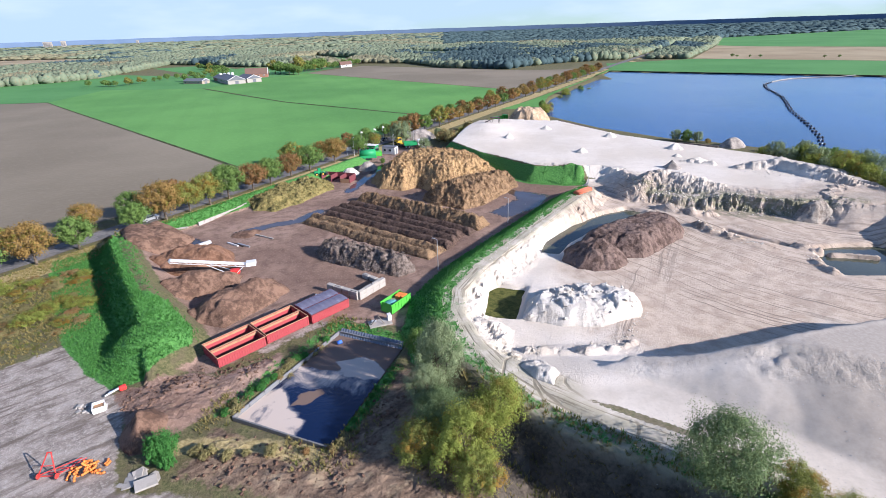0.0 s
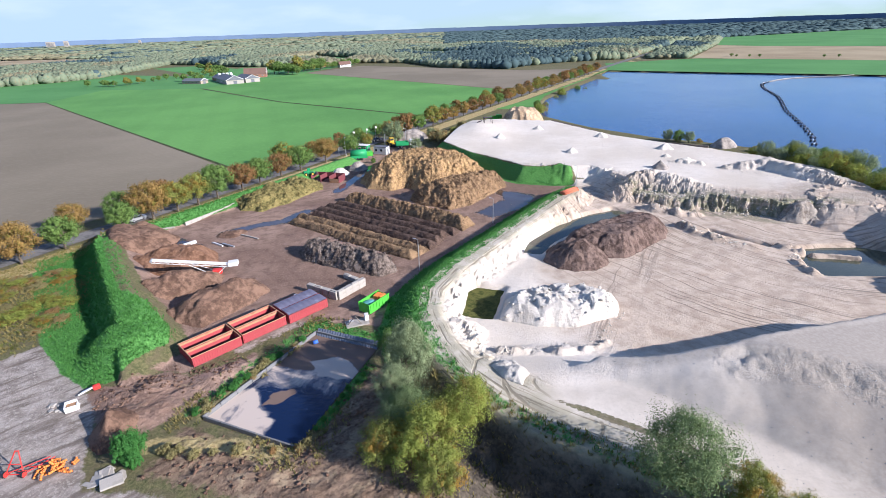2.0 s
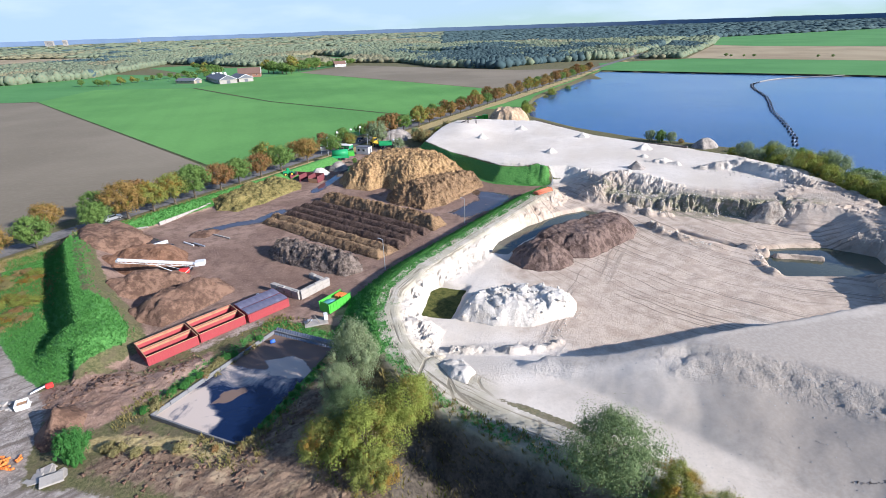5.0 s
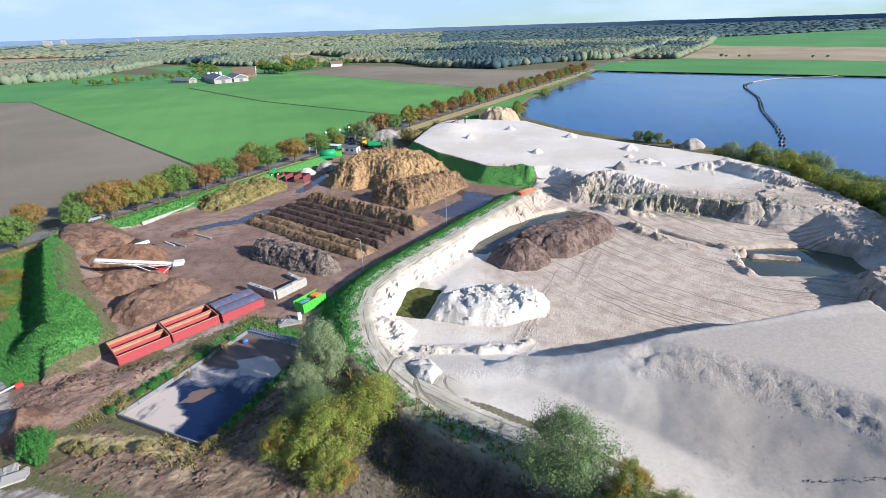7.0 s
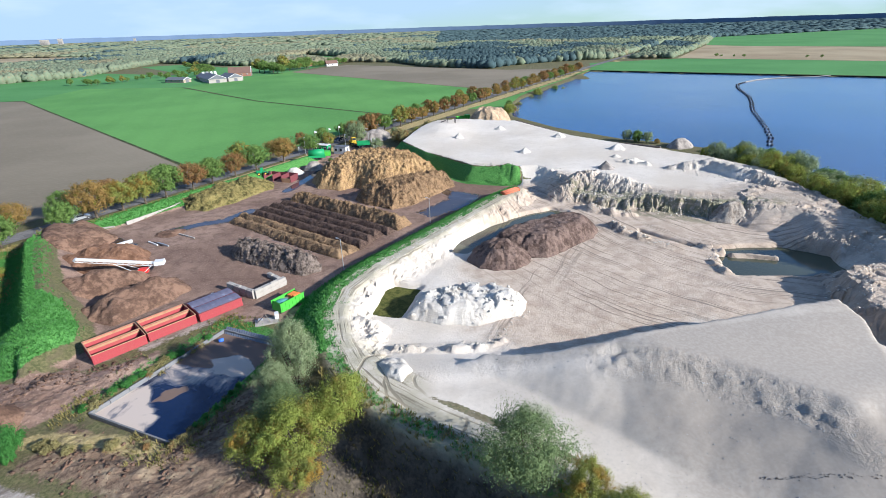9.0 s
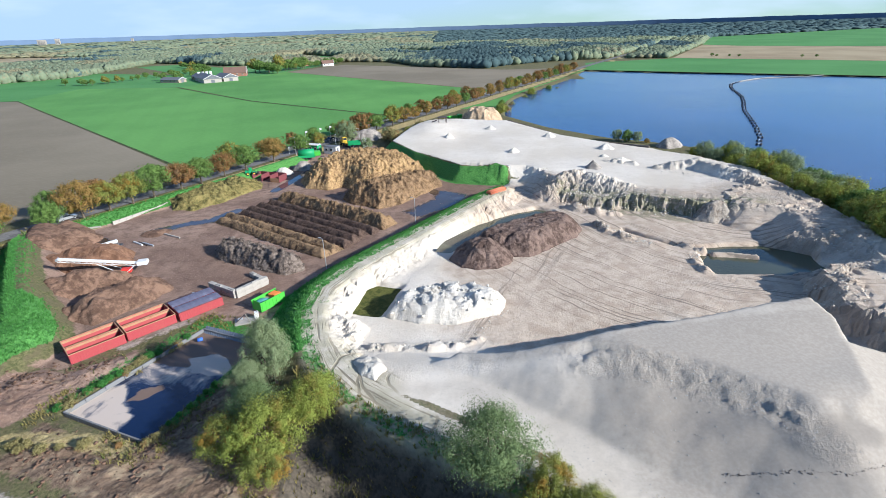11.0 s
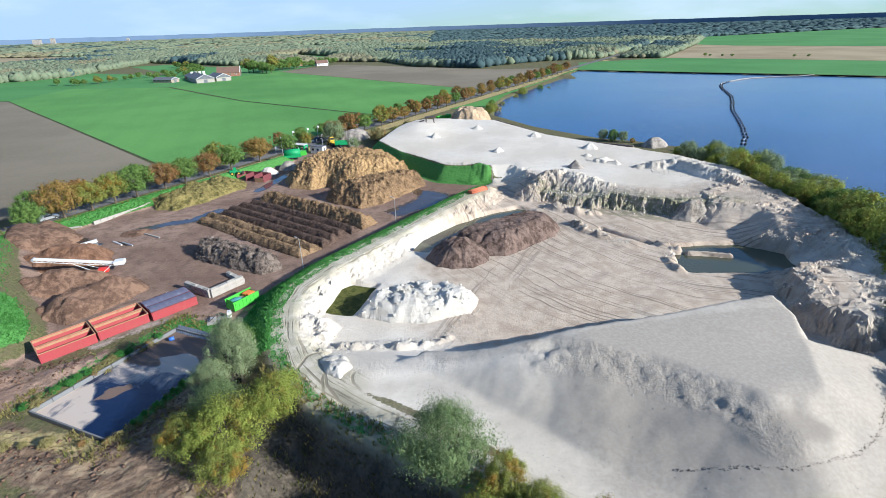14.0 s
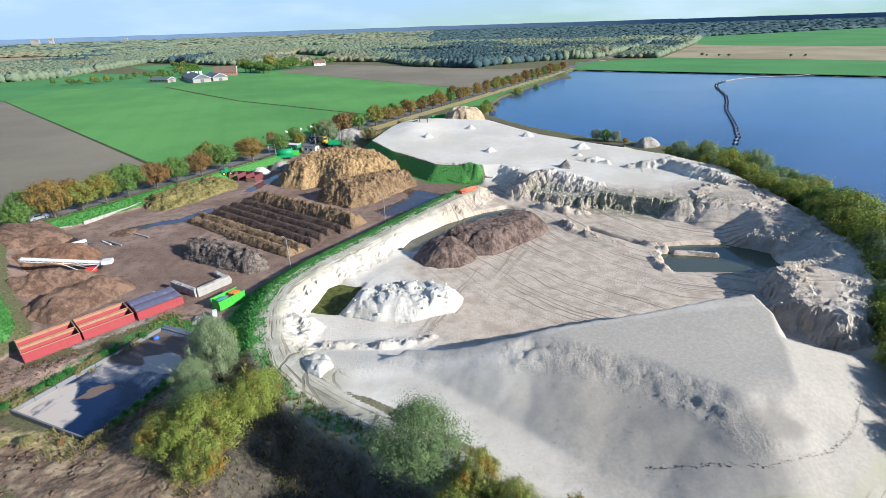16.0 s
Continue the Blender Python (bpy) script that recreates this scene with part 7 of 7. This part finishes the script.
def a_frame():
    c = L3(-40.9, 36.0)
    ob = thing("drawbar_frame", c, 0, "red tubular A-frame trailer with small wheels", "trailer")
    top = Vector((0.5, 0.7, 2.6))
    for s in (-0.95, 0.95):
        part("leg", rod((s, -0.1, 0.15), top + Vector((s * 0.18, 0, 0)), 0.055), M_BRIGHTRED, ob)
        w = part("wheel", rod((s - 0.09, -0.1, 0.26), (s + 0.09, -0.1, 0.26), 0.28, None, 14), M_BRIGHTRED, ob)
        part("tyre", rod((s - 0.07, -0.1, 0.26), (s + 0.07, -0.1, 0.26), 0.34, None, 14), M_BLACK, w)
        part("rail", rod((s, -0.1, 0.3), (2.6 + s * 0.25, 1.9, 0.55), 0.05), M_BRIGHTRED, ob)
    part("crossbar", rod((-0.9, -0.1, 0.28), (0.9, -0.1, 0.28), 0.05), M_BRIGHTRED, ob)
    part("crossbar", rod((-0.45, 0.2, 1.3), (0.75, 0.25, 1.3), 0.045), M_BRIGHTRED, ob)
    part("head_bar", rod(top + Vector((-0.22, 0, 0)), top + Vector((0.22, 0, 0)), 0.06), M_BRIGHTRED, ob)
    for i in range(3):
        part("rung", rod((0.2 + i * 0.75, 0.15 + i * 0.58, 0.38), (1.35 + i * 0.5, 0.35 + i * 0.5, 0.4), 0.035), M_BRIGHTRED, ob)


a_frame()


def bucket_and_roller():
    c = L3(-41.9, 45.7)
    ob = thing("loader_bucket", c, 30, "rusty white-rimmed steel loader bucket lying open", "bucket")
    bm = bmesh.new()
    for s in (-1, 1):
        box((1.2, 0.06, 0.75), (0, s * 0.65, 0), 0, bm)
    box((0.06, 1.3, 0.75), (-0.6, 0, 0), 0, bm)
    box((0.06, 1.3, 0.55), (0.6, 0, 0), 0, bm)
    part("shell", bm, M_WHITE, ob)
    part("floor", box((1.2, 1.3, 0.06)), M_RUST, ob)
    part("inside_skin", box((1.0, 1.15, 0.35), (0, 0, 0.06)), M_RUST, ob, "rust-brown inside")
    for i in range(6):
        part("tooth", box((0.2, 0.1, 0.08), (0.7, -0.55 + i * 0.22, 0.02)), M_WHITE, ob)
    c = L3(-41.5, 48.6)
    ob = thing("machine_arm", c, 20, "red and white machine attachment lying at the berm's foot", "machine part")
    part("arm", rod((-1.2, -0.5, 0.25), (0.3, 0.15, 0.5), 0.1), M_WHITE, ob)
    part("arm", rod((-1.0, 0.1, 0.2), (0.3, 0.3, 0.5), 0.08), M_PALEBLUE, ob)
    part("housing", box((0.8, 0.6, 0.55), (0.6, 0.3, 0.1), 20, bevel=0.08), M_BRIGHTRED, ob, "bright red housing")
    part("plate", box((0.9, 0.7, 0.08), (-0.7, 0.5, 0.05), 40), M_DARKSTEEL, ob)


bucket_and_roller()


def pond_edge_things():
    c = (-15.9, 58.6, -0.5)
    bm = rod((-0.35, 0, 0.28), (0.35, 0, 0.28), 0.28, None, 14)
    ob = new("barrel", bm_mesh("barrel", bm, M_BLUE, True))
    ob.matrix_basis = pose(*c, 0, 0, 30)
    tagged(ob, "blue plastic barrel floating at the pond's edge", "barrel")
    lin = thing("pond_liner", (0, 0, 0), 0, "wrinkled blue-grey plastic liner on the pond's far edge", "liner")
    p, q = Vector((-16.2, 60.7)), Vector((-6.9, 56.9))
    w = q - p
    n2 = Vector((-w.y, w.x)).normalized()
    g = random.Random(4)
    count = 46
    bm = bmesh.new()
    rows = []
    for i in range(count + 1):
        c = p + w * (i / count)
        fold = 0.07 * (1 if i % 2 else -1) * g.uniform(0.4, 1.2)
        rows.append([bm.verts.new((*(c + n2 * (-0.15 + fold + 0.25 * k)), -0.55 + 0.32 * k + 0.06 * g.random())) for k in range(4)])
    for i in range(count):
        for k in range(3):
            bm.faces.new((rows[i][k], rows[i + 1][k], rows[i + 1][k + 1], rows[i][k + 1]))
    part("liner_sheet", bm, M_LINER, lin)
    for k, (x, y) in enumerate(((-13.2, 59.6), (-9.7, 58.3))):
        beam("steel_pipe", (x, y), (x + 0.9, y - 1.4), 0.14, M_STEEL, "thin grey pipe leaning into the pond", "pipe")
    # pump stand by the path
    ob = thing("pump_unit", L3(-10.6, 62.9), 20, "grey pump on a concrete slab with a pipe frame", "pump")
    part("slab", box((3.4, 1.8, 0.2)), M_CONCRETE, ob)
    part("cabinet", box((0.6, 0.9, 0.9), (1.5, 0.3, 0.2), bevel=0.03), M_WHITE, ob)
    part("pipe", rod((-1.4, -0.3, 0.3), (-0.1, 0.5, 1.0), 0.06), M_DARKSTEEL, ob)
    part("pipe", rod((-0.1, 0.5, 1.0), (0.5, -0.8, 0.3), 0.06), M_WOOD, ob)
    part("motor", rod((-1.2, 0.3, 0.45), (-0.5, 0.3, 0.45), 0.22, None, 12), M_STEEL, ob)


pond_edge_things()


def shore_line():
    """Old dredging pipe lying along the shore bank."""
    ob = thing("dredging_pipe", (0, 0, 0), 0, "dark rusty dredging pipe lying along the shore bank", "pipe")
    line = [(38, 212.5), (47, 206), (54, 192), (61.5, 177), (68, 169), (75, 161), (84, 152.5)]
    for (ax, ay), (bx, by) in zip(line, line[1:]):
        part("pipe_length", rod((ax, ay, height_at(ax, ay) + 0.3), (bx, by, height_at(bx, by) + 0.3), 0.38, None, 10), M_ROOTS, ob)


shore_line()


def pipe_bundle():
    """Rust-red pipes stacked beside the haul road."""
    for k, (dx, dz) in enumerate(((0, 0), (0.42, 0), (0.84, 0), (1.26, 0), (0.21, 0.36), (0.63, 0.36), (1.05, 0.36))):
        ob = thing("steel_pipe", (32.0 + dx * 0.72, 114.4 - dx * 0.7, ground_z(32.6, 113.9) + 0.22 + dz), 40, "long rust-red dredging pipe in a stack", "pipe", "stack of red pipes")
        part("barrel", rod((-2.6, 0, 0), (2.6, 0, 0), 0.2, None, 12), M_REDPIPE, ob, "", True)
        for s in (-2.5, 2.5):
            part("flange", rod((s - 0.05, 0, 0), (s + 0.05, 0, 0), 0.26, None, 12), M_REDPIPE, ob)


M_REDPIPE = plain("red_pipe", (0.55, 0.16, 0.08), 0.6, 0, (0.35, 0.14, 0.08), 0.4, 1.0)
pipe_bundle()


# ---- depot at the gate ----
def office(at, turn, long, wall, roof, label):
    ob = thing("site_cabin", at, turn, label, "cabin")
    part("wall", box((long, 2.5, 2.5), (0, 0, 0.1), bevel=0.04), wall, ob)
    part("roof", box((long + 0.2, 2.7, 0.14), (0, 0, 2.6), bevel=0.03), roof, ob)
    for i in range(max(2, int(long / 2))):
        w = part("window", box((1.0, 0.06, 0.9), (-long / 2 + 1.1 + i * 2.0, -1.26, 1.1)), M_WHITE, ob)
        part("pane", box((0.86, 0.03, 0.76), (-long / 2 + 1.1 + i * 2.0, -1.3, 1.17)), M_GLASS, w)
    part("door", box((0.06, 0.9, 2.0), (long / 2 + 0.02, 0, 0.12)), M_GREYROOF, ob)
    return ob


office(L3(-27.5, 176.5), -22, 6.0, M_DEEPGREEN, M_WHITE, "green site cabin with a pale flat roof")
office(L3(-19.8, 173.0), -22, 5.0, M_WHITE, M_GREYROOF, "white site cabin by the gate")


def trommel():
    ob = thing("trommel_screen", L3(-26.2, 163.0), 15, "green drum screening machine on wheels", "machine")
    part("drum_cover", rod((-2.6, 0, 2.2), (2.6, 0, 2.2), 1.25, None, 18), M_DEEPGREEN, ob, "green rounded cover", True)
    part("body", box((5.6, 2.2, 1.3), (0, 0, 0.7), bevel=0.06), M_DEEPGREEN, ob)
    part("hopper", box((2.0, 2.3, 1.4), (3.6, 0, 1.2), bevel=0.05), M_GREEN, ob)
    for x in (-1.6, -0.6):
        for s in (-1, 1):
            part("wheel", rod((x, s * 1.0, 0.42), (x, s * 1.25, 0.42), 0.46, None, 14), M_BLACK, ob)
    part("drawbar", rod((4.4, 0, 0.7), (5.8, 0, 0.4), 0.1), M_DARKSTEEL, ob)


trommel()


def truck(at, turn, cab, bed, label):
    ob = thing("truck", at, turn, label, "truck")
    part("chassis", box((7.0, 1.0, 0.25), (0, 0, 0.7)), M_DARKSTEEL, ob)
    c = part("cab", box((1.9, 2.3, 2.0), (2.9, 0, 0.8), bevel=0.12), cab, ob)
    part("windscreen", box((0.05, 2.0, 0.8), (3.87, 0, 1.75)), M_GLASS, c)
    bm = bmesh.new()
    for s in (-1, 1):
        box((4.6, 0.08, 1.3), (-0.8, s * 1.16, 1.0), 0, bm)
        box((0.08, 2.3, 1.3), (-0.8 + s * 2.3, 0, 1.0), 0, bm)
    box((4.6, 2.3, 0.1), (-0.8, 0, 0.98), 0, bm)
    part("tipper_body", bm, bed, ob)
    for x in (2.6, -1.2, -2.4):
        for s in (-1, 1):
            w = part("wheel", rod((x, s * 0.95, 0.5), (x, s * 1.2, 0.5), 0.5, None, 16), M_BLACK, ob)
            part("rim", rod((x, s * 0.94, 0.5), (x, s * 1.22, 0.5), 0.26, None, 10), M_STEEL, w)


truck(L3(-12.5, 182.0), 12, M_WHITE, M_DEEPGREEN, "truck with a green tipper body by the gate")
truck(L3(24.8, 231.0), 30, M_GREEN, M_GREEN, "bright green truck by the tan sand heap")


def loader(at, turn, paint, label):
    ob = thing("wheel_loader", at, turn, label, "loader")
    part("rear_body", box((2.4, 1.9, 1.1), (-1.2, 0, 0.9), bevel=0.12), paint, ob)
    c = part("cab", box((1.3, 1.5, 1.5), (-0.1, 0, 1.6), bevel=0.08), paint, ob)
    part("glass", box((1.34, 1.3, 0.8), (-0.1, 0, 2.1)), M_GLASS, c)
    part("front_frame", box((1.4, 1.0, 0.7), (1.1, 0, 0.7), bevel=0.05), paint, ob)
    for s in (-1, 1):
        part("lift_arm", rod((0.8, s * 0.45, 1.4), (2.6, s * 0.45, 0.6), 0.12), paint, ob)
        for x in (-1.4, 1.3):
            w = part("wheel", rod((x, s * 0.8, 0.7), (x, s * 1.3, 0.7), 0.72, None, 16), M_BLACK, ob)
            part("rim", rod((x, s * 0.79, 0.7), (x, s * 1.32, 0.7), 0.36, None, 10), M_YELLOW, w)
    part("bucket", box((0.9, 2.5, 0.9), (3.0, 0, 0.15), bevel=0.1), M_DARKSTEEL, ob)
    return ob


loader(L3(-37.4, 141.8), 20, M_DEEPGREEN, "small bright green wheel loader beside the bays").scale = (0.68, 0.68, 0.68)
loader(L3(-17.5, 185.5), -60, M_YELLOW, "yellow wheel loader parked at the gate")
loader(L3(-8.5, 177.5), 100, M_WHITE, "white wheel loader beside the bank")


def bays():
    ob = thing("storage_bay", L3(-31.8, 141.0), -18, "dark red steel storage bay with three walls", "bay")
    part("back_wall", box((9.0, 0.15, 1.9), (0, 2.0, 0)), M_MAROON, ob)
    for k, x in enumerate((-4.5, -1.5, 1.5, 4.5)):
        part("side_wall", box((0.15, 3.9, 1.9), (x, 0, 0)), M_MAROON, ob)
    part("front_board", box((2.9, 0.12, 1.2), (3.0, -1.9, 0)), M_RUST, ob)


bays()


def flag_pole(x, y):
    ob = thing("flag_pole", L3(x, y), 35, "white flag pole with a pale flag at the gate", "flag pole", "flag poles at the gate")
    part("pole", rod((0, 0, -0.2), (0, 0, 6.2), 0.06, None, 8, 0.035), M_WHITE, ob)
    bm = bmesh.new()
    g = [[bm.verts.new((0.05 + 0.14 * i, 0.06 * math.sin(i * 1.4), 6.1 - 0.2 * j - 0.05 * i)) for j in range(4)] for i in range(6)]
    for i in range(5):
        for j in range(3):
            bm.faces.new((g[i][j], g[i + 1][j], g[i + 1][j + 1], g[i][j + 1]))
    part("flag", bm, M_WHITE, ob)


for x, y in ((-31.4, 184), (-27.2, 189), (-24.4, 193.5)):
    flag_pole(x, y)
board = thing("sign_board", L3(-34.0, 173.5), 30, "white sign board on two posts", "sign")
part("board", box((2.6, 0.08, 1.4), (0, 0, 1.4), bevel=0.02), M_WHITE, board)
for s in (-1.1, 1.1):
    part("post", rod((s, 0.06, -0.2), (s, 0.06, 2.8), 0.05), M_STEEL, board)


def gate():
    ob = thing("fence_gate", (0, 0, 0), 0, "white barrier fence along the gateway", "fence")
    a, b = Vector((-33.5, 180.0)), Vector((-22.0, 196.0))
    for i in range(9):
        p = a + (b - a) * (i / 8)
        part("post", rod((p.x, p.y, -0.2), (p.x, p.y, 1.1), 0.06), M_WHITE, ob)
    for z in (0.55, 1.0):
        part("rail", rod((a.x, a.y, z), (b.x, b.y, z), 0.04), M_WHITE, ob)


gate()


def screen_frame():
    ob = thing("screening_frame", L3(19.5, 198.0), 10, "dark steel hopper frame on the sand plateau", "machine")
    for x in (-1.6, 1.6):
        for y in (-1, 1):
            part("leg", rod((x, y, -0.2), (x * 0.9, y * 0.9, 2.0), 0.1), M_DARKSTEEL, ob)
    part("hopper", box((3.6, 2.2, 0.35), (0, 0, 1.9), bevel=0.05), M_DARKSTEEL, ob)
    part("chute", rod((-2.2, 0, 1.0), (-4.2, 0, 0.5), 0.2), M_DARKSTEEL, ob)


screen_frame()


def car(at, turn, paint, label):
    ob = thing("car", at, turn, label, "car")
    bm = bmesh.new()
    prof = [(-2.1, 0.35), (-2.1, 0.8), (-1.7, 0.95), (-1.1, 1.42), (0.4, 1.42), (1.1, 0.95), (2.0, 0.8), (2.1, 0.35)]
    left, right = [bm.verts.new((x, -0.85, z)) for x, z in prof], [bm.verts.new((x, 0.85, z)) for x, z in prof]
    bm.faces.new(left), bm.faces.new(right[::-1])
    for i in range(len(prof)):
        j = (i + 1) % len(prof)
        bm.faces.new((left[i], left[j], right[j], right[i]))
    part("body", bm, paint, ob)
    part("side_window", box((1.7, 1.74, 0.34), (-0.3, 0, 1.0)), M_GLASS, ob)
    for x in (-1.3, 1.3):
        for s in (-1, 1):
            w = part("wheel", rod((x, s * 0.68, 0.32), (x, s * 0.88, 0.32), 0.32, None, 14), M_BLACK, ob)
            part("rim", rod((x, s * 0.69, 0.32), (x, s * 0.89, 0.32), 0.18, None, 8), M_SILVER, w)


car((-84.2 + 0.577 * 22.8, 110.5, 0.18), 60, M_SILVER, "silver car on the country road")
car((-86.0 + 0.577 * 107, 194.5, 0.18), 60, M_CAR, "dark car on the country road")


# ---- floating dredging line on the lake ----
def floats():
    line = [(127.8, 167.9), (137.7, 183.8), (148.0, 205.4), (163.4, 240.3), (185.8, 282.8), (202.2, 326.1), (213, 345), (223.1, 355.1)]
    ob = None
    n = 0
    for (ax, ay), (bx, by) in zip(line, line[1:]):
        length = math.hypot(bx - ax, by - ay)
        for i in range(max(1, round(length / 6.0))):
            k = (i + 0.5) / max(1, round(length / 6.0))
            m = pose(ax + (bx - ax) * k + random.uniform(-0.3, 0.3), ay + (by - ay) * k, -0.75, 0, 0, math.degrees(math.atan2(by - ay, bx - ax)) + random.uniform(-14, 14))
            if ob is None:
                ob = thing("pipe_float", (0, 0, 0), 0, "pair of black floats carrying a dredging pipe", "float", "floating dredging line")
                for s in (-1, 1):
                    part("float", rod((-0.75, s * 0.6, 0.15), (0.75, s * 0.6, 0.15), 0.36, None, 14), M_BLACK, ob, "", True)
                    part("saddle", box((0.2, 0.6, 0.12), (0, s * 0.3, 0.36)), M_STEEL, ob)
                part("pipe", rod((-1.8, 0, 0.48), (1.8, 0, 0.48), 0.09, None, 12), M_STEEL, ob, "grey steel pipe", True)
                ob.matrix_basis = m
            else:
                copy_thing(ob, m)
    line2 = [(224, 356, -0.55), (235, 364, -0.5), (247, 371, -0.5), (258, 373, -0.5), (268, 373.5, -0.45), (281, 371, -0.2), (293, 372, 0.3)]
    ob = thing("shore_pipe", (0, 0, 0), 0, "pale pipe running from the floats to the far shore", "pipe")
    for a, b in zip(line2, line2[1:]):
        part("pipe_length", rod(a, b, 0.28, None, 8), M_CONCRETE, ob)


floats()


# ---- the farm beyond the fields ----
def barn(at, turn, long, wide, eave, ridge, wall, roof, label):
    ob = thing("farm_building", at, turn, label, "barn")
    part("wall", box((long, wide, eave)), wall, ob)
    bm = bmesh.new()
    pts = [(-wide / 2 - 0.4, eave - 0.1), (0, ridge), (wide / 2 + 0.4, eave - 0.1)]
    a, b = [bm.verts.new((-long / 2 - 0.4, y, z)) for y, z in pts], [bm.verts.new((long / 2 + 0.4, y, z)) for y, z in pts]
    bm.faces.new(a), bm.faces.new(b[::-1])
    for i in range(3):
        j = (i + 1) % 3
        bm.faces.new((a[i], a[j], b[j], b[i]))
    part("roof", bm, roof, ob)
    for s in (-1, 1):
        part("gable_board", rod((long / 2 + 0.45, s * (wide / 2 + 0.4), eave), (long / 2 + 0.45, 0, ridge + 0.1), 0.2, None, 5), M_WHITE, ob)
    for i in range(int(long / 5)):
        w = part("window", box((1.6, 0.1, 1.2), (-long / 2 + 2.5 + i * 5, -wide / 2 - 0.03, eave * 0.45)), M_WHITE, ob)
        part("pane", box((1.4, 0.1, 1.0), (-long / 2 + 2.5 + i * 5, -wide / 2 - 0.06, eave * 0.45 + 0.1)), M_GLASS, w)
    part("door", box((0.12, 3.0, min(3.2, eave * 0.8)), (long / 2 + 0.05, 0, 0)), M_GREYROOF, ob)


barn((-196, 478, 0), -55, 42, 15, 3.4, 7.0, M_CONCRETE, M_GREYROOF, "long low white barn with a grey roof")
barn((-181, 483, 0), -50, 26, 13, 3.4, 6.4, M_CONCRETE, M_GREYROOF, "white barn with a grey gabled roof")
barn((-189, 528, 0), 12, 21, 11, 3.5, 9.0, M_BRICK, M_TILE, "brick farmhouse with a steep brown roof")
barn((-228, 478, 0), -20, 22, 9, 2.6, 4.6, M_WOOD, M_GREYROOF, "low grey shed beside the farm")
barn((-212, 500, 0), -50, 28, 10, 3.0, 5.4, M_BRICK, M_GREYROOF, "brick cattle shed with a grey roof")
for x, y in ((-216, 505), (-213, 507), (-210, 509), (-207, 511)):
    ob = thing("silo", (x, y, 0), 0, "white feed silo beside the farm", "silo", "feed silos at the farm")
    part("body", rod((0, 0, 1.5), (0, 0, 6.5), 1.3, None, 14), M_WHITE, ob, "", True)
    part("cone", rod((0, 0, 0.2), (0, 0, 1.5), 0.25, None, 12, 1.3), M_WHITE, ob)
barn((-120, 640, 0), 30, 14, 8, 3.0, 6.5, M_WHITE, M_TILE, "white house at the wood's edge")
barn((-150, 655, 0), 70, 14, 8, 3.0, 6.5, M_BRICK, M_TILE, "brick house at the wood's edge")
barn((80, 590, 0), 20, 22, 10, 3.2, 7.5, M_BRICK, M_TILE, "brick house beside the avenue")
barn((190, 640, 0), 10, 40, 12, 3.5, 6.0, M_WHITE, M_GREYROOF, "long pale shed beyond the lake")
for x, y, w, h in ((-2320, 3139, 42, 34), (-2255, 3180, 22, 38), (-1950, 3420, 14, 26)):
    ob = thing("apartment_building", (x, y, 0), 20, "pale tower block on the horizon", "building")
    part("wall", box((w, 20, h)), M_CONCRETE, ob)
    part("roof", box((w + 1, 21, 1.2), (0, 0, h)), M_GREYROOF, ob)
    for i in range(5):
        part("window_band", box((w * 0.9, 0.4, 1.6), (0, -10.1, h * (0.12 + 0.17 * i))), M_GLASS, ob)
